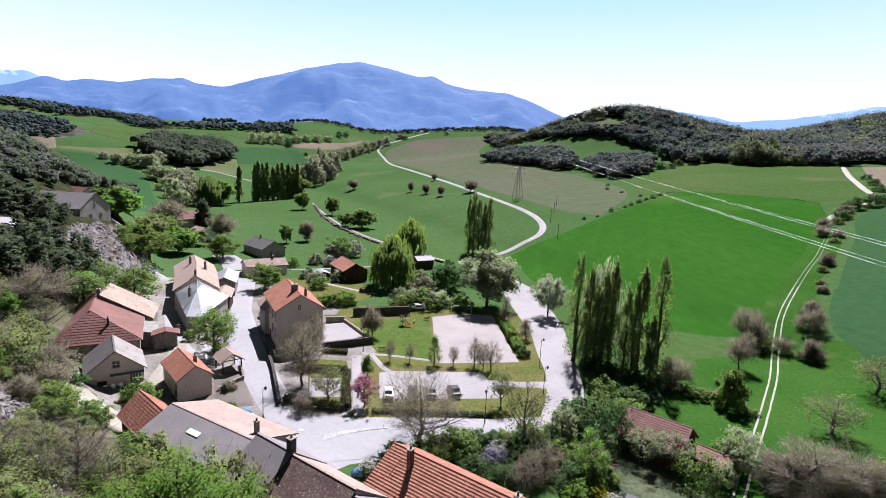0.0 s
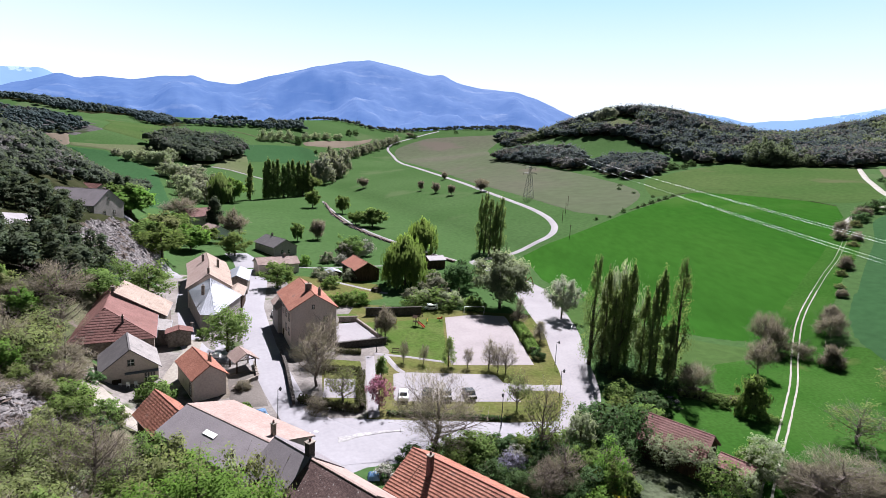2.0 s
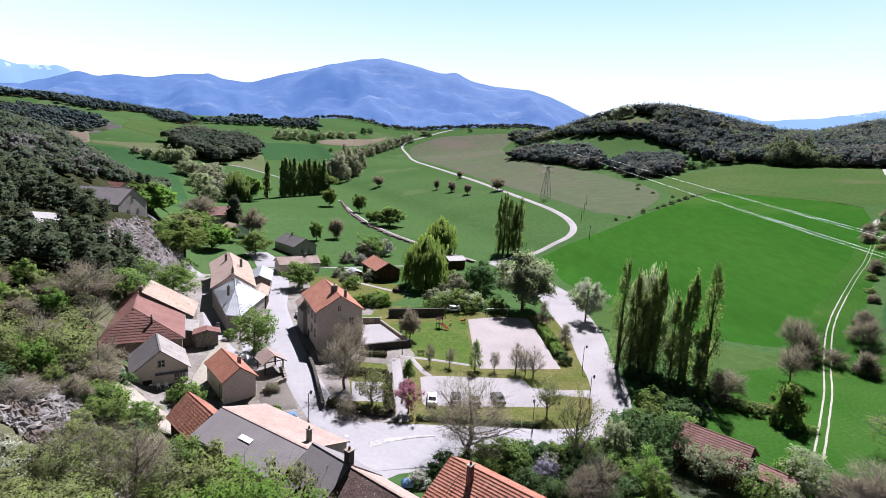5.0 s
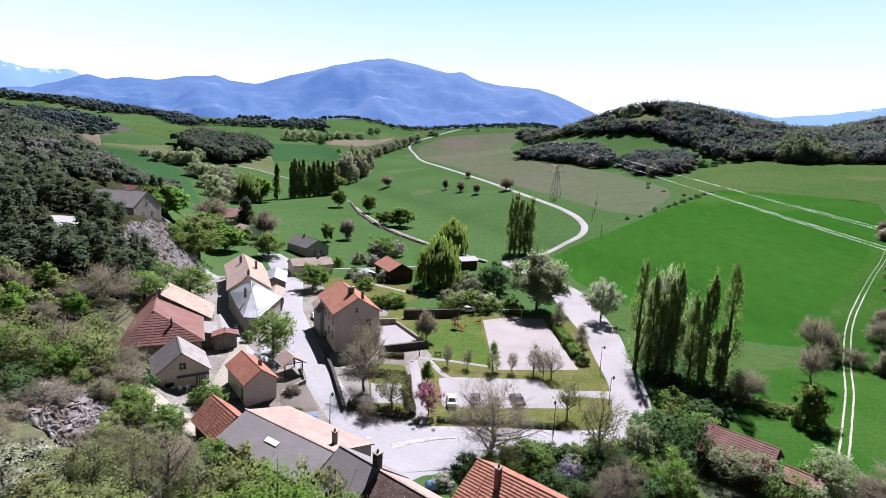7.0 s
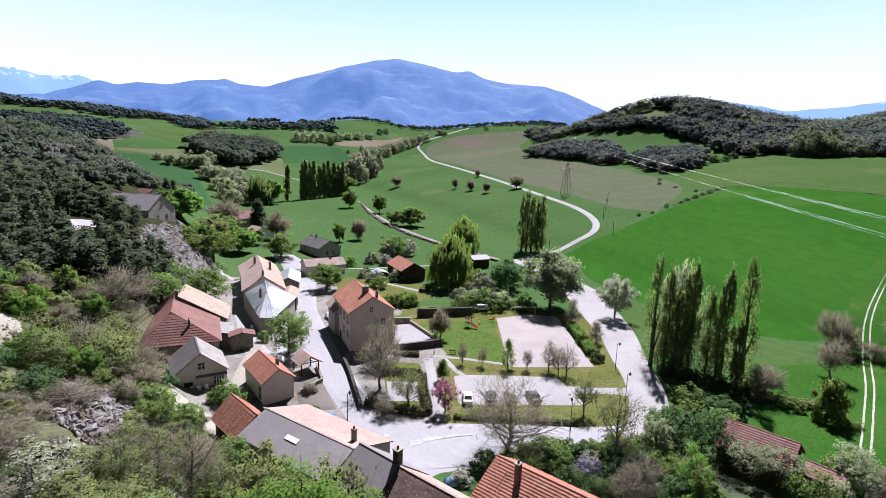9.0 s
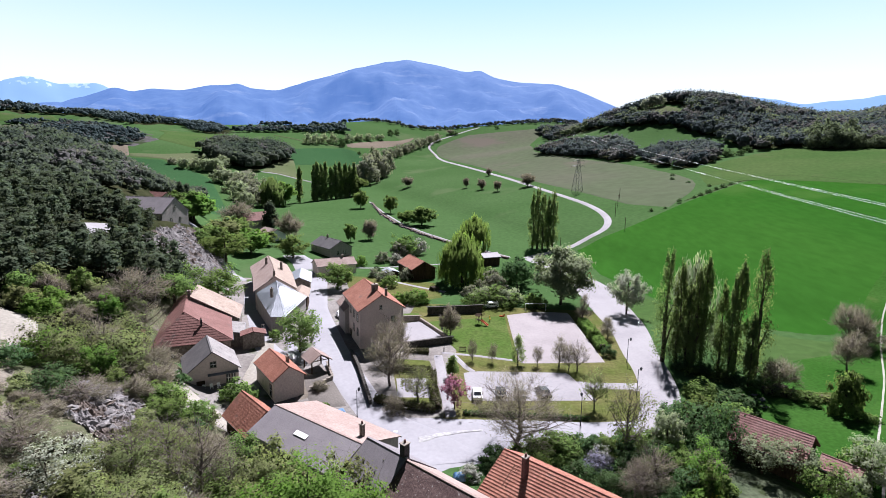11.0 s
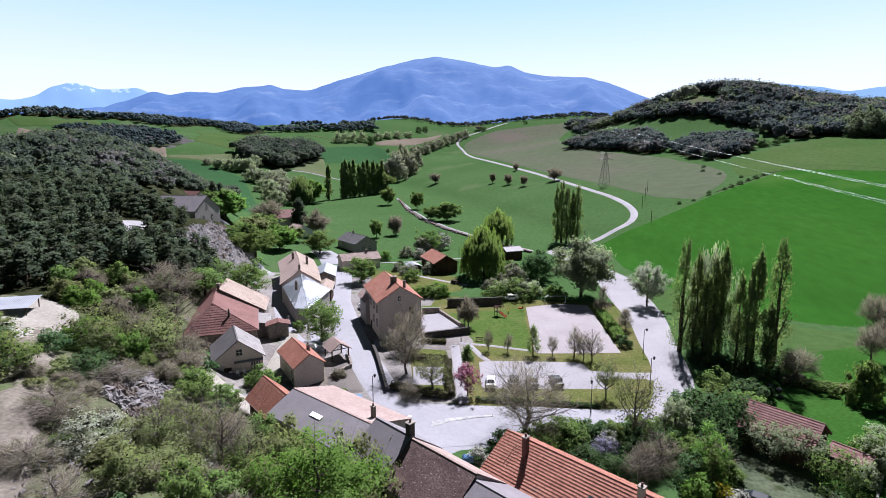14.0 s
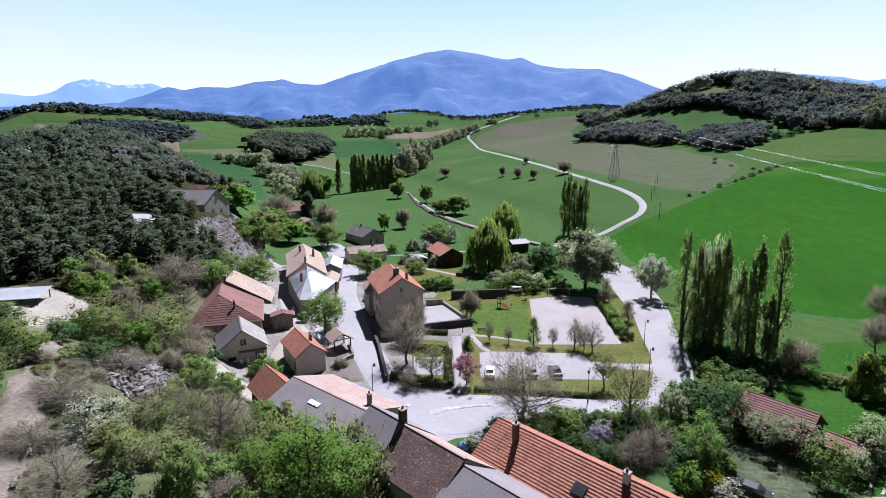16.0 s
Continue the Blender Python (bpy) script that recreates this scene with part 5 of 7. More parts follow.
def crown_points(rs, kind, n, h, w):
    """Places of leaves: clumps in the shape that the kind grows in."""
    if kind == "poplar":
        k = 90
        t = rs.uniform(0.05, 1, k) ** 0.9
        rad = w * (0.22 + 0.78 * np.sin(np.pi * np.clip(t * 0.80 + 0.16, 0, 1))) * 0.85
        ang = rs.uniform(0, 6.28, k)
        c = np.stack([rad * np.cos(ang) * rs.uniform(0.2, 1, k), rad * np.sin(ang) * rs.uniform(0.2, 1, k), t * h * 0.95], 1)
        s = np.stack([0.17 * w * (1.3 - t), 0.17 * w * (1.3 - t), 0.035 * h + 0 * t], 1)
    elif kind == "willow":
        # strands hang from a dome down towards the ground
        k = 420
        u = rs.normal(size=(k, 3))
        u /= np.linalg.norm(u, axis=1)[:, None]
        u[:, 2] = np.abs(u[:, 2])
        c = u * [w * 0.94, w * 0.94, h * 0.42] * rs.uniform(0.72, 1, (k, 1)) * (1 + 0.1 * np.sin(u[:, :1] * 7) * np.cos(u[:, 1:2] * 6)) + [0, 0, h * 0.55]
        c[:, 2] -= rs.uniform(0, 0.62, k) * h * np.hypot(u[:, 0], u[:, 1]) ** 2
        c[:, 2] = np.maximum(c[:, 2], 0.13 * h)
        s = np.full((k, 3), 0.028 * w)
        s[:, 2] = h * 0.06
    elif kind == "cone":
        k = 40
        t = rs.uniform(0.16, 0.98, k)
        rad = w * (1 - t) ** 0.7 * np.clip((t - 0.1) * 7, 0, 1)
        ang = rs.uniform(0, 6.28, k)
        c = np.stack([rad * np.cos(ang), rad * np.sin(ang), t * h], 1) * rs.uniform(0.75, 1, (k, 1)) ** [1, 1, 0]
        s = np.full((k, 3), 0.13 * w + 0.02 * h)
    elif kind == "bush":
        k = 60
        u = rs.normal(size=(k, 3))
        u /= np.linalg.norm(u, axis=1)[:, None]
        u[:, 2] = np.abs(u[:, 2]) * 0.95
        c = u * [w, w, h * 0.85] * rs.uniform(0.45, 1.0, (k, 1)) + [0, 0, h * 0.06]
        s = np.full((k, 3), 0.11 * w)
    elif kind == "pine":
        k = 44
        t = rs.uniform(0.2, 0.98, k)
        rad = w * (1 - t * 0.8) * rs.uniform(0.3, 1, k)
        ang = rs.uniform(0, 6.28, k)
        c = np.stack([rad * np.cos(ang), rad * np.sin(ang), t * h], 1)
        s = np.stack([0.15 * w + 0 * t, 0.15 * w + 0 * t, 0.05 * h + 0 * t], 1)
    else:
        k = 70
        u = rs.normal(size=(k, 3))
        u /= np.linalg.norm(u, axis=1)[:, None]
        c = u * [w, w, h * 0.40] * rs.uniform(0.45, 1.0, (k, 1)) * (1 + 0.12 * rs.normal(size=(k, 1))) + [0, 0, h * 0.56]
        s = np.full((k, 3), 0.11 * w)
        s[:, 2] = 0.048 * h
    pick = rs.integers(0, len(c), n)
    away = rs.normal(size=(n, 3))
    at = c[pick] + away * s[pick]
    # within every clump a few larger sprays, which close it to the light
    many = 4 if len(c) < 200 else 1
    core = np.repeat(c, many, 0) + rs.normal(size=(many * len(c), 3)) * np.repeat(s, many, 0) * 0.6
    return at, away * 0.7, core, np.repeat(s.mean(1), many)


SHAPES = {}


def tree_shape(kind, mat, variant, leaves, size, bare=False):
    """Trunk and crown meshes of a tree 10 m high and 8 m wide (columns 3 m), made once for each variant."""
    key = (kind, mat, variant, leaves, size)
    if key not in SHAPES:
        rs = np.random.default_rng([ord(ch) for ch in kind + mat] + [variant, leaves])
        w = {"poplar": 1.5, "cone": 3.0, "pine": 3.4, "bush": 5.0}.get(kind, 4.0)
        start = {"poplar": 0.06, "bush": 0.02, "willow": 0.3, "pine": 0.15, "cone": 0.14}.get(kind, 0.28)
        rise = {"poplar": 4.0, "bush": 1.1, "willow": 0.8, "pine": 0.15}.get(kind, 0.75)
        spread = w * (0.5 if kind == "poplar" else 0.85)
        if bare:
            bm, tips = limbs(rs, 8.6, 0.26, 0, 28, 0.16, w * 0.95, 0.85, 0.4, 18 if kind == "round" else 11)
        else:
            bm, tips = limbs(rs, 9.2 if kind != "bush" else 6, 0.24 if kind != "bush" else 0.12, 0, 10 if kind != "pine" else 5, start, spread, rise, 0.12, 2 if kind != "pine" else 0)
        trunk = bpy.data.meshes.new("trunk")
        bm.to_mesh(trunk)
        bm.free()
        trunk.materials.append(M["bark"] if not bare else M["twig"])
        pts, away, core, girth = crown_points(rs, kind, leaves, 10.0, w)
        away = away[pts[:, 2] > 0.05]
        pts = pts[pts[:, 2] > 0.05]
        out = pts - [0, 0, 0.45 * 10.0 if kind not in ("poplar", "pine", "cone") else 0]
        if kind in ("poplar", "pine", "cone"):
            out[:, 2] = 0.5 * np.hypot(out[:, 0], out[:, 1])
        out /= np.linalg.norm(out, axis=1)[:, None] + 1e-9
        quads, soft = leaf_quads(pts, size, rs, out * 0.7 + away), out * 1.1 + away * 0.8 + [0, 0, 0.25]
        if kind == "willow":
            n = len(pts)
            ring = np.stack([-out[:, 1], out[:, 0], 0 * out[:, 0]], 1)
            ring /= np.linalg.norm(ring, axis=1)[:, None] + 1e-9
            ln, wd = size * rs.uniform(1.6, 3.2, n)[:, None] * np.array([[0.08, 0.08, 1]]), ring * size * rs.uniform(0.35, 0.7, n)[:, None]
            quads = np.stack([pts - wd - ln, pts + wd - ln, pts + wd * 0.7 + ln, pts - wd * 0.7 + ln], 1)
        if mat == "bud":
            # fine twigs, which point up and outwards
            n = len(pts)
            way = out * 0.8 + [0, 0, 0.45] + rs.normal(size=(n, 3)) * 0.5
            way /= np.linalg.norm(way, axis=1)[:, None]
            side = np.cross(way, rs.normal(size=(n, 3)))
            side /= np.linalg.norm(side, axis=1)[:, None] + 1e-9
            ln, wd = way * size * rs.uniform(2.0, 5.0, n)[:, None], side * size * rs.uniform(0.16, 0.30, n)[:, None]
            quads = np.stack([pts - wd - ln, pts + wd - ln, pts + wd * 0.4 + ln, pts - wd * 0.4 + ln], 1)
        picks = np.zeros(len(quads))
        if not bare:
            mid = core - [0, 0, 4.5 if kind not in ("poplar", "pine", "cone") else 0]
            if kind in ("poplar", "pine", "cone"):
                mid[:, 2] = 0.5 * np.hypot(mid[:, 0], mid[:, 1])
            mid /= np.linalg.norm(mid, axis=1)[:, None] + 1e-9
            big = leaf_quads(np.zeros((len(core), 3)), 1.0, rs, mid) * (girth * 0.5)[:, None, None] + core[:, None]
            if kind == "poplar":
                # a thin crown lets the sun through
                big, mid = big[::12], mid[::12]
            # bush cores take the dark colour that stands for shade within
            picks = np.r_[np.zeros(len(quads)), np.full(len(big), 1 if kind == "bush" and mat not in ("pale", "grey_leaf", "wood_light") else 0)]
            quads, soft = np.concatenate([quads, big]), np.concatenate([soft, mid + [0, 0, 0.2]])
        crown = quads_mesh("crown", quads, M[mat], picks, [M["crown_shade"]], soft)
        SHAPES[key] = (trunk, crown)
    return SHAPES[key]


def tree(name, kind, mat, x, y, h, w, label, variant=0, leaves=1500, size=0.15, category="tree", bare=False, group="", dz=0.0):
    """A tree h high and w wide at the foot's place."""
    base = {"poplar": 3.0, "cone": 6.0, "pine": 6.8, "bush": 10.0}.get(kind, 8.0)
    local = size / ((w / base) ** 2 * h / 10.0) ** (1 / 3)
    local = min((0.04, 0.06, 0.085, 0.12, 0.17, 0.24, 0.34), key=lambda q: abs(math.log(q / local)))
    trunk, crown = tree_shape(kind, mat, variant, leaves, local, bare)
    turn = (x * 37 + y * 91) % 360
    e = empty(name, pose(*lie(x, y, dz), 0, 0, turn), label, category, group)
    e.scale = (w / base, w / base, h / 10.0)
    for nm, me in (("trunk", trunk), ("crown", crown)):
        o = new(nm, me)
        o.parent = e
    return e


def plant(kind, mat, spots, name, label, category="tree", leaves=1500, size=0.15, bare=False, group=""):
    """Trees of one kind at (x, y, height, width)."""
    full, fine = leaves, size
    for k, (x, y, h, w) in enumerate(spots):
        away = math.hypot(x, y)
        # the nearer, the smaller and the more the leaves
        share, grow = (0.85, 1.0) if away < 85 else (0.6, 1.32) if away < 230 else (0.72, 1.7)
        if kind in ("poplar", "willow", "pine") or full < 1600:
            share, grow = 1.0, 1.0
        if mat == "bud":
            share = 1.4 if kind == "bush" else 1.2
        leaves, size = int(full * share), fine * grow
        tree(name, kind, mat, x, y, h, w, label, k % 3, leaves, size * (1.0 + max(0.0, math.hypot(x, y) - 120) / 160), category, bare, group)


plant("poplar", "poplar", [(30.1, 113.7, 24.2, 6.6), (32.4, 112.2, 22.3, 4.1), (34.0, 111.4, 18.8, 3.9), (35.3, 110.9, 20.9, 4.5), (37.6, 112.9, 23.7, 4.8), (39.2, 108.2, 19.8, 3.5), (40.1, 105.8, 21.0, 3.4), (41.7, 107.0, 24.0, 5.3), (42.6, 102.6, 14.9, 2.8), (45.4, 106.5, 25.8, 6.4)], "poplar_tree", "tall columnar poplar with fresh olive leaves", leaves=5200, size=0.14, group="poplars beside the street")
plant("poplar", "poplar", [(-167, 431, 30, 8.5), (-160, 446, 31, 8.5), (-158.5, 450, 34, 9.0), (-156.5, 455, 32, 9.0), (-154.5, 460, 33, 9.5), (-151.5, 467, 29, 9.0), (-149, 472, 32, 9.5), (-146.5, 478, 33, 9.5), (-143.5, 485, 32, 9.5), (-141, 491, 30, 9.5), (-138.5, 497, 32, 9.5)], "poplar_tree", "tall dark poplar in a row on the meadow", leaves=2600, size=0.15, group="poplars on the meadow")
plant("poplar", "poplar", [(11.9, 249.0, 27, 6.5), (14.0, 248.0, 29, 6.5), (16.2, 247.0, 26, 6.5), (19.0, 250.0, 24, 5.5), (21.5, 253.4, 26.5, 6.5)], "poplar_tree", "tall poplar standing beside the winding road", leaves=4200, size=0.12, group="poplars at the road bend")
plant("willow", "willow", [(-16.8, 178.9, 16.2, 17.5)], "willow_tree", "large weeping willow with fresh yellow-green leaves", leaves=14000, size=0.15)
plant("willow", "willow", [(-14.9, 236.3, 15.4, 16.4)], "willow_tree", "round willow tree on the meadow", leaves=9000, size=0.15)
plant("willow", "pale", [(37.5, 119.5, 21.5, 13)], "willow_tree", "pale green tree behind the poplars", leaves=6120, size=0.16)
plant("round", "pale", [(13.9, 156.2, 18.3, 17)], "deciduous_tree", "broad tree with pale green spring leaves", leaves=17000, size=0.18)
plant("round", "silver", [(31.0, 148.8, 13.0, 9.4)], "deciduous_tree", "tree with silvery white spring leaves beside the street", leaves=8000, size=0.14)
plant("round", "leaf", [(-43.4, 216.4, 10.0, 11.5), (-141.4, 504.7, 20.4, 25), (-49.0, 313.9, 11.1, 16.4), (-107.4, 398.6, 13.6, 11.5), (-60, 320, 8, 9)], "deciduous_tree", "light green tree in spring leaf on the meadow", leaves=5100, size=0.15)
plant("round", "leaf", [(-55.7, 164.0, 8.6, 11.4), (-45.8, 103.6, 9.8, 10.2), (-102.3, 181.8, 12.0, 18), (-86.6, 205.7, 9.9, 13.6), (-107.8, 227.0, 7.0, 10), (-117.9, 216.1, 11.8, 18.6), (-111.5, 188.7, 8.2, 14.2), (-79.7, 134.1, 11.5, 13.1), (-80.8, 116.7, 8.5, 11.7)], "deciduous_tree", "broad tree in fresh green leaf", leaves=4760, size=0.15)
plant("round", "bright", [(-105.3, 208.7, 10.0, 13.5), (-129.3, 208.8, 10.8, 16.9), (-173.7, 404.2, 19.3, 22.6)], "deciduous_tree", "round tree with bright yellow-green leaves", leaves=4420, size=0.16)
plant("round", "leaf", [(-79.1, 372.1, 13.5, 9.8), (-74.8, 250.0, 9.5, 6.2)], "fruit_tree", "small round tree alone on the meadow", leaves=4080, size=0.19)
plant("round", "dark", [(1.8, 175.4, 11.1, 11.5)], "deciduous_tree", "dark leafy tree behind the ball court", leaves=4420, size=0.16)
plant("round", "bud", [(-24.6, 92.2, 11.0, 8.7), (-26.4, 103.5, 9.5, 7.3), (47.1, 100.4, 6.8, 7.1), (-16.2, 121.6, 7.6, 4.9), (66.8, 112.9, 8.6, 6.4), (78.6, 132.0, 10.0, 7.6), (-82.2, 105.1, 8.9, 13.2), (-139.6, 267.2, 12.9, 18.1), (-67.5, 259.1, 10.1, 6.9), (-104, 246, 13, 11)], "bare_tree", "bare brown tree with opening buds", leaves=2000, size=0.1, bare=True)
plant("round", "bud", [(-2.3, 73.5, 11.5, 14)], "bare_tree", "wide bare tree with dense brown twigs beside the street", leaves=6500, size=0.1, bare=True)
plant("round", "olive", [(13.5, 75.0, 11.5, 7.8), (11.5, 89.1, 7.4, 4.7), (-18.8, 86.9, 6.6, 6.2), (67.1, 84.3, 7.1, 10.4), (88.6, 102.3, 8.2, 10.9)], "young_tree", "thin tree just coming into leaf", leaves=1530, size=0.11, bare=True)
plant("round", "bud", [(11.1, 105.6, 6.6, 4.9), (9.4, 105.8, 6.0, 3.6), (3.3, 107.2, 4.5, 2.4), (-10.2, 107.3, 5.0, 2.2), (-6.0, 107.3, 4.6, 2.2)], "young_tree", "slender bare young tree on the grass strip", leaves=510, size=0.09, bare=True)
plant("round", "bud", [(-96.7, 556.2, 11.7, 10.9), (-31.8, 486.8, 9.2, 5.2), (-17.4, 462.4, 8.8, 6.9), (-3.9, 439.9, 9.3, 6.6), (20.4, 443.7, 10.8, 10.4), (-12.6, 551.0, 7.5, 5.9), (-97.3, 1094.0, 9.0, 14.1)], "bare_tree", "small bare tree on the far meadow", leaves=1530, size=0.19, bare=True)
plant("cone", "poplar", [(-0.8, 106.5, 6.2, 3.8)], "young_tree", "young conical tree with yellow-green leaves", leaves=1500, size=0.09)
plant("cone", "bud", [(7.7, 107.2, 6.6, 4.0), (17.8, 140.0, 7.3, 4.6), (21.4, 127.2, 5.0, 4.0)], "young_tree", "young conical tree with brownish buds", leaves=1550, size=0.09, bare=True)
plant("cone", "leaf", [(-13.6, 98.0, 4.2, 3.0)], "young_tree", "young green conical tree beside the footpath", leaves=2210, size=0.11)
plant("cone", "pine", [(-123.3, 269.3, 14.5, 8.9), (-182.8, 293.7, 9.4, 5.9), (-160, 250, 9, 5)], "spruce_tree", "dark spruce beside the houses", leaves=3740, size=0.19)
plant("round", "pink", [(-12.3, 85.6, 6.0, 4.4)], "blossom_tree", "small tree covered in pink blossom", leaves=2550, size=0.11)
plant("bush", "dark", [(25.1, 81.3, 7.3, 9.7), (28.0, 77.1, 9.3, 7.5), (23.2, 85.0, 4.6, 6.2), (36.1, 91.7, 4.4, 6.9), (1.8, 183.4, 8.1, 12.8), (19.2, 115.0, 3.0, 3.4)], "bush", "dense dark green bush among the gardens", "bush", 3250, 0.16)
plant("bush", "leaf", [(32.3, 96.1, 4.0, 7.0), (29.0, 90.0, 4.2, 6.5), (33.5, 87.0, 4.5, 6.5), (17.9, 125.4, 4.2, 3.6), (18.6, 121, 3.0, 3.2), (-4.8, 152.9, 7.3, 13), (-11, 151, 6.0, 9), (3.6, 73.3, 4.1, 8.1), (-0.6, 71.9, 4.5, 6.3), (-49.6, 83.6, 4.2, 6.0), (35.7, 66.1, 6.6, 7.3), (43.5, 72.2, 6.7, 6.0), (20.8, 64.9, 6.9, 5.1), (23.5, 66.9, 3.0, 4.0)], "bush", "leafy green bush beside the village street", "bush", 3000, 0.14)
plant("bush", "leaf", [(20.0, 74.8, 3.7, 3.8), (17.6, 71.5, 4.4, 4.0), (-35.2, 146.2, 4.1, 6.7), (-30.6, 149.3, 5.0, 6.7), (63.0, 69.5, 5.2, 8.8), (-54, 110.2, 3.0, 3.4), (14.5, 78, 3, 5), (56.6, 90.5, 2.0, 3.4), (50, 97, 2.6, 6), (-40, 170, 5, 7), (-47, 158, 4, 5)], "bush", "leafy green bush in a garden", "bush", 2250, 0.14)
plant("bush", "bud", [(15.4, 68.4, 5.4, 6.5), (12.2, 65.1, 4.2, 5.5), (-22.0, 82.6, 3.4, 4.2), (84, 125, 5, 6), (158, 222, 5, 6), (168, 236, 5, 7), (196, 262, 5, 8), (-36.5, 88, 2.0, 3.0)], "bare_bush", "brown leafless thorny bush in dry grass", "bush", 1125, 0.10, True)
plant("bush", "bud", [(51.4, 66.7, 7.6, 14), (57.5, 66.5, 6.6, 11.5), (48.6, 68.4, 5.1, 8.0)], "bare_bush", "large brown thicket of leafless twigs", "bush", 6500, 0.10, True)
plant("bush", "blossom", [(9.5, 73.0, 2.7, 4.0), (-8.8, 66.6, 2.2, 3.4), (22.8, 60.8, 2.3, 5.0)], "blossom_bush", "bush covered in white blossom", "bush", 1875, 0.10)
plant("bush", "leaf", [(53.8, 92.5, 9.4, 5.8)], "deciduous_tree", "dense rounded green tree at the field corner", "tree", 5200, 0.15)
plant("bush", "yellow", [(20.6, 62.6, 3.0, 5.0)], "bush", "yellow flowering bush in the garden", "bush", 3200, 0.10)
plant("round", "bright", [(-21.8, 41.7, 11.3, 12.1)], "deciduous_tree", "large tree with bright fresh green leaves on the slope", leaves=12000, size=0.1)
plant("bush", "olive", [(-43.9, 50.3, 4.9, 6.8), (-40.0, 50.3, 6.8, 7.6), (-33.5, 50.5, 5.5, 6.5), (-42, 47.5, 5, 6), (-37.5, 47, 5, 6)], "budding_bush", "thin bush with small olive leaves on the slope", "bush", 2400, 0.085, True, group="bushes on the slope")
plant("bush", "bud", [(-55.1, 47.9, 3.5, 9.2), (-36.4, 50.3, 8.3, 8), (-38.9, 56, 4.5, 5.1), (-40.7, 33.4, 4.8, 7.8), (-57.7, 60.3, 2.9, 7.5), (-68.8, 77.5, 8.3, 8.0), (-75.3, 98.0, 7.6, 9.6), (-48.5, 38.2, 2.7, 6.5), (-52.5, 46, 3, 7)], "bare_bush", "tall grey-brown leafless bush on the slope", "bush", 1500, 0.085, True, group="bushes on the slope")
plant("bush", "olive", [(-39.0, 38.8, 4.7, 6.1), (-44.6, 47.1, 3.4, 6.9), (-39.5, 45.3, 3.7, 6.5), (-45.1, 55.9, 2.6, 5.1), (-32.9, 52.1, 4.0, 6.1), (-30.8, 57.5, 5.5, 7), (-75.0, 74.7, 7.6, 11.8), (-69.5, 75.8, 7.6, 8.1), (-28, 52, 6, 8), (-36.5, 42, 4, 6.5), (-30, 46, 5, 7), (-70.2, 83, 6.5, 11), (-72, 88, 7, 11), (-43, 41.5, 3, 6)], "bush", "olive green bush with small leaves on the slope", "bush", 5200, 0.1, group="bushes on the slope")
plant("bush", "leaf", [(-33.0, 38.2, 5.5, 4.5), (-37.5, 60.5, 4.5, 6.5), (-32.5, 47.8, 3.6, 6.2), (-32.2, 42.3, 3.1, 5.2), (-88.1, 132.5, 8.2, 10.4), (-50.5, 64, 3.2, 5.3), (-67.8, 53.8, 6.7, 8.7), (-52.7, 69.0, 4.7, 6.5), (-47.5, 67.5, 3.6, 5.5), (-27, 48, 6.5, 8)], "bush", "leafy green bush on the slope above the village", "bush", 5000, 0.1, group="bushes on the slope")
plant("bush", "bright", [(-72, 71.5, 6.5, 9.5), (-66, 72.5, 5.5, 7)], "bush", "yellow-green bush in new leaf on the slope", "bush", 6000, 0.10, group="bushes on the slope")
plant("bush", "silver", [(-47.0, 42.8, 4.9, 8.2), (-23.4, 46.5, 4.2, 6.2)], "bush", "silvery white bush on the slope", "bush", 5200, 0.095, group="bushes on the slope")
plant("bush", "blossom", [(-35.6, 45.4, 2.7, 2.4), (-49.5, 49.5, 2.0, 3.0), (-37.4, 43.6, 1.8, 2.0)], "blossom_bush", "small bush with white blossom on the slope", "bush", 700, 0.09, True)
plant("bush", "dark", [(-73.1, 65.3, 3.6, 6.5), (-66.0, 66.5, 2.6, 4.2), (-59, 42.1, 5.2, 4.9), (-62.5, 60, 4.2, 7), (-85.7, 124.7, 6.2, 9.9)], "bush", "dark evergreen bush on the slope", "bush", 4500, 0.11, group="bushes on the slope")


def pines():
    rs = np.random.default_rng(11)
    spots = []
    while len(spots) < 300:
        x, y = rs.uniform(-165, -76), rs.uniform(84, 178)
        if toe(y) - x < 10 or bump(x, y, -93, 76, 13, 11) > 0.35 or bump(x, y, -134, 184, 16, 16) > 0.35 or (x > -124 and y > 138 and toe(y) - x < 42) or any(math.hypot(x - a, y - b) < 2.9 for a, b, *_ in spots):
            continue
        if y > 160 and x > -140 or -127 < x < -106 and 124 < y < 152 and x > -127 + (y - 138) * 0.2:
            continue
        if -101 < x < -76 and 78 < y < 111:
            continue
        spots.append((x, y, rs.uniform(5.0, 8.5), rs.uniform(6.0, 9.0)))
    spots += [(-123.6, 164.5, 7, 7), (-120.8, 168.5, 6, 7), (-119, 156.4, 7.5, 8), (-123.5, 157, 8, 8), (-116.2, 155.1, 6.5, 7), (-116.5, 161, 6, 6.5), (-128, 172, 6, 7), (-127, 163, 7, 7), (-133, 170, 7, 8), (-131, 160, 7.5, 8)]
    plant("pine", "pine", spots, "pine_tree", "dark mountain pine on the dry slope", leaves=460, size=0.33, group="pines on the slope")


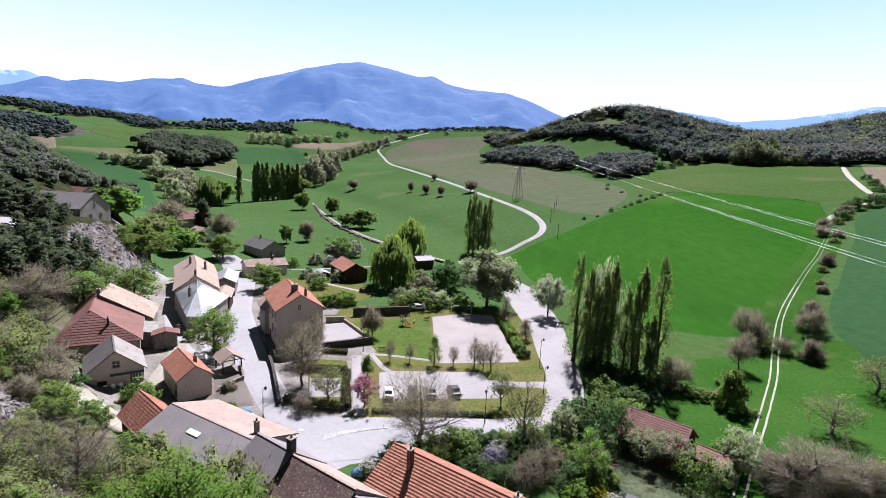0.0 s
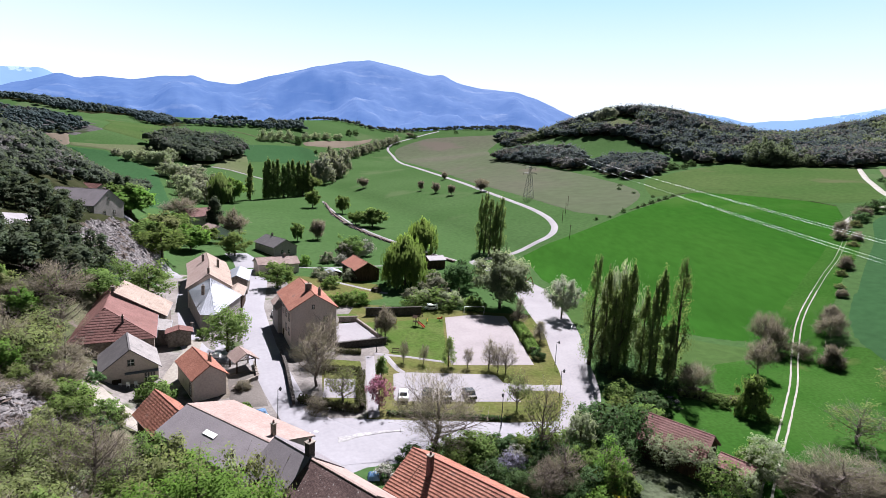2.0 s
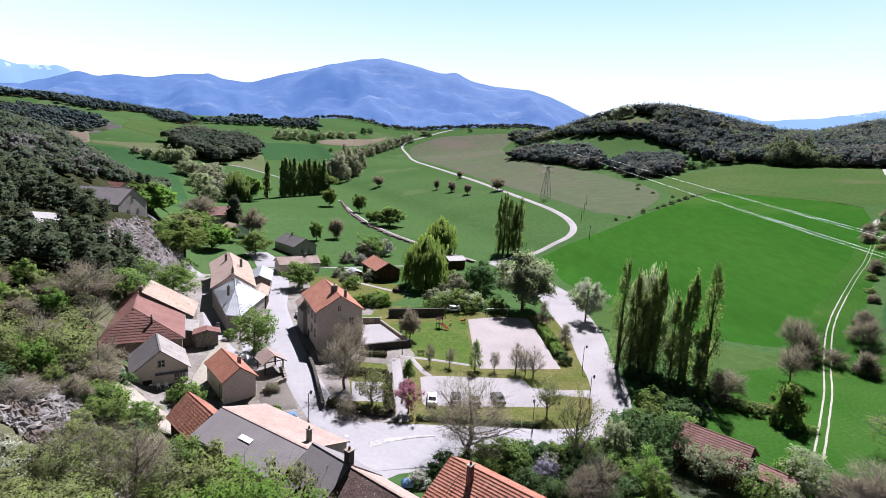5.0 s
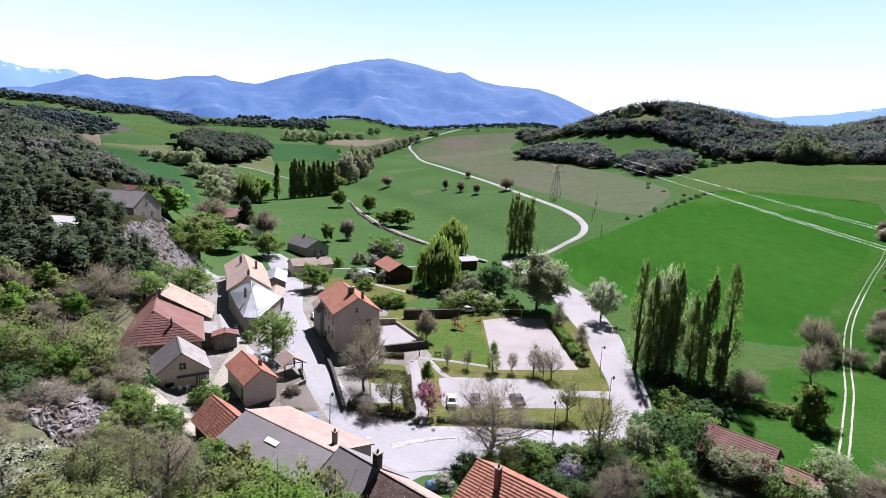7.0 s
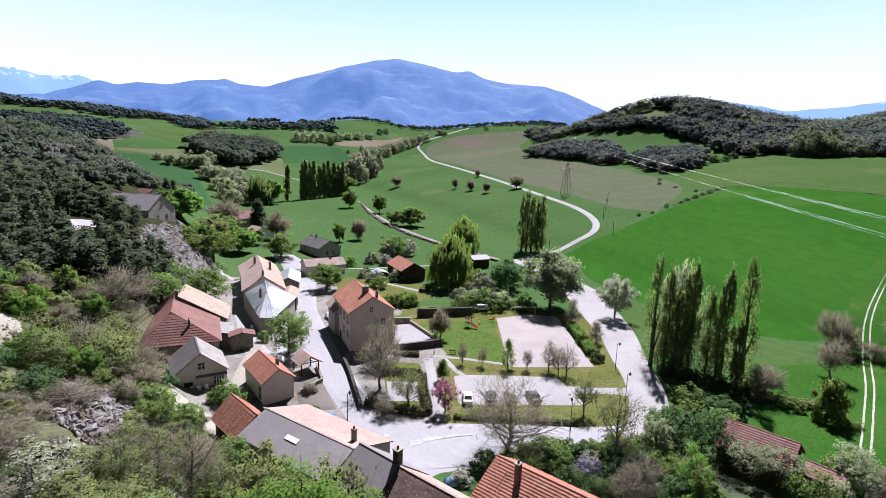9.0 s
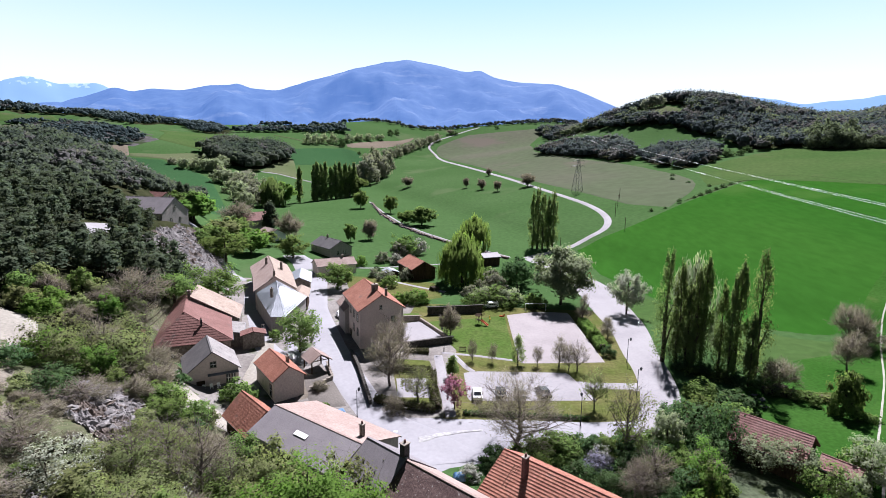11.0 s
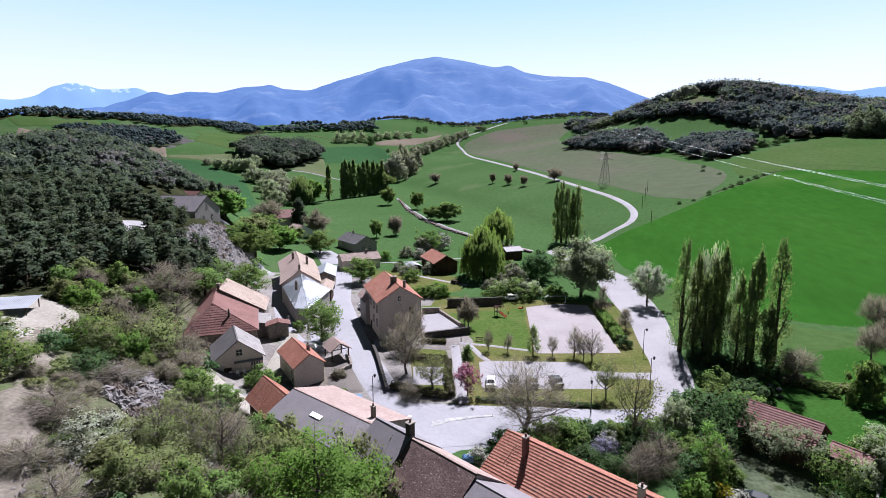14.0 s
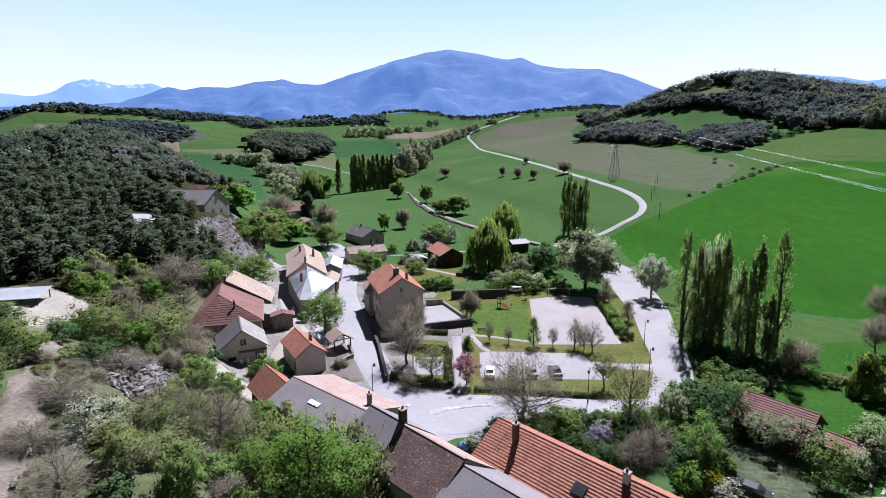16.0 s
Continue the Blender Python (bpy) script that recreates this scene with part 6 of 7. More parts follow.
pines()
plant("bush", "olive", [(-97.7, 99.2, 5.5, 6), (-88.4, 102.0, 5, 6), (-87.1, 94.5, 5, 6.5), (-80.5, 102, 4.5, 5.5), (-93, 89, 4.5, 6)], "bush", "olive green tree-like bush beside the farmhouse", "bush", 4200, 0.13, group="bushes on the slope")
plant("bush", "bright", [(-91.1, 93.6, 5, 6), (-82.8, 97.5, 5.5, 6), (-88, 87, 5, 6.5)], "bush", "yellow-green bush in new leaf beside the farmhouse", "bush", 4200, 0.13, group="bushes on the slope")
plant("bush", "leaf", [(-92.8, 103.1, 5.5, 6), (-85.4, 108.9, 5, 6), (-97, 93, 5, 6)], "bush", "leafy green bush beside the farmhouse", "bush", 4200, 0.13, group="bushes on the slope")
plant("bush", "bud", [(-94.5, 97, 4.5, 6), (-86, 99, 4.5, 5.5), (-83, 90, 4, 6)], "bare_bush", "brown leafless bush beside the farmhouse", "bush", 1800, 0.11, True, group="bushes on the slope")


def slope_bushes():
    rs = np.random.default_rng(23)
    kinds = [("olive", "olive green bush on the slope", False, 3000), ("leaf", "leafy bush on the slope above the village", False, 3000), ("bud", "brown leafless bush on the slope", True, 900), ("bright", "yellow-green bush in new leaf on the slope", False, 2800), ("dark", "dark evergreen bush on the slope", False, 2800)]
    path = along([(-84, 75), (-74, 63.6), (-65.5, 56), (-59, 48), (-54, 41.6), (-50.3, 37.3), (-47, 34), (-44, 24)], 40)
    made = []
    while len(made) < 50:
        x, y = rs.uniform(-80, -17), rs.uniform(28, 84)
        if toe(y) - x < 4 or np.hypot(path[:, 0] - x, path[:, 1] - y).min() < 3.6 or bump(x, y, -86, 74, 9, 9) > 0.3 or bump(x, y, -57, 59, 5.5, 6.5) > 0.4 or any(math.hypot(x - a, y - b) < 3.0 for a, b in made):
            continue
        if y > 66 and x > -56 or (x > -36 and y > 58):
            continue
        made.append((x, y))
        mat, label, bare, n = kinds[rs.choice(5, p=[0.46, 0.18, 0.22, 0.04, 0.10])]
        h = rs.uniform(1.2, 2.8)
        plant("bush", mat, [(round(x, 1), round(y, 1), h, h * rs.uniform(1.3, 1.9))], "bare_bush" if bare else "bush", label, "bush", n, 0.11, bare, "bushes on the slope")


slope_bushes()
plant("bush", "bud", [(13.5, 66.5, 4.4, 5), (22.5, 70, 4.6, 5.5)], "bare_bush", "brown leafless bush in a village garden", "bush", 1200, 0.11, True)
plant("bush", "dark", [(-5.5, 70.2, 3.0, 4.6), (6.8, 74.6, 3.2, 5), (13.2, 70.5, 3.4, 4.6), (24.5, 74.5, 5, 6), (22, 80, 4.6, 6), (39, 80, 3.5, 5)], "bush", "dense dark green bush among the gardens", "bush", 3000, 0.14)
plant("round", "pale", [(31.0, 72.5, 5.6, 6), (34.6, 71.4, 6.2, 6), (43.4, 70.4, 5.6, 6), (19.5, 76.5, 6.5, 5), (47, 75.5, 5.0, 6)], "fruit_tree", "small pale green fruit tree near the barn", leaves=2600, size=0.13)
plant("round", "bright", [(21.6, 67.4, 7.4, 4.8)], "young_tree", "slim light green tree in a garden", leaves=2600, size=0.12)
plant("bush", "olive", [(-19.8, 50.6, 13.2, 9), (-22.6, 47.7, 13.6, 9), (-18.6, 47, 11, 8), (-30, 52.5, 7.6, 8), (-15.6, 46.8, 6.4, 8)], "bush", "tall olive green bush behind the roofs", "bush", 7500, 0.14, group="bushes on the slope")
plant("bush", "leaf", [(6, 153.5, 5.2, 8), (-8, 186, 5, 8), (-22, 192, 5, 8)], "bush", "leafy green bush behind the playground", "bush", 3000, 0.15)


# ---- far woods, each one mass of foliage ----
def lump_shape(seed):
    """A small uneven ball of foliage: points and triangles."""
    bm = bmesh.new()
    bmesh.ops.create_icosphere(bm, subdivisions=1, radius=1.0)
    for v in bm.verts:
        q = v.co.normalized()
        v.co = q * (0.86 + 0.42 * noise.noise(q * 1.9 + Vector((seed * 5.3, 1, 0))))
    bm.verts.index_update()
    bm.normal_update()
    out = np.array([v.co[:] for v in bm.verts]), np.array([[v.index for v in f.verts] for f in bm.faces if f.normal.z > -0.45])
    bm.free()
    return out


LUMPS = [lump_shape(k) for k in range(8)]


def wood(label, poly, step, tall, light=0.25, fringe=26, seed=1, size=0.5, extra=None, bare=0.0, base="wood_mix", lumpy=3):
    """A wood over a stretch of the plan: every crown a heap of uneven foliage lumps with a fringe of leaves; light and bare: the shares of pale and of leafless trees."""
    rs = np.random.default_rng(seed)
    xs, ys = [p[0] for p in poly], [p[1] for p in poly]
    lumps, quads, kinds_l, kinds_q, softs = [], [], [], [], []
    y = min(ys)
    while y < max(ys):
        x = min(xs)
        while x < max(xs):
            px, py = x + rs.normal() * step * 0.35, y + rs.normal() * step * 0.35
            x += step
            if not inside(px, py, poly) or (extra and not extra(px, py)):
                continue
            h = tall * rs.uniform(0.6, 1.3)
            w = h * rs.uniform(0.42, 0.60)
            z0 = height(px, py)
            tone = noise.noise((px * 0.016, py * 0.016, seed)) * 0.55 + 0.5 + rs.normal() * 0.16
            kind = 1 if tone < light else 2 if tone > 1 - bare else 0
            n = lumpy
            u = rs.normal(size=(n, 3))
            u /= np.linalg.norm(u, axis=1)[:, None]
            c = u * [w * 0.95, w * 0.95, h * 0.10] + [px, py, z0 + h * 0.44]
            c[0] = (px, py, z0 + h * 0.56)
            for k in range(n):
                lumps.append((k + int(px * 7) & 7, c[k], w * rs.uniform(0.55, 0.85), h * rs.uniform(0.26, 0.40), rs.uniform(0, 6.28)))
                kinds_l.append(kind)
            v = rs.normal(size=(fringe, 3))
            v /= np.linalg.norm(v, axis=1)[:, None]
            v[:, 2] = np.where(v[:, 2] < -0.3, -v[:, 2], v[:, 2])
            at = c[rs.integers(0, n, fringe)] + v * [w * 0.8, w * 0.8, h * 0.42] * rs.uniform(0.8, 1.2, (fringe, 1))
            quads.append(leaf_quads(at, size * h / 9, rs, v))
            softs.append(v + [0, 0, 0.3])
            kinds_q.append(np.full(fringe, kind))
        y += step
    mats = [M["wood_light"], M["wood_bare"]]
    e = empty("woodland", pose(0, 0, 0), label, "wood", kind="stuff")
    verts, faces, count = [], [], 0
    for which, c, rw, rh, turn in lumps:
        p, t = LUMPS[which]
        cs, sn = math.cos(turn), math.sin(turn)
        verts.append(np.stack([p[:, 0] * cs - p[:, 1] * sn, p[:, 0] * sn + p[:, 1] * cs, p[:, 2]], 1) * [rw, rw, rh] + c)
        faces.append(t + count)
        count += len(p)
    verts, faces = np.concatenate(verts), np.concatenate(faces)
    me = bpy.data.meshes.new("crowns")
    me.vertices.add(len(verts))
    me.vertices.foreach_set("co", verts.astype(np.float32).ravel())
    me.loops.add(3 * len(faces))
    me.loops.foreach_set("vertex_index", faces.astype(np.int32).ravel())
    me.polygons.add(len(faces))
    me.polygons.foreach_set("loop_start", np.arange(0, 3 * len(faces), 3, dtype=np.int32))
    for m in [M[base]] + mats:
        me.materials.append(m)
    me.polygons.foreach_set("material_index", np.repeat(np.array(kinds_l, dtype=np.int32), [len(LUMPS[k[0]][1]) for k in lumps]))
    me.update(calc_edges=True)
    tagged(part("crowns", me, None, e), kind="stuff")
    q = quads_mesh("leaves", np.concatenate(quads), M[base], np.concatenate(kinds_q), mats, np.concatenate(softs), 0.2)
    tagged(part("leaves", q, None, e), kind="stuff")


wood("dark round copse in the valley meadows", VALLEY_COPSE, 6.4, 15, 0.10, 40, 6, 0.5, bare=0.16, base="wood_near")
wood("pine-covered hill beside the village", PINE_HILL, 4.0, 5.8, 0.10, 38, 12, 0.85, extra=lambda x, y: math.hypot(x + 148, y - 215) > 10 and math.hypot(x + 135, y - 190) > 17, bare=0.12, base="wood_near")
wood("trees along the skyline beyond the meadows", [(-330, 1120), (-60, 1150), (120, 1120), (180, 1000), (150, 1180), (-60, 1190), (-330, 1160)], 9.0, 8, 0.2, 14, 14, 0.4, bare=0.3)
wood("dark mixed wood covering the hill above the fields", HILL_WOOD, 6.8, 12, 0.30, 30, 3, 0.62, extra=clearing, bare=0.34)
wood("small dark copse at the edge of the brown field", FIELD_COPSE, 5.4, 10.5, 0.06, 36, 4, 0.58, bare=0.25)
wood("scrubby copse below the hill wood", SCRUB_COPSE, 5.0, 8.5, 0.08, 36, 5, 0.6, bare=0.22)
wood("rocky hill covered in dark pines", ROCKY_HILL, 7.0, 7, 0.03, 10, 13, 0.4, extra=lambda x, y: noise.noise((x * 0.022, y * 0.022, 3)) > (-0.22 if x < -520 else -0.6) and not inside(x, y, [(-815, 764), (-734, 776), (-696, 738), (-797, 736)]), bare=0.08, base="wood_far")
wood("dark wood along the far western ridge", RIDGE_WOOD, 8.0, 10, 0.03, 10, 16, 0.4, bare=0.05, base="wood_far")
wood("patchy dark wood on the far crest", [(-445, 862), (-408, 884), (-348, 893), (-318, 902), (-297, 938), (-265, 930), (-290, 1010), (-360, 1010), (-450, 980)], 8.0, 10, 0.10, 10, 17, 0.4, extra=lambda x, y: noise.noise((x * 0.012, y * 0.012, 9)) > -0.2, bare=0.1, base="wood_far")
plant("bush", "pale", [(-339.5, 555.0, 15.3, 17.8), (-328.8, 556.8, 14.1, 16.0), (-317.0, 552.6, 17.9, 21.1), (-308.9, 555.9, 19.9, 22.9), (-308.3, 574.8, 17.2, 17.9), (-270.8, 500.8, 17.6, 23.8), (-256.9, 494.6, 18.6, 25.0), (-204.3, 402.5, 18.7, 19.1), (-189.4, 377.8, 16.4, 16.8), (-225.5, 432.0, 16.5, 17.8)], "deciduous_tree", "pale silvery tree along the valley brook", leaves=2600, size=0.2, group="trees along the brook")
plant("bush", "grey_leaf", [(-236.6, 469.6, 17.7, 23.7), (-192.5, 398.5, 18.1, 18.9), (-194.6, 418.6, 22.0, 18.3), (-360.8, 563.9, 9.6, 10.8), (-255.9, 519.5, 14.0, 22.6), (-285, 530, 14.6, 18.2), (-215, 440, 15.7, 18.2)], "deciduous_tree", "grey-green budding tree along the valley brook", leaves=2600, size=0.2, group="trees along the brook")
plant("willow", "leaf", [(-176.2, 397.2, 21, 22)], "willow_tree", "broad yellow-green tree at the brook's end", leaves=3600, size=0.2)
plant("bush", "grey_leaf", [(-160.7, 633.8, 38, 35.6), (-153.4, 675.3, 39, 31.6), (-174.6, 635.4, 25, 31.5), (-157.6, 745.1, 33, 25), (-180.2, 757.1, 33, 30), (-168, 690, 34, 30)], "deciduous_tree", "tall grey-green tree in a grove behind the poplars", leaves=3400, size=0.28, group="grove behind the poplars")
plant("bush", "grey_leaf", [(-170.8, 848.7, 20.2, 18), (-166.6, 882.8, 21.0, 19), (-161.1, 914.8, 19.9, 20), (-154.4, 943.7, 19.5, 20), (-146.6, 970.2, 20.0, 21), (-137.9, 994.7, 19.5, 21), (-128.3, 1017.6, 18.8, 22), (-118.1, 1039.0, 17.1, 22), (-164, 868, 20, 18), (-158, 930, 19, 19)], "deciduous_tree", "grey-green tree in a far hedgerow", leaves=1300, size=0.32, group="far hedgerow trees")
plant("bush", "pale", [(-291.6, 806.9, 19.1, 18), (-285.0, 822.2, 20.3, 20), (-277.6, 841.7, 19.0, 20), (-269.1, 859.6, 19.4, 19), (-249.6, 886.8, 15.5, 20), (-238.4, 907.7, 13.1, 22), (-226.4, 928.7, 13.4, 22), (-213.9, 959.8, 11.8, 21)], "deciduous_tree", "pale tree in a row between far fields", leaves=1300, size=0.32, group="far hedgerow trees")
plant("bush", "dark", [(-255.1, 861.1, 16, 13), (-250.6, 852.1, 13, 10), (-215.9, 819.4, 6.8, 7.4), (-205.6, 1017.8, 14, 14), (-196.9, 1039.6, 12, 13), (-112.6, 1154.5, 12, 12.6), (-82.7, 1156.7, 13, 15), (-91.6, 1081.9, 11, 9), (-84.6, 1079.7, 11, 9), (-3.9, 1102.7, 9, 9.6)], "deciduous_tree", "dark round tree far off between the fields", leaves=1200, size=0.32)
plant("bush", "dark", [(191.7, 484.7, 8.1, 12.5), (201.3, 483.7, 6.0, 6.8), (136.5, 446.0, 8.4, 7.1), (213, 497, 7, 9)], "deciduous_tree", "small dark tree at the wood's edge", leaves=1500, size=0.24)
plant("round", "silver", [(184, 728, 15, 13), (193, 727, 17, 14), (202, 724, 14, 12)], "deciduous_tree", "silvery white tree on top of the wooded hill", leaves=3200, size=0.3, group="silvery trees on the hill")
plant("bush", "wood_light", [(270.5, 478.7, 25, 23.9), (276.5, 471.9, 19.0, 21.4), (286.5, 468.1, 17.4, 14.3), (261.9, 486.2, 18.5, 18.0), (279.7, 510.3, 27, 21.5), (298.2, 463.6, 15.3, 18.0), (300.9, 505.7, 25, 19.2)], "deciduous_tree", "light green tree at the edge of the dark wood", leaves=2600, size=0.3, group="light trees at the wood's edge")
plant("round", "leaf", [(-132.0, 211.4, 11.5, 14.5), (-135.8, 210.4, 8.5, 11), (-123.2, 235.3, 6.6, 10), (-108.6, 187.7, 10.3, 9.4)], "deciduous_tree", "leafy green tree below the hill house", leaves=3600, size=0.16)
plant("round", "bright", [(-145.5, 241.4, 11, 12.8)], "deciduous_tree", "bright yellow-green tree near the hill house", leaves=3600, size=0.16)
plant("round", "olive", [(-114.8, 203.2, 11, 15.5)], "deciduous_tree", "olive green tree below the rock face", leaves=3600, size=0.16)

plant("bush", "bud", [(79.3, 127.8, 9, 8), (96.5, 134.5, 6.8, 8), (102.5, 143, 4.5, 5), (88, 120.5, 5.5, 6), (116, 159, 2.6, 3.4), (135, 185, 4.5, 5), (163, 219, 4, 5)], "bare_bush", "brown budding bush along the farm track", "bush", 1500, 0.15, True, "bushes along the farm track")
plant("bush", "olive", [(107, 149, 1.6, 3), (121, 167, 1.8, 3.4), (129, 178, 2.4, 4), (142, 194, 2.4, 4), (156, 211, 2.6, 5), (178, 241, 3.5, 6)], "bush", "low olive scrub along the farm track", "bush", 1500, 0.2, group="bushes along the farm track")
plant("bush", "dark", [(186, 250, 6, 9), (205, 268, 7, 11), (216, 272, 8, 12), (228, 280, 6, 10), (252, 312, 5, 8), (266, 335, 5, 9), (282, 362, 5, 8)], "bush", "dark bush beside the climbing track", "bush", 1800, 0.26, group="bushes along the farm track")
plant("bush", "pale", [(39.5, 67.5, 4.6, 5)], "fruit_tree", "small pale green tree before the barn", "tree", 2600, 0.13)
plant("bush", "blossom", [(-38.7, 226.3, 8.7, 9), (-44, 205, 5, 6)], "fruit_tree", "fruit tree in white blossom at the meadow's edge", "tree", 1500, 0.16, True)
plant("bush", "grey_leaf", [(-44, 213, 9, 10), (-50, 207, 5, 7), (-43, 178.6, 4.4, 7), (-36, 181, 5, 6), (-48, 183, 3.4, 5), (-6.5, 171, 8, 10), (-13, 163, 4, 6)], "bush", "grey-green bush in the gardens behind the barn", "bush", 3000, 0.16)
plant("bush", "bright", [(-28.1, 151.3, 5, 8), (-33, 149, 4, 6), (-57, 199, 5, 5)], "bush", "yellow-green bush behind the terrace wall", "bush", 3000, 0.15)
plant("bush", "dark", [(-49, 190.6, 2.8, 3.4)], "bush", "dark clipped bush beside the garden path", "bush", 2400, 0.15)
plant("bush", "pale", [(-2, 156, 6.5, 10), (-8.5, 155, 6, 9)], "bush", "pale green thicket behind the goal", "bush", 3600, 0.16)
plant("bush", "leaf", [(-49.5, 65.5, 4.4, 6.3), (-47.6, 82.5, 3.6, 4.6), (-62, 71.5, 2.6, 4), (-57, 70.5, 3, 5)], "bush", "leafy green bush above the slate and pale roof", "bush", 4500, 0.11, group="bushes on the slope")
plant("bush", "olive", [(-64.9, 76.2, 8.2, 9.6), (-68.3, 70.8, 6.6, 8), (-45.5, 63, 2.3, 4.2), (-52, 69.5, 2.6, 4), (-61.8, 77.5, 3, 5.3), (-43, 60, 2, 4), (-47, 69, 2.4, 4)], "bush", "olive green bush with small leaves on the slope", "bush", 4500, 0.11, group="bushes on the slope")
plant("bush", "bud", [(-55.5, 66.8, 3.6, 4.6), (-58, 75, 5, 6), (-63, 82, 7, 8)], "bare_bush", "tall grey-brown leafless bush on the slope", "bush", 2200, 0.09, True, group="bushes on the slope")
plant("bush", "olive", [(-59.5, 53.5, 2.0, 3.6), (-63.5, 57, 2.4, 4), (-61.5, 51.5, 1.6, 3), (-66.5, 61, 2.2, 4), (-55.5, 51, 1.4, 3)], "bush", "low olive scrub beside the rocks", "bush", 3200, 0.10, group="bushes on the slope")
plant("bush", "bud", [(-57.5, 55, 1.8, 3.4), (-61, 55.5, 2.2, 3.6), (-64.5, 54, 2.0, 4)], "bare_bush", "low brown scrub beside the rocks", "bush", 1500, 0.09, True, group="bushes on the slope")
plant("bush", "dark", [(32.5, 109.5, 3.0, 4.5), (36, 107.5, 2.8, 4.5), (41.0, 103.2, 3.0, 4.6), (44.6, 102.4, 2.6, 4)], "bush", "dark undergrowth at the foot of the poplars", "bush", 2600, 0.14, group="undergrowth below the poplars")
plant("bush", "leaf", [(34.2, 107.6, 2.6, 4.2), (38.5, 104.8, 2.8, 4.6), (46.8, 104.2, 3.4, 4.4)], "bush", "leafy undergrowth at the foot of the poplars", "bush", 2600, 0.14, group="undergrowth below the poplars")
plant("bush", "lilac", [(8.5, 70.5, 3.5, 4.3)], "lilac_bush", "rounded bush covered in pale lilac blossom", "bush", 2600, 0.1)
plant("bush", "leaf", [(4.2, 72, 4.0, 5.4), (0.1, 67.7, 4.6, 5.1), (1.5, 72.5, 3.6, 5), (10.5, 75.5, 3.0, 4.6), (15, 77, 3.2, 5), (18.5, 78, 3, 4.6), (21, 70.5, 4.2, 5)], "bush", "leafy green bush between the street and the roofs", "bush", 3600, 0.12)
plant("bush", "dark", [(9, 75, 2.8, 4.4), (13, 75.8, 3.0, 4.6), (17.5, 73, 4.2, 5), (19, 65.5, 4.4, 5.5), (5.5, 67.5, 3.4, 5), (9.5, 66, 3.4, 5)], "bush", "dark green bush behind the ribbed roof", "bush", 3600, 0.12)
plant("bush", "bright", [(18.8, 61.8, 3.6, 4.4), (20.8, 64.6, 5.6, 4.6)], "bush", "yellow-green bush among the gardens", "bush", 3600, 0.12)
plant("bush", "dark", [(-79, 62, 4.9, 9), (-70.5, 53, 5, 7.5), (-62, 43.5, 4.0, 6)], "bush", "dark evergreen bush on the slope", "bush", 4500, 0.11, group="bushes on the slope")
plant("bush", "olive", [(-72, 56.5, 4.4, 6.5), (-86, 66.5, 3.4, 8), (-66, 47.5, 4, 7), (-57, 37, 3.4, 5)], "bush", "olive green bush with small leaves on the slope", "bush", 5000, 0.1, group="bushes on the slope")
# ---- hedges, rocks ----
def hedge(pts, tall, thick, label, mat="hedge", leaves=60, size=0.13):
    """A clipped hedge of small leaves on a twig core."""
    rs = np.random.default_rng(int(abs(pts[0][0]) * 10 + tall * 100))
    ln = sum(math.dist(a, b) for a, b in zip(pts, pts[1:]))
    p = along(pts, max(6, int(ln / 0.7)))
    e = empty("hedge", pose(0, 0, 0), label, "hedge")
    n = int(ln * leaves * (tall + thick))
    t = rs.uniform(0, len(p) - 1.001, n)
    k = t.astype(int)
    c = p[k] + (p[k + 1] - p[k]) * (t - k)[:, None]
    d = p[k + 1] - p[k]
    d /= np.linalg.norm(d, axis=1)[:, None]
    side = rs.uniform(-1, 1, n)
    up = rs.uniform(0.05, 1, n)
    edge = rs.random(n) < 0.6
    side = np.where(edge & (rs.random(n) < 0.6), np.sign(side) * rs.uniform(0.85, 1.05, n), side)
    up = np.where(edge & (np.abs(side) < 0.85), rs.uniform(0.88, 1.04, n), up)
    x, y = c[:, 0] - d[:, 1] * side * thick / 2, c[:, 1] + d[:, 0] * side * thick / 2
    z = np.array([height(a, b) for a, b in zip(x, y)]) + up * tall
    part("foliage", quads_mesh("foliage", leaf_quads(np.stack([x, y, z], 1), size, rs), M[mat]), None, e)
    bm = bmesh.new()
    for a, b in zip(p, p[1:]):
        tube(bm, lie(*a, tall * 0.5), lie(*b, tall * 0.5), thick * 0.3, thick * 0.3, 6, False)
    part("core", bm, M["bark"], e)


hedge([(-17.4, 97.8), (-16.9, 93), (-15.0, 84.4)], 1.5, 1.4, "clipped brown-green hedge beside the footpath")
hedge([(-26.0, 85.6), (-21, 84.6), (-15.4, 84.2)], 1.3, 1.5, "clipped hedge along the street edge of the garden")
hedge([(-25.3, 98.2), (-17.6, 99.2)], 1.3, 1.2, "low hedge closing the garden plot")
hedge([(-24.8, 108.5), (-19.5, 109.3)], 0.9, 1.6, "brown shrubs below the terrace wall")
hedge([(-10.8, 84.0), (0, 84.6), (10, 85.0)], 0.7, 0.8, "low dark hedge along the street below the lawn", "dark")
hedge([(17.2, 138), (18.2, 128), (18.6, 118)], 1.8, 2.4, "thick green hedge between court and street", "leaf", 40, 0.2)
hedge([(-24, 143.5), (-10, 148.5)], 1.2, 1.6, "dark shrubs behind the playground wall", "dark", 50, 0.2)
hedge([(-33.9, 82.0), (-31.2, 77.8), (-27.0, 74.5)], 1.1, 1.6, "shrubs on the bank of the street", "leaf", 50, 0.16)
hedge([(44, 100), (52, 97.5), (60, 98)], 1.2, 2.2, "wild shrubs at the field corner", "olive", 40, 0.2)
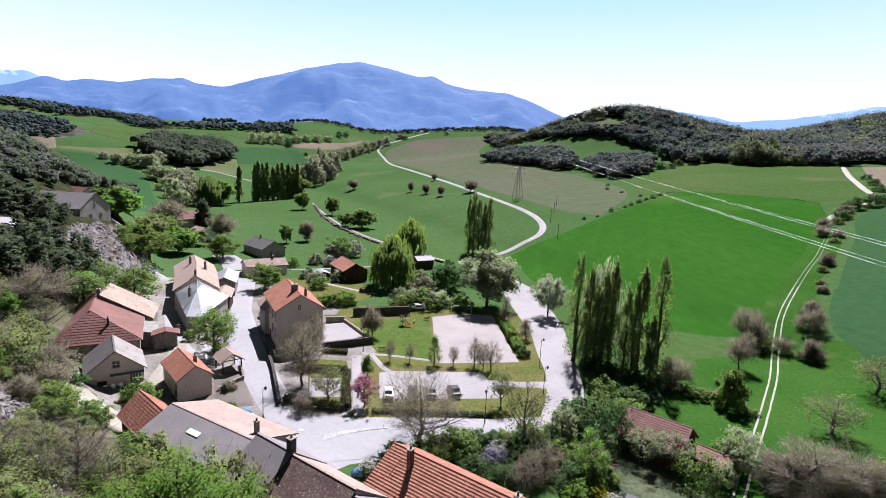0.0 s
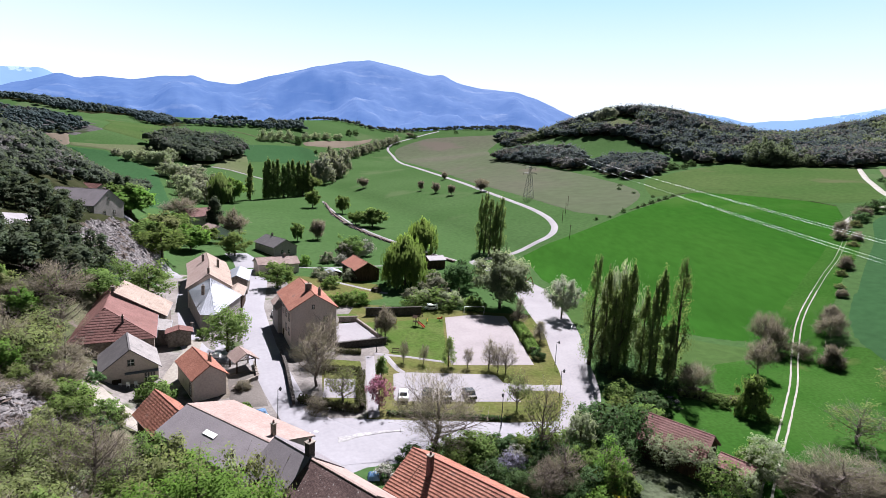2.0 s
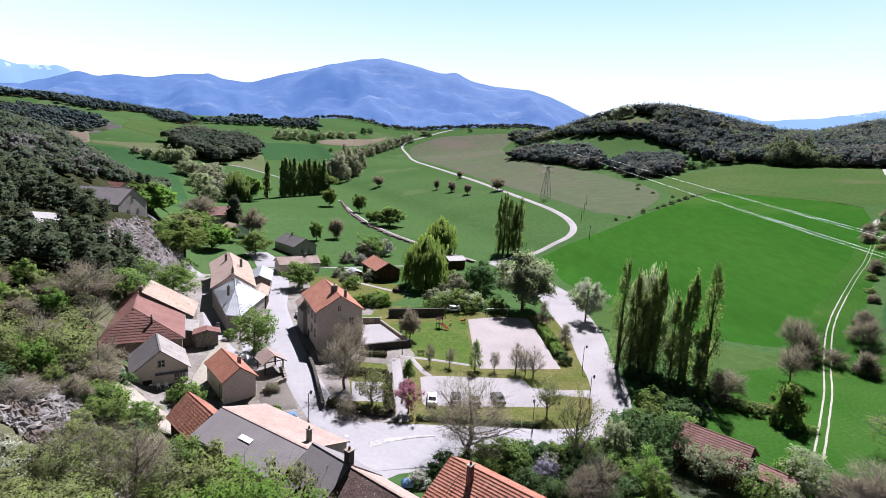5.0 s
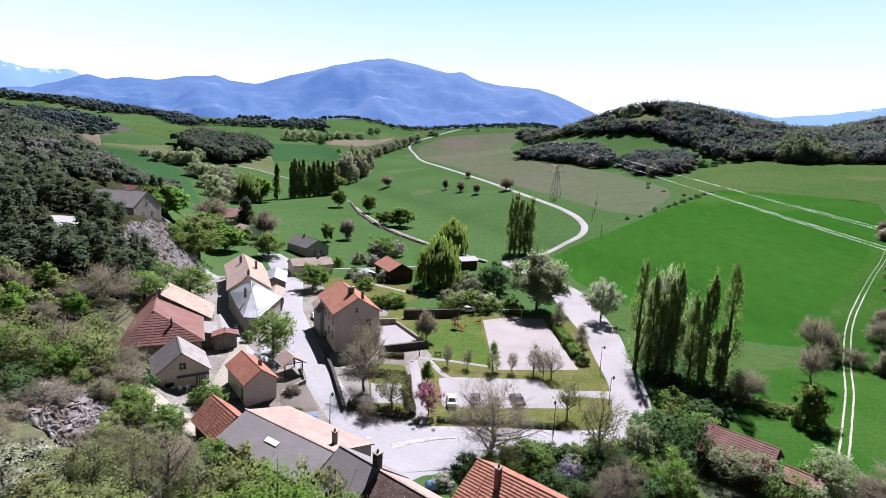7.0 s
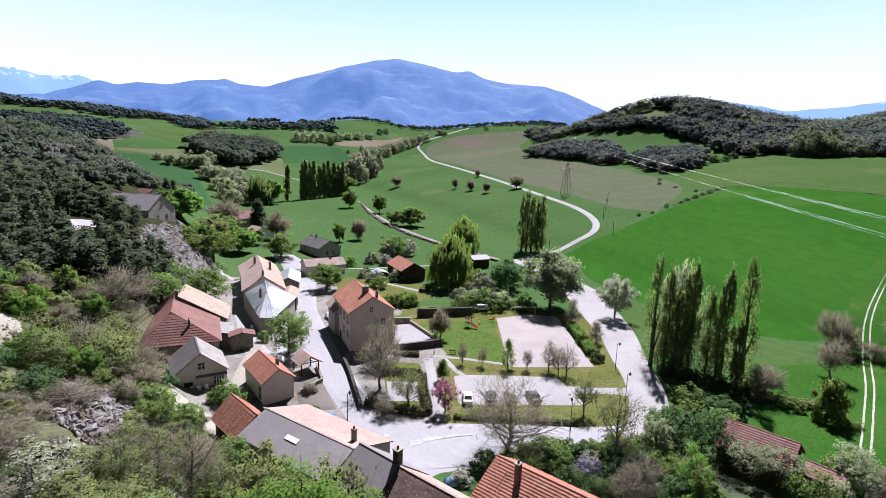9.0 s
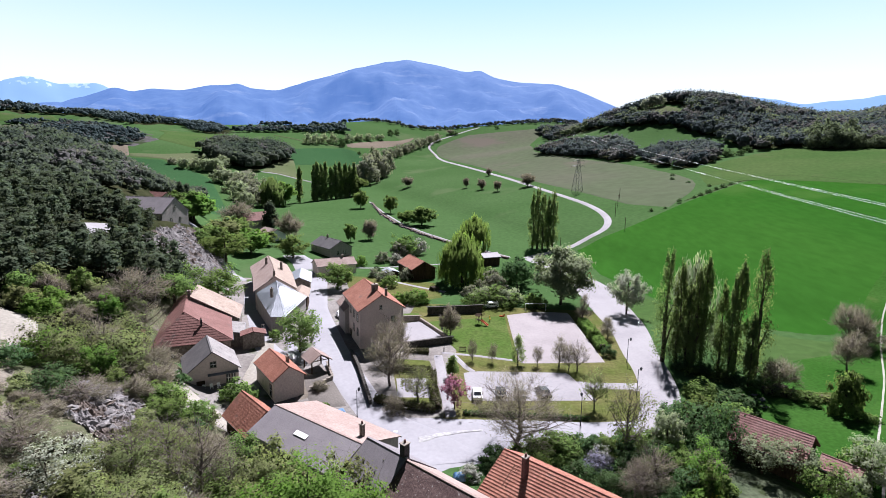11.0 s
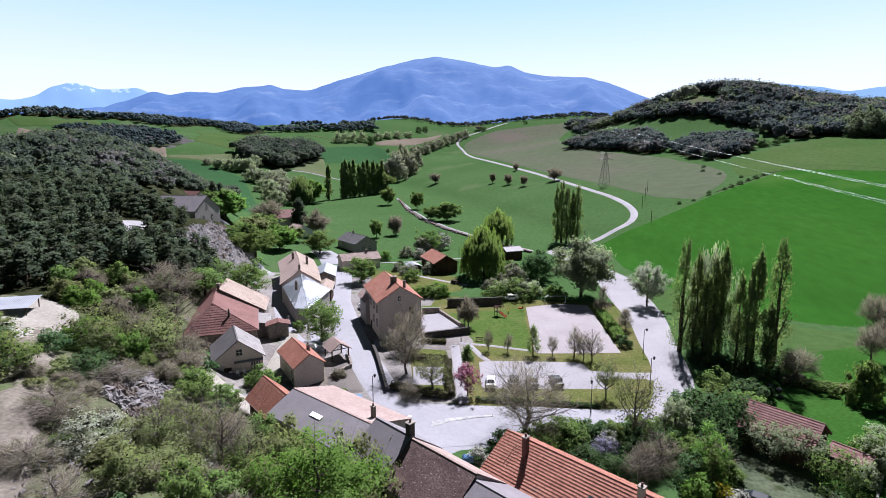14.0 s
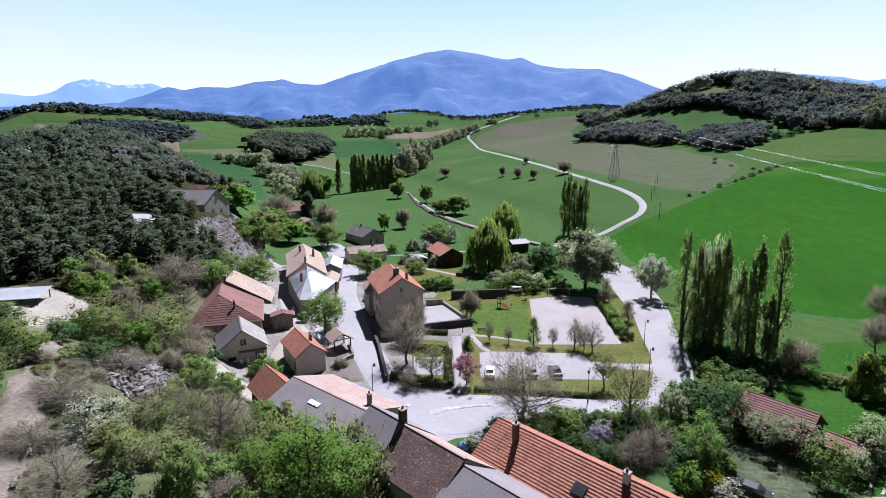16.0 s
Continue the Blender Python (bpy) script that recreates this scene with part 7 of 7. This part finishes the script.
ribbon("field_ditch", [(101, 315), (119, 330), (153, 361), (172, 369), (188, 349), (198, 306), (201, 286)], 2.4, M["scrub"], "dark weedy ditch between two fields", "ditch", 120, 0.16, 3, 0.4)


plant("bush", "dark", [(78, 297, 2.2, 3.2), (86, 300, 1.6, 2.4), (97, 311, 3.2, 3.4), (108, 320, 1.8, 3.0), (113, 325, 2.4, 3.8), (120, 331, 2.8, 4.6), (127, 338, 2.2, 4.0), (133, 343, 2.8, 5.0), (140, 350, 2.0, 4.0), (128, 352, 2.0, 3.4), (122, 372, 2.0, 3.6), (118, 392, 2.6, 4.2), (124, 410, 2.4, 4.4)], "bush", "low dark bush beside the field ditch", "bush", 900, 0.2, group="bushes along the field ditch")


def boulder_mesh(seed):
    bm = bmesh.new()
    bmesh.ops.create_icosphere(bm, subdivisions=2, radius=1.0)
    for v in bm.verts:
        q = v.co.normalized()
        v.co = q * (0.75 + 0.5 * noise.noise(q * 1.4 + Vector((seed * 7.1, 0, 0))) + 0.2 * noise.noise(q * 4 + Vector((seed, 3, 0))))
        v.co.z *= 0.7
    me = bpy.data.meshes.new("boulder")
    bm.to_mesh(me)
    bm.free()
    me.materials.append(M["rock"])
    return me


BOULDERS = [boulder_mesh(k) for k in range(6)]


def rockfall(name, label, poly, count, lo, hi, seed):
    """Broken rock lying on a slope: the larger blocks each for itself."""
    rs = np.random.default_rng(seed)
    e = empty(name, pose(0, 0, 0), label, "rocks")
    xs, ys = [p[0] for p in poly], [p[1] for p in poly]
    k = 0
    while k < count:
        x, y = rs.uniform(min(xs), max(xs)), rs.uniform(min(ys), max(ys))
        if not inside(x, y, poly):
            continue
        r = lo + (hi - lo) * rs.random() ** 2.5
        o = new("boulder", BOULDERS[k % 6])
        o.parent = e
        o.matrix_basis = pose(*lie(x, y, 0.12 * r + 0.25), rs.uniform(-20, 20), rs.uniform(-20, 20), rs.uniform(0, 360)) @ Matrix.Diagonal((r * rs.uniform(0.7, 1.4), r, r * rs.uniform(0.5, 1.0), 1))
        k += 1


def crag(label, poly, rise, seed):
    """A weathered rock face: broken relief standing out of the slope."""
    xs, ys = [p[0] for p in poly], [p[1] for p in poly]
    n = 150
    verts, faces, keep = [], [], []
    for j in range(n):
        for i in range(n):
            x, y = min(xs) + (max(xs) - min(xs)) * i / (n - 1), min(ys) + (max(ys) - min(ys)) * j / (n - 1)
            r = abs(noise.fractal((x * 0.16, y * 0.16, seed), 0.7, 2.3, 7)) * rise * 0.7 + 0.8 * abs(noise.noise((x * 0.55, y * 0.9, seed))) + 0.6 * abs(noise.noise((x * 1.5, y * 1.9, seed + 5))) + 0.4 * abs(noise.noise((x * 3.4, y * 2.9, seed + 9)))
            keep.append(inside(x + noise.noise((x * 0.3, y * 0.3, 4)) * 2, y, poly))
            verts.append(lie(x, y, r - 0.2 if keep[-1] else -1.0))
    for j in range(n - 1):
        for i in range(n - 1):
            q = (j * n + i, j * n + i + 1, (j + 1) * n + i + 1, (j + 1) * n + i)
            if any(keep[k] for k in q):
                faces.append(q)
    tagged(new("rock_face", mesh_of("rock_face", verts, faces, M["rock"])), label, "rock", kind="structure")


crag("pale weathered limestone face above the lane", [(-106, 141), (-96, 131), (-88, 133), (-87, 146), (-95, 166), (-108, 190), (-122, 196), (-121, 182), (-116, 163)], 2.6, 3)
crag("grey weathered limestone face on the slope", [(-63.5, 63), (-64, 68), (-60, 69), (-52.5, 65), (-46, 59), (-44.5, 54), (-47.5, 52), (-51, 52.5), (-57, 56)], 1.0, 8)
rockfall("rock_outcrop", "pale broken limestone outcrop above the lane", [(-101, 136), (-90, 136), (-91, 150), (-101, 168), (-112, 190), (-120, 190), (-116, 165)], 300, 0.25, 1.3, 1)
rockfall("rock_outcrop", "grey limestone outcrop on the dry slope", [(-63, 63), (-63.5, 68), (-60, 68.5), (-53, 64.5), (-46.5, 58.6), (-45, 54.5), (-48, 53), (-56, 56.5)], 240, 0.25, 1.1, 2)
rockfall("rock_outcrop", "scattered limestone blocks beside the dirt path", [(-50, 42), (-38, 40), (-36, 34), (-46, 33)], 120, 0.12, 0.5, 3)
rockfall("rock_bank", "tumbled grey stones of the meadow bank", [(-110, 440), (-87, 366), (-66, 316), (-47, 281), (-32, 259), (-17, 239), (-1, 221), (0, 223), (-14, 240), (-29, 260), (-44, 282), (-63, 317), (-84, 367), (-107, 441)], 220, 0.4, 1.2, 6)
rockfall("brook_stones", "pale stones in the shady ditch below the poplars", [(39.4, 93), (42, 92.6), (43.6, 99.5), (40.8, 99.5)], 36, 0.15, 0.6, 9)
rockfall("rubble_pile", "pile of pale rubble beside the dirt yard", [(-81.8, 74.2), (-81.9, 76.6), (-78.7, 75.8), (-76.2, 72.9), (-77, 70.6)], 70, 0.2, 0.6, 4)


# ---- vehicles ----
def car(x, y, turn, paint, label, van=False):
    e = empty("car", pose(*lie(x, y, 0.12), 0, 0, turn), label, "car", "cars on the parking lot")
    L, W = 4.2, 1.75
    side = [(-2.1, 0.35), (-2.08, 0.75), (-1.35, 0.92), (-0.6, 1.42), (0.9, 1.46), (1.75, 1.0), (2.1, 0.85), (2.1, 0.35)]
    if van:
        side = [(-2.1, 0.35), (-2.08, 0.9), (-1.5, 1.1), (-0.9, 1.75), (1.9, 1.8), (2.1, 1.1), (2.1, 0.35)]
    bm = bmesh.new()
    rows = []
    for yy, f in ((-W / 2, 0.0), (-W / 2 + 0.12, 1.0), (W / 2 - 0.12, 1.0), (W / 2, 0.0)):
        rows.append([bm.verts.new((px, yy if pz < 1.0 else yy * 0.84, pz - (0.04 if f == 0 else 0))) for px, pz in side])
    for a, b in zip(rows, rows[1:]):
        for k in range(len(side)):
            q = (k + 1) % len(side)
            bm.faces.new((a[k], b[k], b[q], a[q]))
    bm.faces.new(rows[0])
    bm.faces.new(rows[-1][::-1])
    bmesh.ops.recalc_face_normals(bm, faces=bm.faces[:])
    part("body", bm, M[paint], e)
    for nm, a, b in (("windscreen", side[2], side[3]), ("rear_window", side[-3], side[-4])):
        (x0, z0), (x1, z1) = a, b
        off = -0.03 if nm == "windscreen" else 0.03
        bm = bmesh.new()
        v = [bm.verts.new(p) for p in ((x0 * 0.95 + x1 * 0.05 + off, -0.68, z0 + 0.06), (x0 * 0.95 + x1 * 0.05 + off, 0.68, z0 + 0.06), (x1 * 0.9 + x0 * 0.1 + off, 0.6, z1 - 0.04), (x1 * 0.9 + x0 * 0.1 + off, -0.6, z1 - 0.04))]
        f = bm.faces.new(v)
        bmesh.ops.solidify(bm, geom=[f], thickness=0.02)
        part(nm, bm, M["glass"], e)
    for s in (-1, 1):
        bm = bmesh.new()
        box(bm, -0.9, s * 0.76, 0.98, 1.2, s * 0.80, 1.32, 0.01)
        part("side_window", bm, M["glass"], e)
        bm = bmesh.new()
        box(bm, -2.12, s * 0.5, 0.6, -2.02, s * 0.78, 0.76, 0.01)
        part("headlight", bm, M["white"], e)
        for wx in (-1.3, 1.3):
            bm = bmesh.new()
            tube(bm, (wx, s * 0.7, 0.31), (wx, s * 0.9, 0.31), 0.31, 0.31, 14)
            w = part("tyre", bm, M["tyre"], e)
            bm = bmesh.new()
            tube(bm, (wx, s * 0.9, 0.31), (wx, s * 0.915, 0.31), 0.19, 0.17, 10)
            part("rim", bm, M["steel"], w)


car(3.2, 93.2, -76, "car_dark", "black hatchback parked on the pale gravel")
car(-1.0, 92.4, -84, "car_grey", "grey hatchback parked behind the bare tree")
car(-4.4, 91.8, -86, "car_dark", "dark car parked behind the bare tree")
car(-8.6, 90.6, -86, "car_white", "white car parked beside the pink tree")
car(-6.6, 149.8, 20, "car_white", "white car parked behind the court", True)
car(25.4, 61.6, 150, "car_dark", "black car parked in the garden below the barn")
car(-45.3, 131.5, 118, "car_white", "white car parked beside the tall house")
car(-2.6, 172, 10, "car_grey", "grey car parked under the trees")


def digger(x, y, turn):
    e = empty("excavator", pose(*lie(x, y, 0.1), 0, 0, turn), "small orange excavator parked at the road's edge", "excavator")
    for s in (-1, 1):
        bm = bmesh.new()
        box(bm, -1.5, s * 0.65, 0.02, 1.5, s * 1.1, 0.62, 0.15)
        part("crawler_track", bm, M["tyre"], e)
    bm = bmesh.new()
    box(bm, -1.7, -1.0, 0.7, 0.9, 1.0, 1.5, 0.1)
    part("body", bm, M["digger"], e)
    bm = bmesh.new()
    box(bm, -0.3, 0.0, 1.5, 0.9, 0.95, 2.7, 0.08)
    c = part("cab", bm, M["glass"], e)
    bm = bmesh.new()
    box(bm, -0.35, -0.05, 2.7, 0.95, 1.0, 2.8, 0.03)
    part("cab_roof", bm, M["digger"], c)
    bm = bmesh.new()
    tube(bm, (0.9, -0.3, 1.3), (2.6, -0.3, 3.2), 0.18, 0.14, 6)
    part("boom", bm, M["digger"], e)
    bm = bmesh.new()
    tube(bm, (2.6, -0.3, 3.2), (3.5, -0.3, 1.2), 0.14, 0.11, 6)
    part("stick", bm, M["digger"], e)
    bm = bmesh.new()
    box(bm, 3.2, -0.65, 0.25, 3.8, 0.05, 1.1, 0.1)
    part("bucket", bm, M["iron"], e)


digger(25.2, 189.0, -20)


# ---- playground and court ----
def spring_rider(x, y, turn, paint, label):
    e = empty("spring_rider", pose(*lie(x, y, 0.05), 0, 0, turn), label, "play equipment")
    bm = bmesh.new()
    for k in range(24):
        a, b = k * 0.8, (k + 1) * 0.8
        tube(bm, (0.13 * math.cos(a), 0.13 * math.sin(a), k * 0.018), (0.13 * math.cos(b), 0.13 * math.sin(b), (k + 1) * 0.018), 0.02, 0.02, 4, False)
    part("spring", bm, M["iron"], e)
    bm = bmesh.new()
    box(bm, -0.7, -0.14, 0.44, 0.7, 0.14, 0.85, 0.08)
    box(bm, 0.4, -0.12, 0.8, 0.75, 0.12, 1.25, 0.08)
    part("seat_body", bm, M[paint], e)
    bm = bmesh.new()
    tube(bm, (0.45, -0.3, 1.05), (0.45, 0.3, 1.05), 0.03, 0.03, 6)
    part("handle", bm, M["iron"], e)


def slide(x, y, turn):
    e = empty("slide", pose(*lie(x, y, 0.05), 0, 0, turn), "red playground slide with a dark tower", "slide")
    for sx in (-0.5, 0.5):
        for sy in (-0.5, 0.5):
            bm = bmesh.new()
            tube(bm, (sx, sy, -0.1), (sx, sy, 2.3), 0.06, 0.06, 6)
            part("post", bm, M["timber"], e)
    bm = bmesh.new()
    box(bm, -0.6, -0.6, 1.1, 0.6, 0.6, 1.2, 0.02)
    part("platform", bm, M["timber"], e)
    for s in (-1, 1):
        bm = bmesh.new()
        slope_slab(bm, (-0.75, s * 0.75, 2.2), (0.75, s * 0.75, 2.2), (0.75, 0, 2.75), (-0.75, 0, 2.75), 0.06)
        part("roof", bm, M["timber"], e)
    bm = bmesh.new()
    slope_slab(bm, (2.8, -0.28, 0.15), (2.8, 0.28, 0.15), (0.6, 0.28, 1.18), (0.6, -0.28, 1.18), 0.05)
    for s in (-1, 1):
        slope_slab(bm, (2.8, s * 0.30, 0.15), (2.8, s * 0.36, 0.15), (0.6, s * 0.36, 1.18), (0.6, s * 0.30, 1.18), 0.25)
    part("chute", bm, M["play_red"], e, "red chute")


slide(-9.6, 133.4, -35)
spring_rider(-15.0, 131.6, 40, "play_yellow", "yellow spring rider on the lawn")
spring_rider(-3.6, 139.5, 10, "play_red", "red spring rider on the lawn")
spring_rider(-6.8, 136.5, 100, "play_yellow", "small yellow spring rider on the lawn")


def goal(x, y, turn):
    e = empty("goal", pose(*lie(x, y, 0.1), 0, 0, turn), "white steel goal at the end of the ball court", "goal")
    for sx in (-2.9, 2.9):
        bm = bmesh.new()
        tube(bm, (sx, 0, -0.1), (sx, 0, 2.0), 0.06, 0.06, 8)
        part("goalpost", bm, M["white"], e)
    bm = bmesh.new()
    tube(bm, (-2.95, 0, 2.0), (2.95, 0, 2.0), 0.06, 0.06, 8)
    part("crossbar", bm, M["white"], e)


goal(6.0, 148.6, 9)


def bench(x, y, turn):
    e = empty("bench", pose(*lie(x, y, 0.05), 0, 0, turn), "plain timber park bench on the lawn", "bench", "benches of the park")
    for k in range(3):
        bm = bmesh.new()
        box(bm, -0.8, -0.25 + k * 0.17, 0.42, 0.8, -0.11 + k * 0.17, 0.46, 0.01)
        part("seat_slat", bm, M["timber"], e)
    for k in range(2):
        bm = bmesh.new()
        box(bm, -0.8, 0.27, 0.58 + k * 0.16, 0.8, 0.31, 0.7 + k * 0.16, 0.01)
        part("back_slat", bm, M["timber"], e)
    for sx in (-0.6, 0.6):
        bm = bmesh.new()
        box(bm, sx - 0.04, -0.24, -0.1, sx + 0.04, 0.30, 0.42, 0.01)
        part("leg", bm, M["iron"], e)


bench(-9.0, 142.2, 15)
bench(-12.5, 112.5, 10)


def garden_chair(x, y, z, turn):
    e = empty("garden_chair", pose(x, y, z, 0, 0, turn), "white plastic garden chair before the house", "chair", "white garden chairs")
    for sx in (-0.22, 0.22):
        for sy in (-0.22, 0.22):
            bm = bmesh.new()
            tube(bm, (sx, sy, 0), (sx, sy, 0.44), 0.025, 0.02, 5)
            part("leg", bm, M["white"], e)
    bm = bmesh.new()
    box(bm, -0.27, -0.27, 0.42, 0.27, 0.27, 0.46, 0.015)
    part("seat", bm, M["white"], e)
    bm = bmesh.new()
    box(bm, -0.26, 0.22, 0.46, 0.26, 0.27, 0.95, 0.015)
    part("backrest", bm, M["white"], e)


for k in range(3):
    garden_chair(-56.6 + k * 1.05, 85.6 + k * 0.62, height(-56 + k, 86) + 0.1, 30 + 10 * k)


def white_bench(x, y, turn):
    """A white barrier beside the street."""
    e = empty("barrier", pose(*lie(x, y, 0.05), 0, 0, turn), "white wooden barrier beside the street", "barrier")
    for sx in (-1.0, 1.0):
        bm = bmesh.new()
        box(bm, sx - 0.07, -0.07, -0.2, sx + 0.07, 0.07, 1.0, 0.01)
        part("post", bm, M["white"], e)
    for z in (0.45, 0.85):
        bm = bmesh.new()
        box(bm, -1.2, -0.04, z, 1.2, 0.04, z + 0.14, 0.01)
        part("rail", bm, M["white"], e)


white_bench(31.8, 139, 70)


# ---- steps to the tall house ----
def steps(x, y, turn):
    e = empty("steps", pose(*lie(x, y), 0, 0, turn), "pale stone steps down from the street", "steps")
    for k in range(5):
        bm = bmesh.new()
        box(bm, -1.1, k * 0.34, -0.5, 1.1, (k + 1) * 0.34, 0.75 - k * 0.17, 0.015)
        part("step", bm, M["gravel"], e)


steps(-33.4, 103.2, 120)


# ---- pylon and power lines ----
def pylon(x, y, tall, turn, label):
    e = empty("pylon", pose(*lie(x, y), 0, 0, turn), label, "pylon")

    def half(z):
        return 2.4 * (1 - z / tall) + 0.55

    levels = [0, 0.16, 0.30, 0.43, 0.55, 0.66, 0.76, 0.86, 1.0]
    for s in ((-1, -1), (1, -1), (1, 1), (-1, 1)):
        bm = bmesh.new()
        tube(bm, (s[0] * half(0), s[1] * half(0), -0.5), (s[0] * half(tall), s[1] * half(tall), tall), 0.12, 0.09, 4)
        part("leg", bm, M["steel"], e)
    bm = bmesh.new()
    for a, b in zip(levels, levels[1:]):
        za, zb = a * tall, b * tall
        ha, hb = half(za), half(zb)
        for p, q in (((-1, -1), (1, -1)), ((1, -1), (1, 1)), ((1, 1), (-1, 1)), ((-1, 1), (-1, -1))):
            tube(bm, (p[0] * ha, p[1] * ha, za), (q[0] * hb, q[1] * hb, zb), 0.06, 0.06, 3, False)
            tube(bm, (q[0] * ha, q[1] * ha, za), (p[0] * hb, p[1] * hb, zb), 0.06, 0.06, 3, False)
    part("lattice", bm, M["steel"], e)
    for z, r in ((0.80, 5.2), (0.97, 4.2)):
        for s in (-1, 1):
            bm = bmesh.new()
            for q in (-0.5, 0.5):
                tube(bm, (s * 0.5, q, z * tall - 0.6), (s * r, 0, z * tall), 0.07, 0.05, 3, False)
                tube(bm, (s * 0.5, q, z * tall + 0.7), (s * r, 0, z * tall), 0.07, 0.05, 3, False)
            a = part("crossarm", bm, M["steel"], e)
            bm = bmesh.new()
            tube(bm, (s * r, 0, z * tall - 1.3), (s * r, 0, z * tall), 0.09, 0.09, 6)
            part("insulator", bm, M["glass"], a)


pylon(52.5, 390, 22.5, 20, "grey lattice steel pylon in the brown field")
pylon(86, 636, 16, 10, "grey lattice steel pylon at the wood's edge")


def cable(a, b, sag, r, label="bright power line across the wheat field", group="power lines"):
    a, b = Vector(a), Vector(b)
    bm = bmesh.new()
    n = 40
    pts = [a.lerp(b, k / n) - Vector((0, 0, sag * 4 * (k / n) * (1 - k / n))) for k in range(n + 1)]
    for p, q in zip(pts, pts[1:]):
        tube(bm, p, q, r, r, 5, False)
    me = bpy.data.meshes.new("power_line")
    bm.to_mesh(me)
    bm.free()
    me.materials.append(M["cable"])
    tagged(new("power_line", me), label, "cable", group)


for (xa, za), (xb, zb) in (((83, 74.4), (109.2, 28.2)), ((88, 74.6), (109.4, 27.0)), ((75, 73.0), (109.8, 22.9)), ((79.5, 73.2), (109.9, 21.5))):
    cable((xa, 634, za), (xb + 5.0, 30, zb - 7.4), 3.0, 0.019)


def post(x, y, tall, label="wooden utility post beside the winding road"):
    e = empty("utility_post", pose(*lie(x, y)), label, "post", "posts along the winding road")
    bm = bmesh.new()
    tube(bm, (0, 0, -0.5), (0, 0, tall), 0.14, 0.10, 7)
    part("pole", bm, M["timber"], e)
    bm = bmesh.new()
    tube(bm, (-0.5, 0, tall - 0.4), (0.5, 0, tall - 0.4), 0.05, 0.05, 5)
    part("crossbar", bm, M["timber"], e)


for x, y in ((60, 300), (56.5, 262), (66, 322), (24, 243), (72, 345)):
    post(x, y, 6.5)


# ---- clutter ----
def tarpaulin(x, y, turn, mat, label, size=2.2):
    """A crumpled sheet over stacked things."""
    bm = bmesh.new()
    bmesh.ops.create_grid(bm, x_segments=14, y_segments=14, size=size / 2)
    for v in bm.verts:
        r = max(abs(v.co.x), abs(v.co.y)) / (size / 2)
        v.co.z = 0.75 * (1 - r ** 3) + 0.12 * noise.noise((v.co.x * 2.2 + x, v.co.y * 2.2, 0)) + 0.05
    me = bpy.data.meshes.new("tarpaulin")
    bm.to_mesh(me)
    bm.free()
    me.materials.append(M[mat])
    ob = new("tarpaulin", me)
    ob.matrix_basis = pose(*lie(x, y, 0.1), 0, 0, turn)
    tagged(ob, label, "tarpaulin")


tarpaulin(-30.6, 80.6, 30, "blue", "crumpled blue sheeting on the street bank", 2.0)
tarpaulin(-29.8, 79.2, 80, "white", "crumpled white sheeting on the street bank", 1.8)
tarpaulin(-10.2, 66.2, 10, "blue", "blue sheeting beside the blossom bush", 1.6)
tarpaulin(-46.8, 100.6, 10, "white", "white sheeting under the tree in the fork", 1.8)
tarpaulin(-105, 119, 10, "white", "pale sheeting on the pine slope", 5.0)


def wood_pile(x, y, turn, n, label):
    e = empty("log_pile", pose(*lie(x, y, 0.1), 0, 0, turn), label, "logs")
    bm = bmesh.new()
    tube(bm, (-1.1, 0, 0), (1.1, 0, 0), 0.17, 0.15, 8)
    first = part("log", bm, M["bark"], e)
    k = 0
    for row in range(4):
        for q in range(n - row):
            o = first if k == 0 else new("log", first.data)
            o.parent = e
            o.location = (0.06 * ((k * 7) % 5 - 2), (q + row * 0.5 - n / 2) * 0.33, 0.16 + row * 0.28)
            k += 1


wood_pile(-25, 168, 40, 9, "pile of cut logs beside the garden path")
wood_pile(47.5, 101, 30, 8, "pile of pale cut logs under the trees")


def steel_roof(x, y, turn):
    e = empty("lean_to", pose(*lie(x, y), 0, 0, turn), "low white sheet roof on posts beside the dirt yard", "shelter")
    for sx in (-4.5, 4.5):
        for sy in (-2.5, 2.5):
            bm = bmesh.new()
            box(bm, sx - 0.08, sy - 0.08, -0.6, sx + 0.08, sy + 0.08, 0.9 if sy < 0 else 1.5, 0.01)
            part("post", bm, M["timber"], e)
    bm = bmesh.new()
    slope_slab(bm, (-5, -3, 0.8), (5, -3, 0.8), (5, 3, 1.6), (-5, 3, 1.6), 0.06)
    rf = part("roof", bm, M["zinc"], e)
    bm = bmesh.new()
    for k in range(26):
        tube(bm, (-5 + k * 0.4, -3, 0.9), (-5 + k * 0.4, 3, 1.7), 0.04, 0.04, 4, False)
    tagged(part("corrugation", bm, M["zinc"], rf), kind="stuff")


steel_roof(-94.0, 77.2, 24)

# worn road paint at the junction
for x, y in ((-22.6, 75.6), (-21.7, 76.1), (-20.7, 76.8)):
    bm = bmesh.new()
    box(bm, x - 0.32, y - 0.2, height(x, y) + 0.06, x + 0.32, y + 0.2, height(x, y) + 0.125, 0.01)
    me = bpy.data.meshes.new("road_marking")
    bm.to_mesh(me)
    bm.free()
    me.materials.append(M["marking"])
    tagged(new("road_marking", me), "worn white dash painted on the street", "road marking", "dashes at the junction")
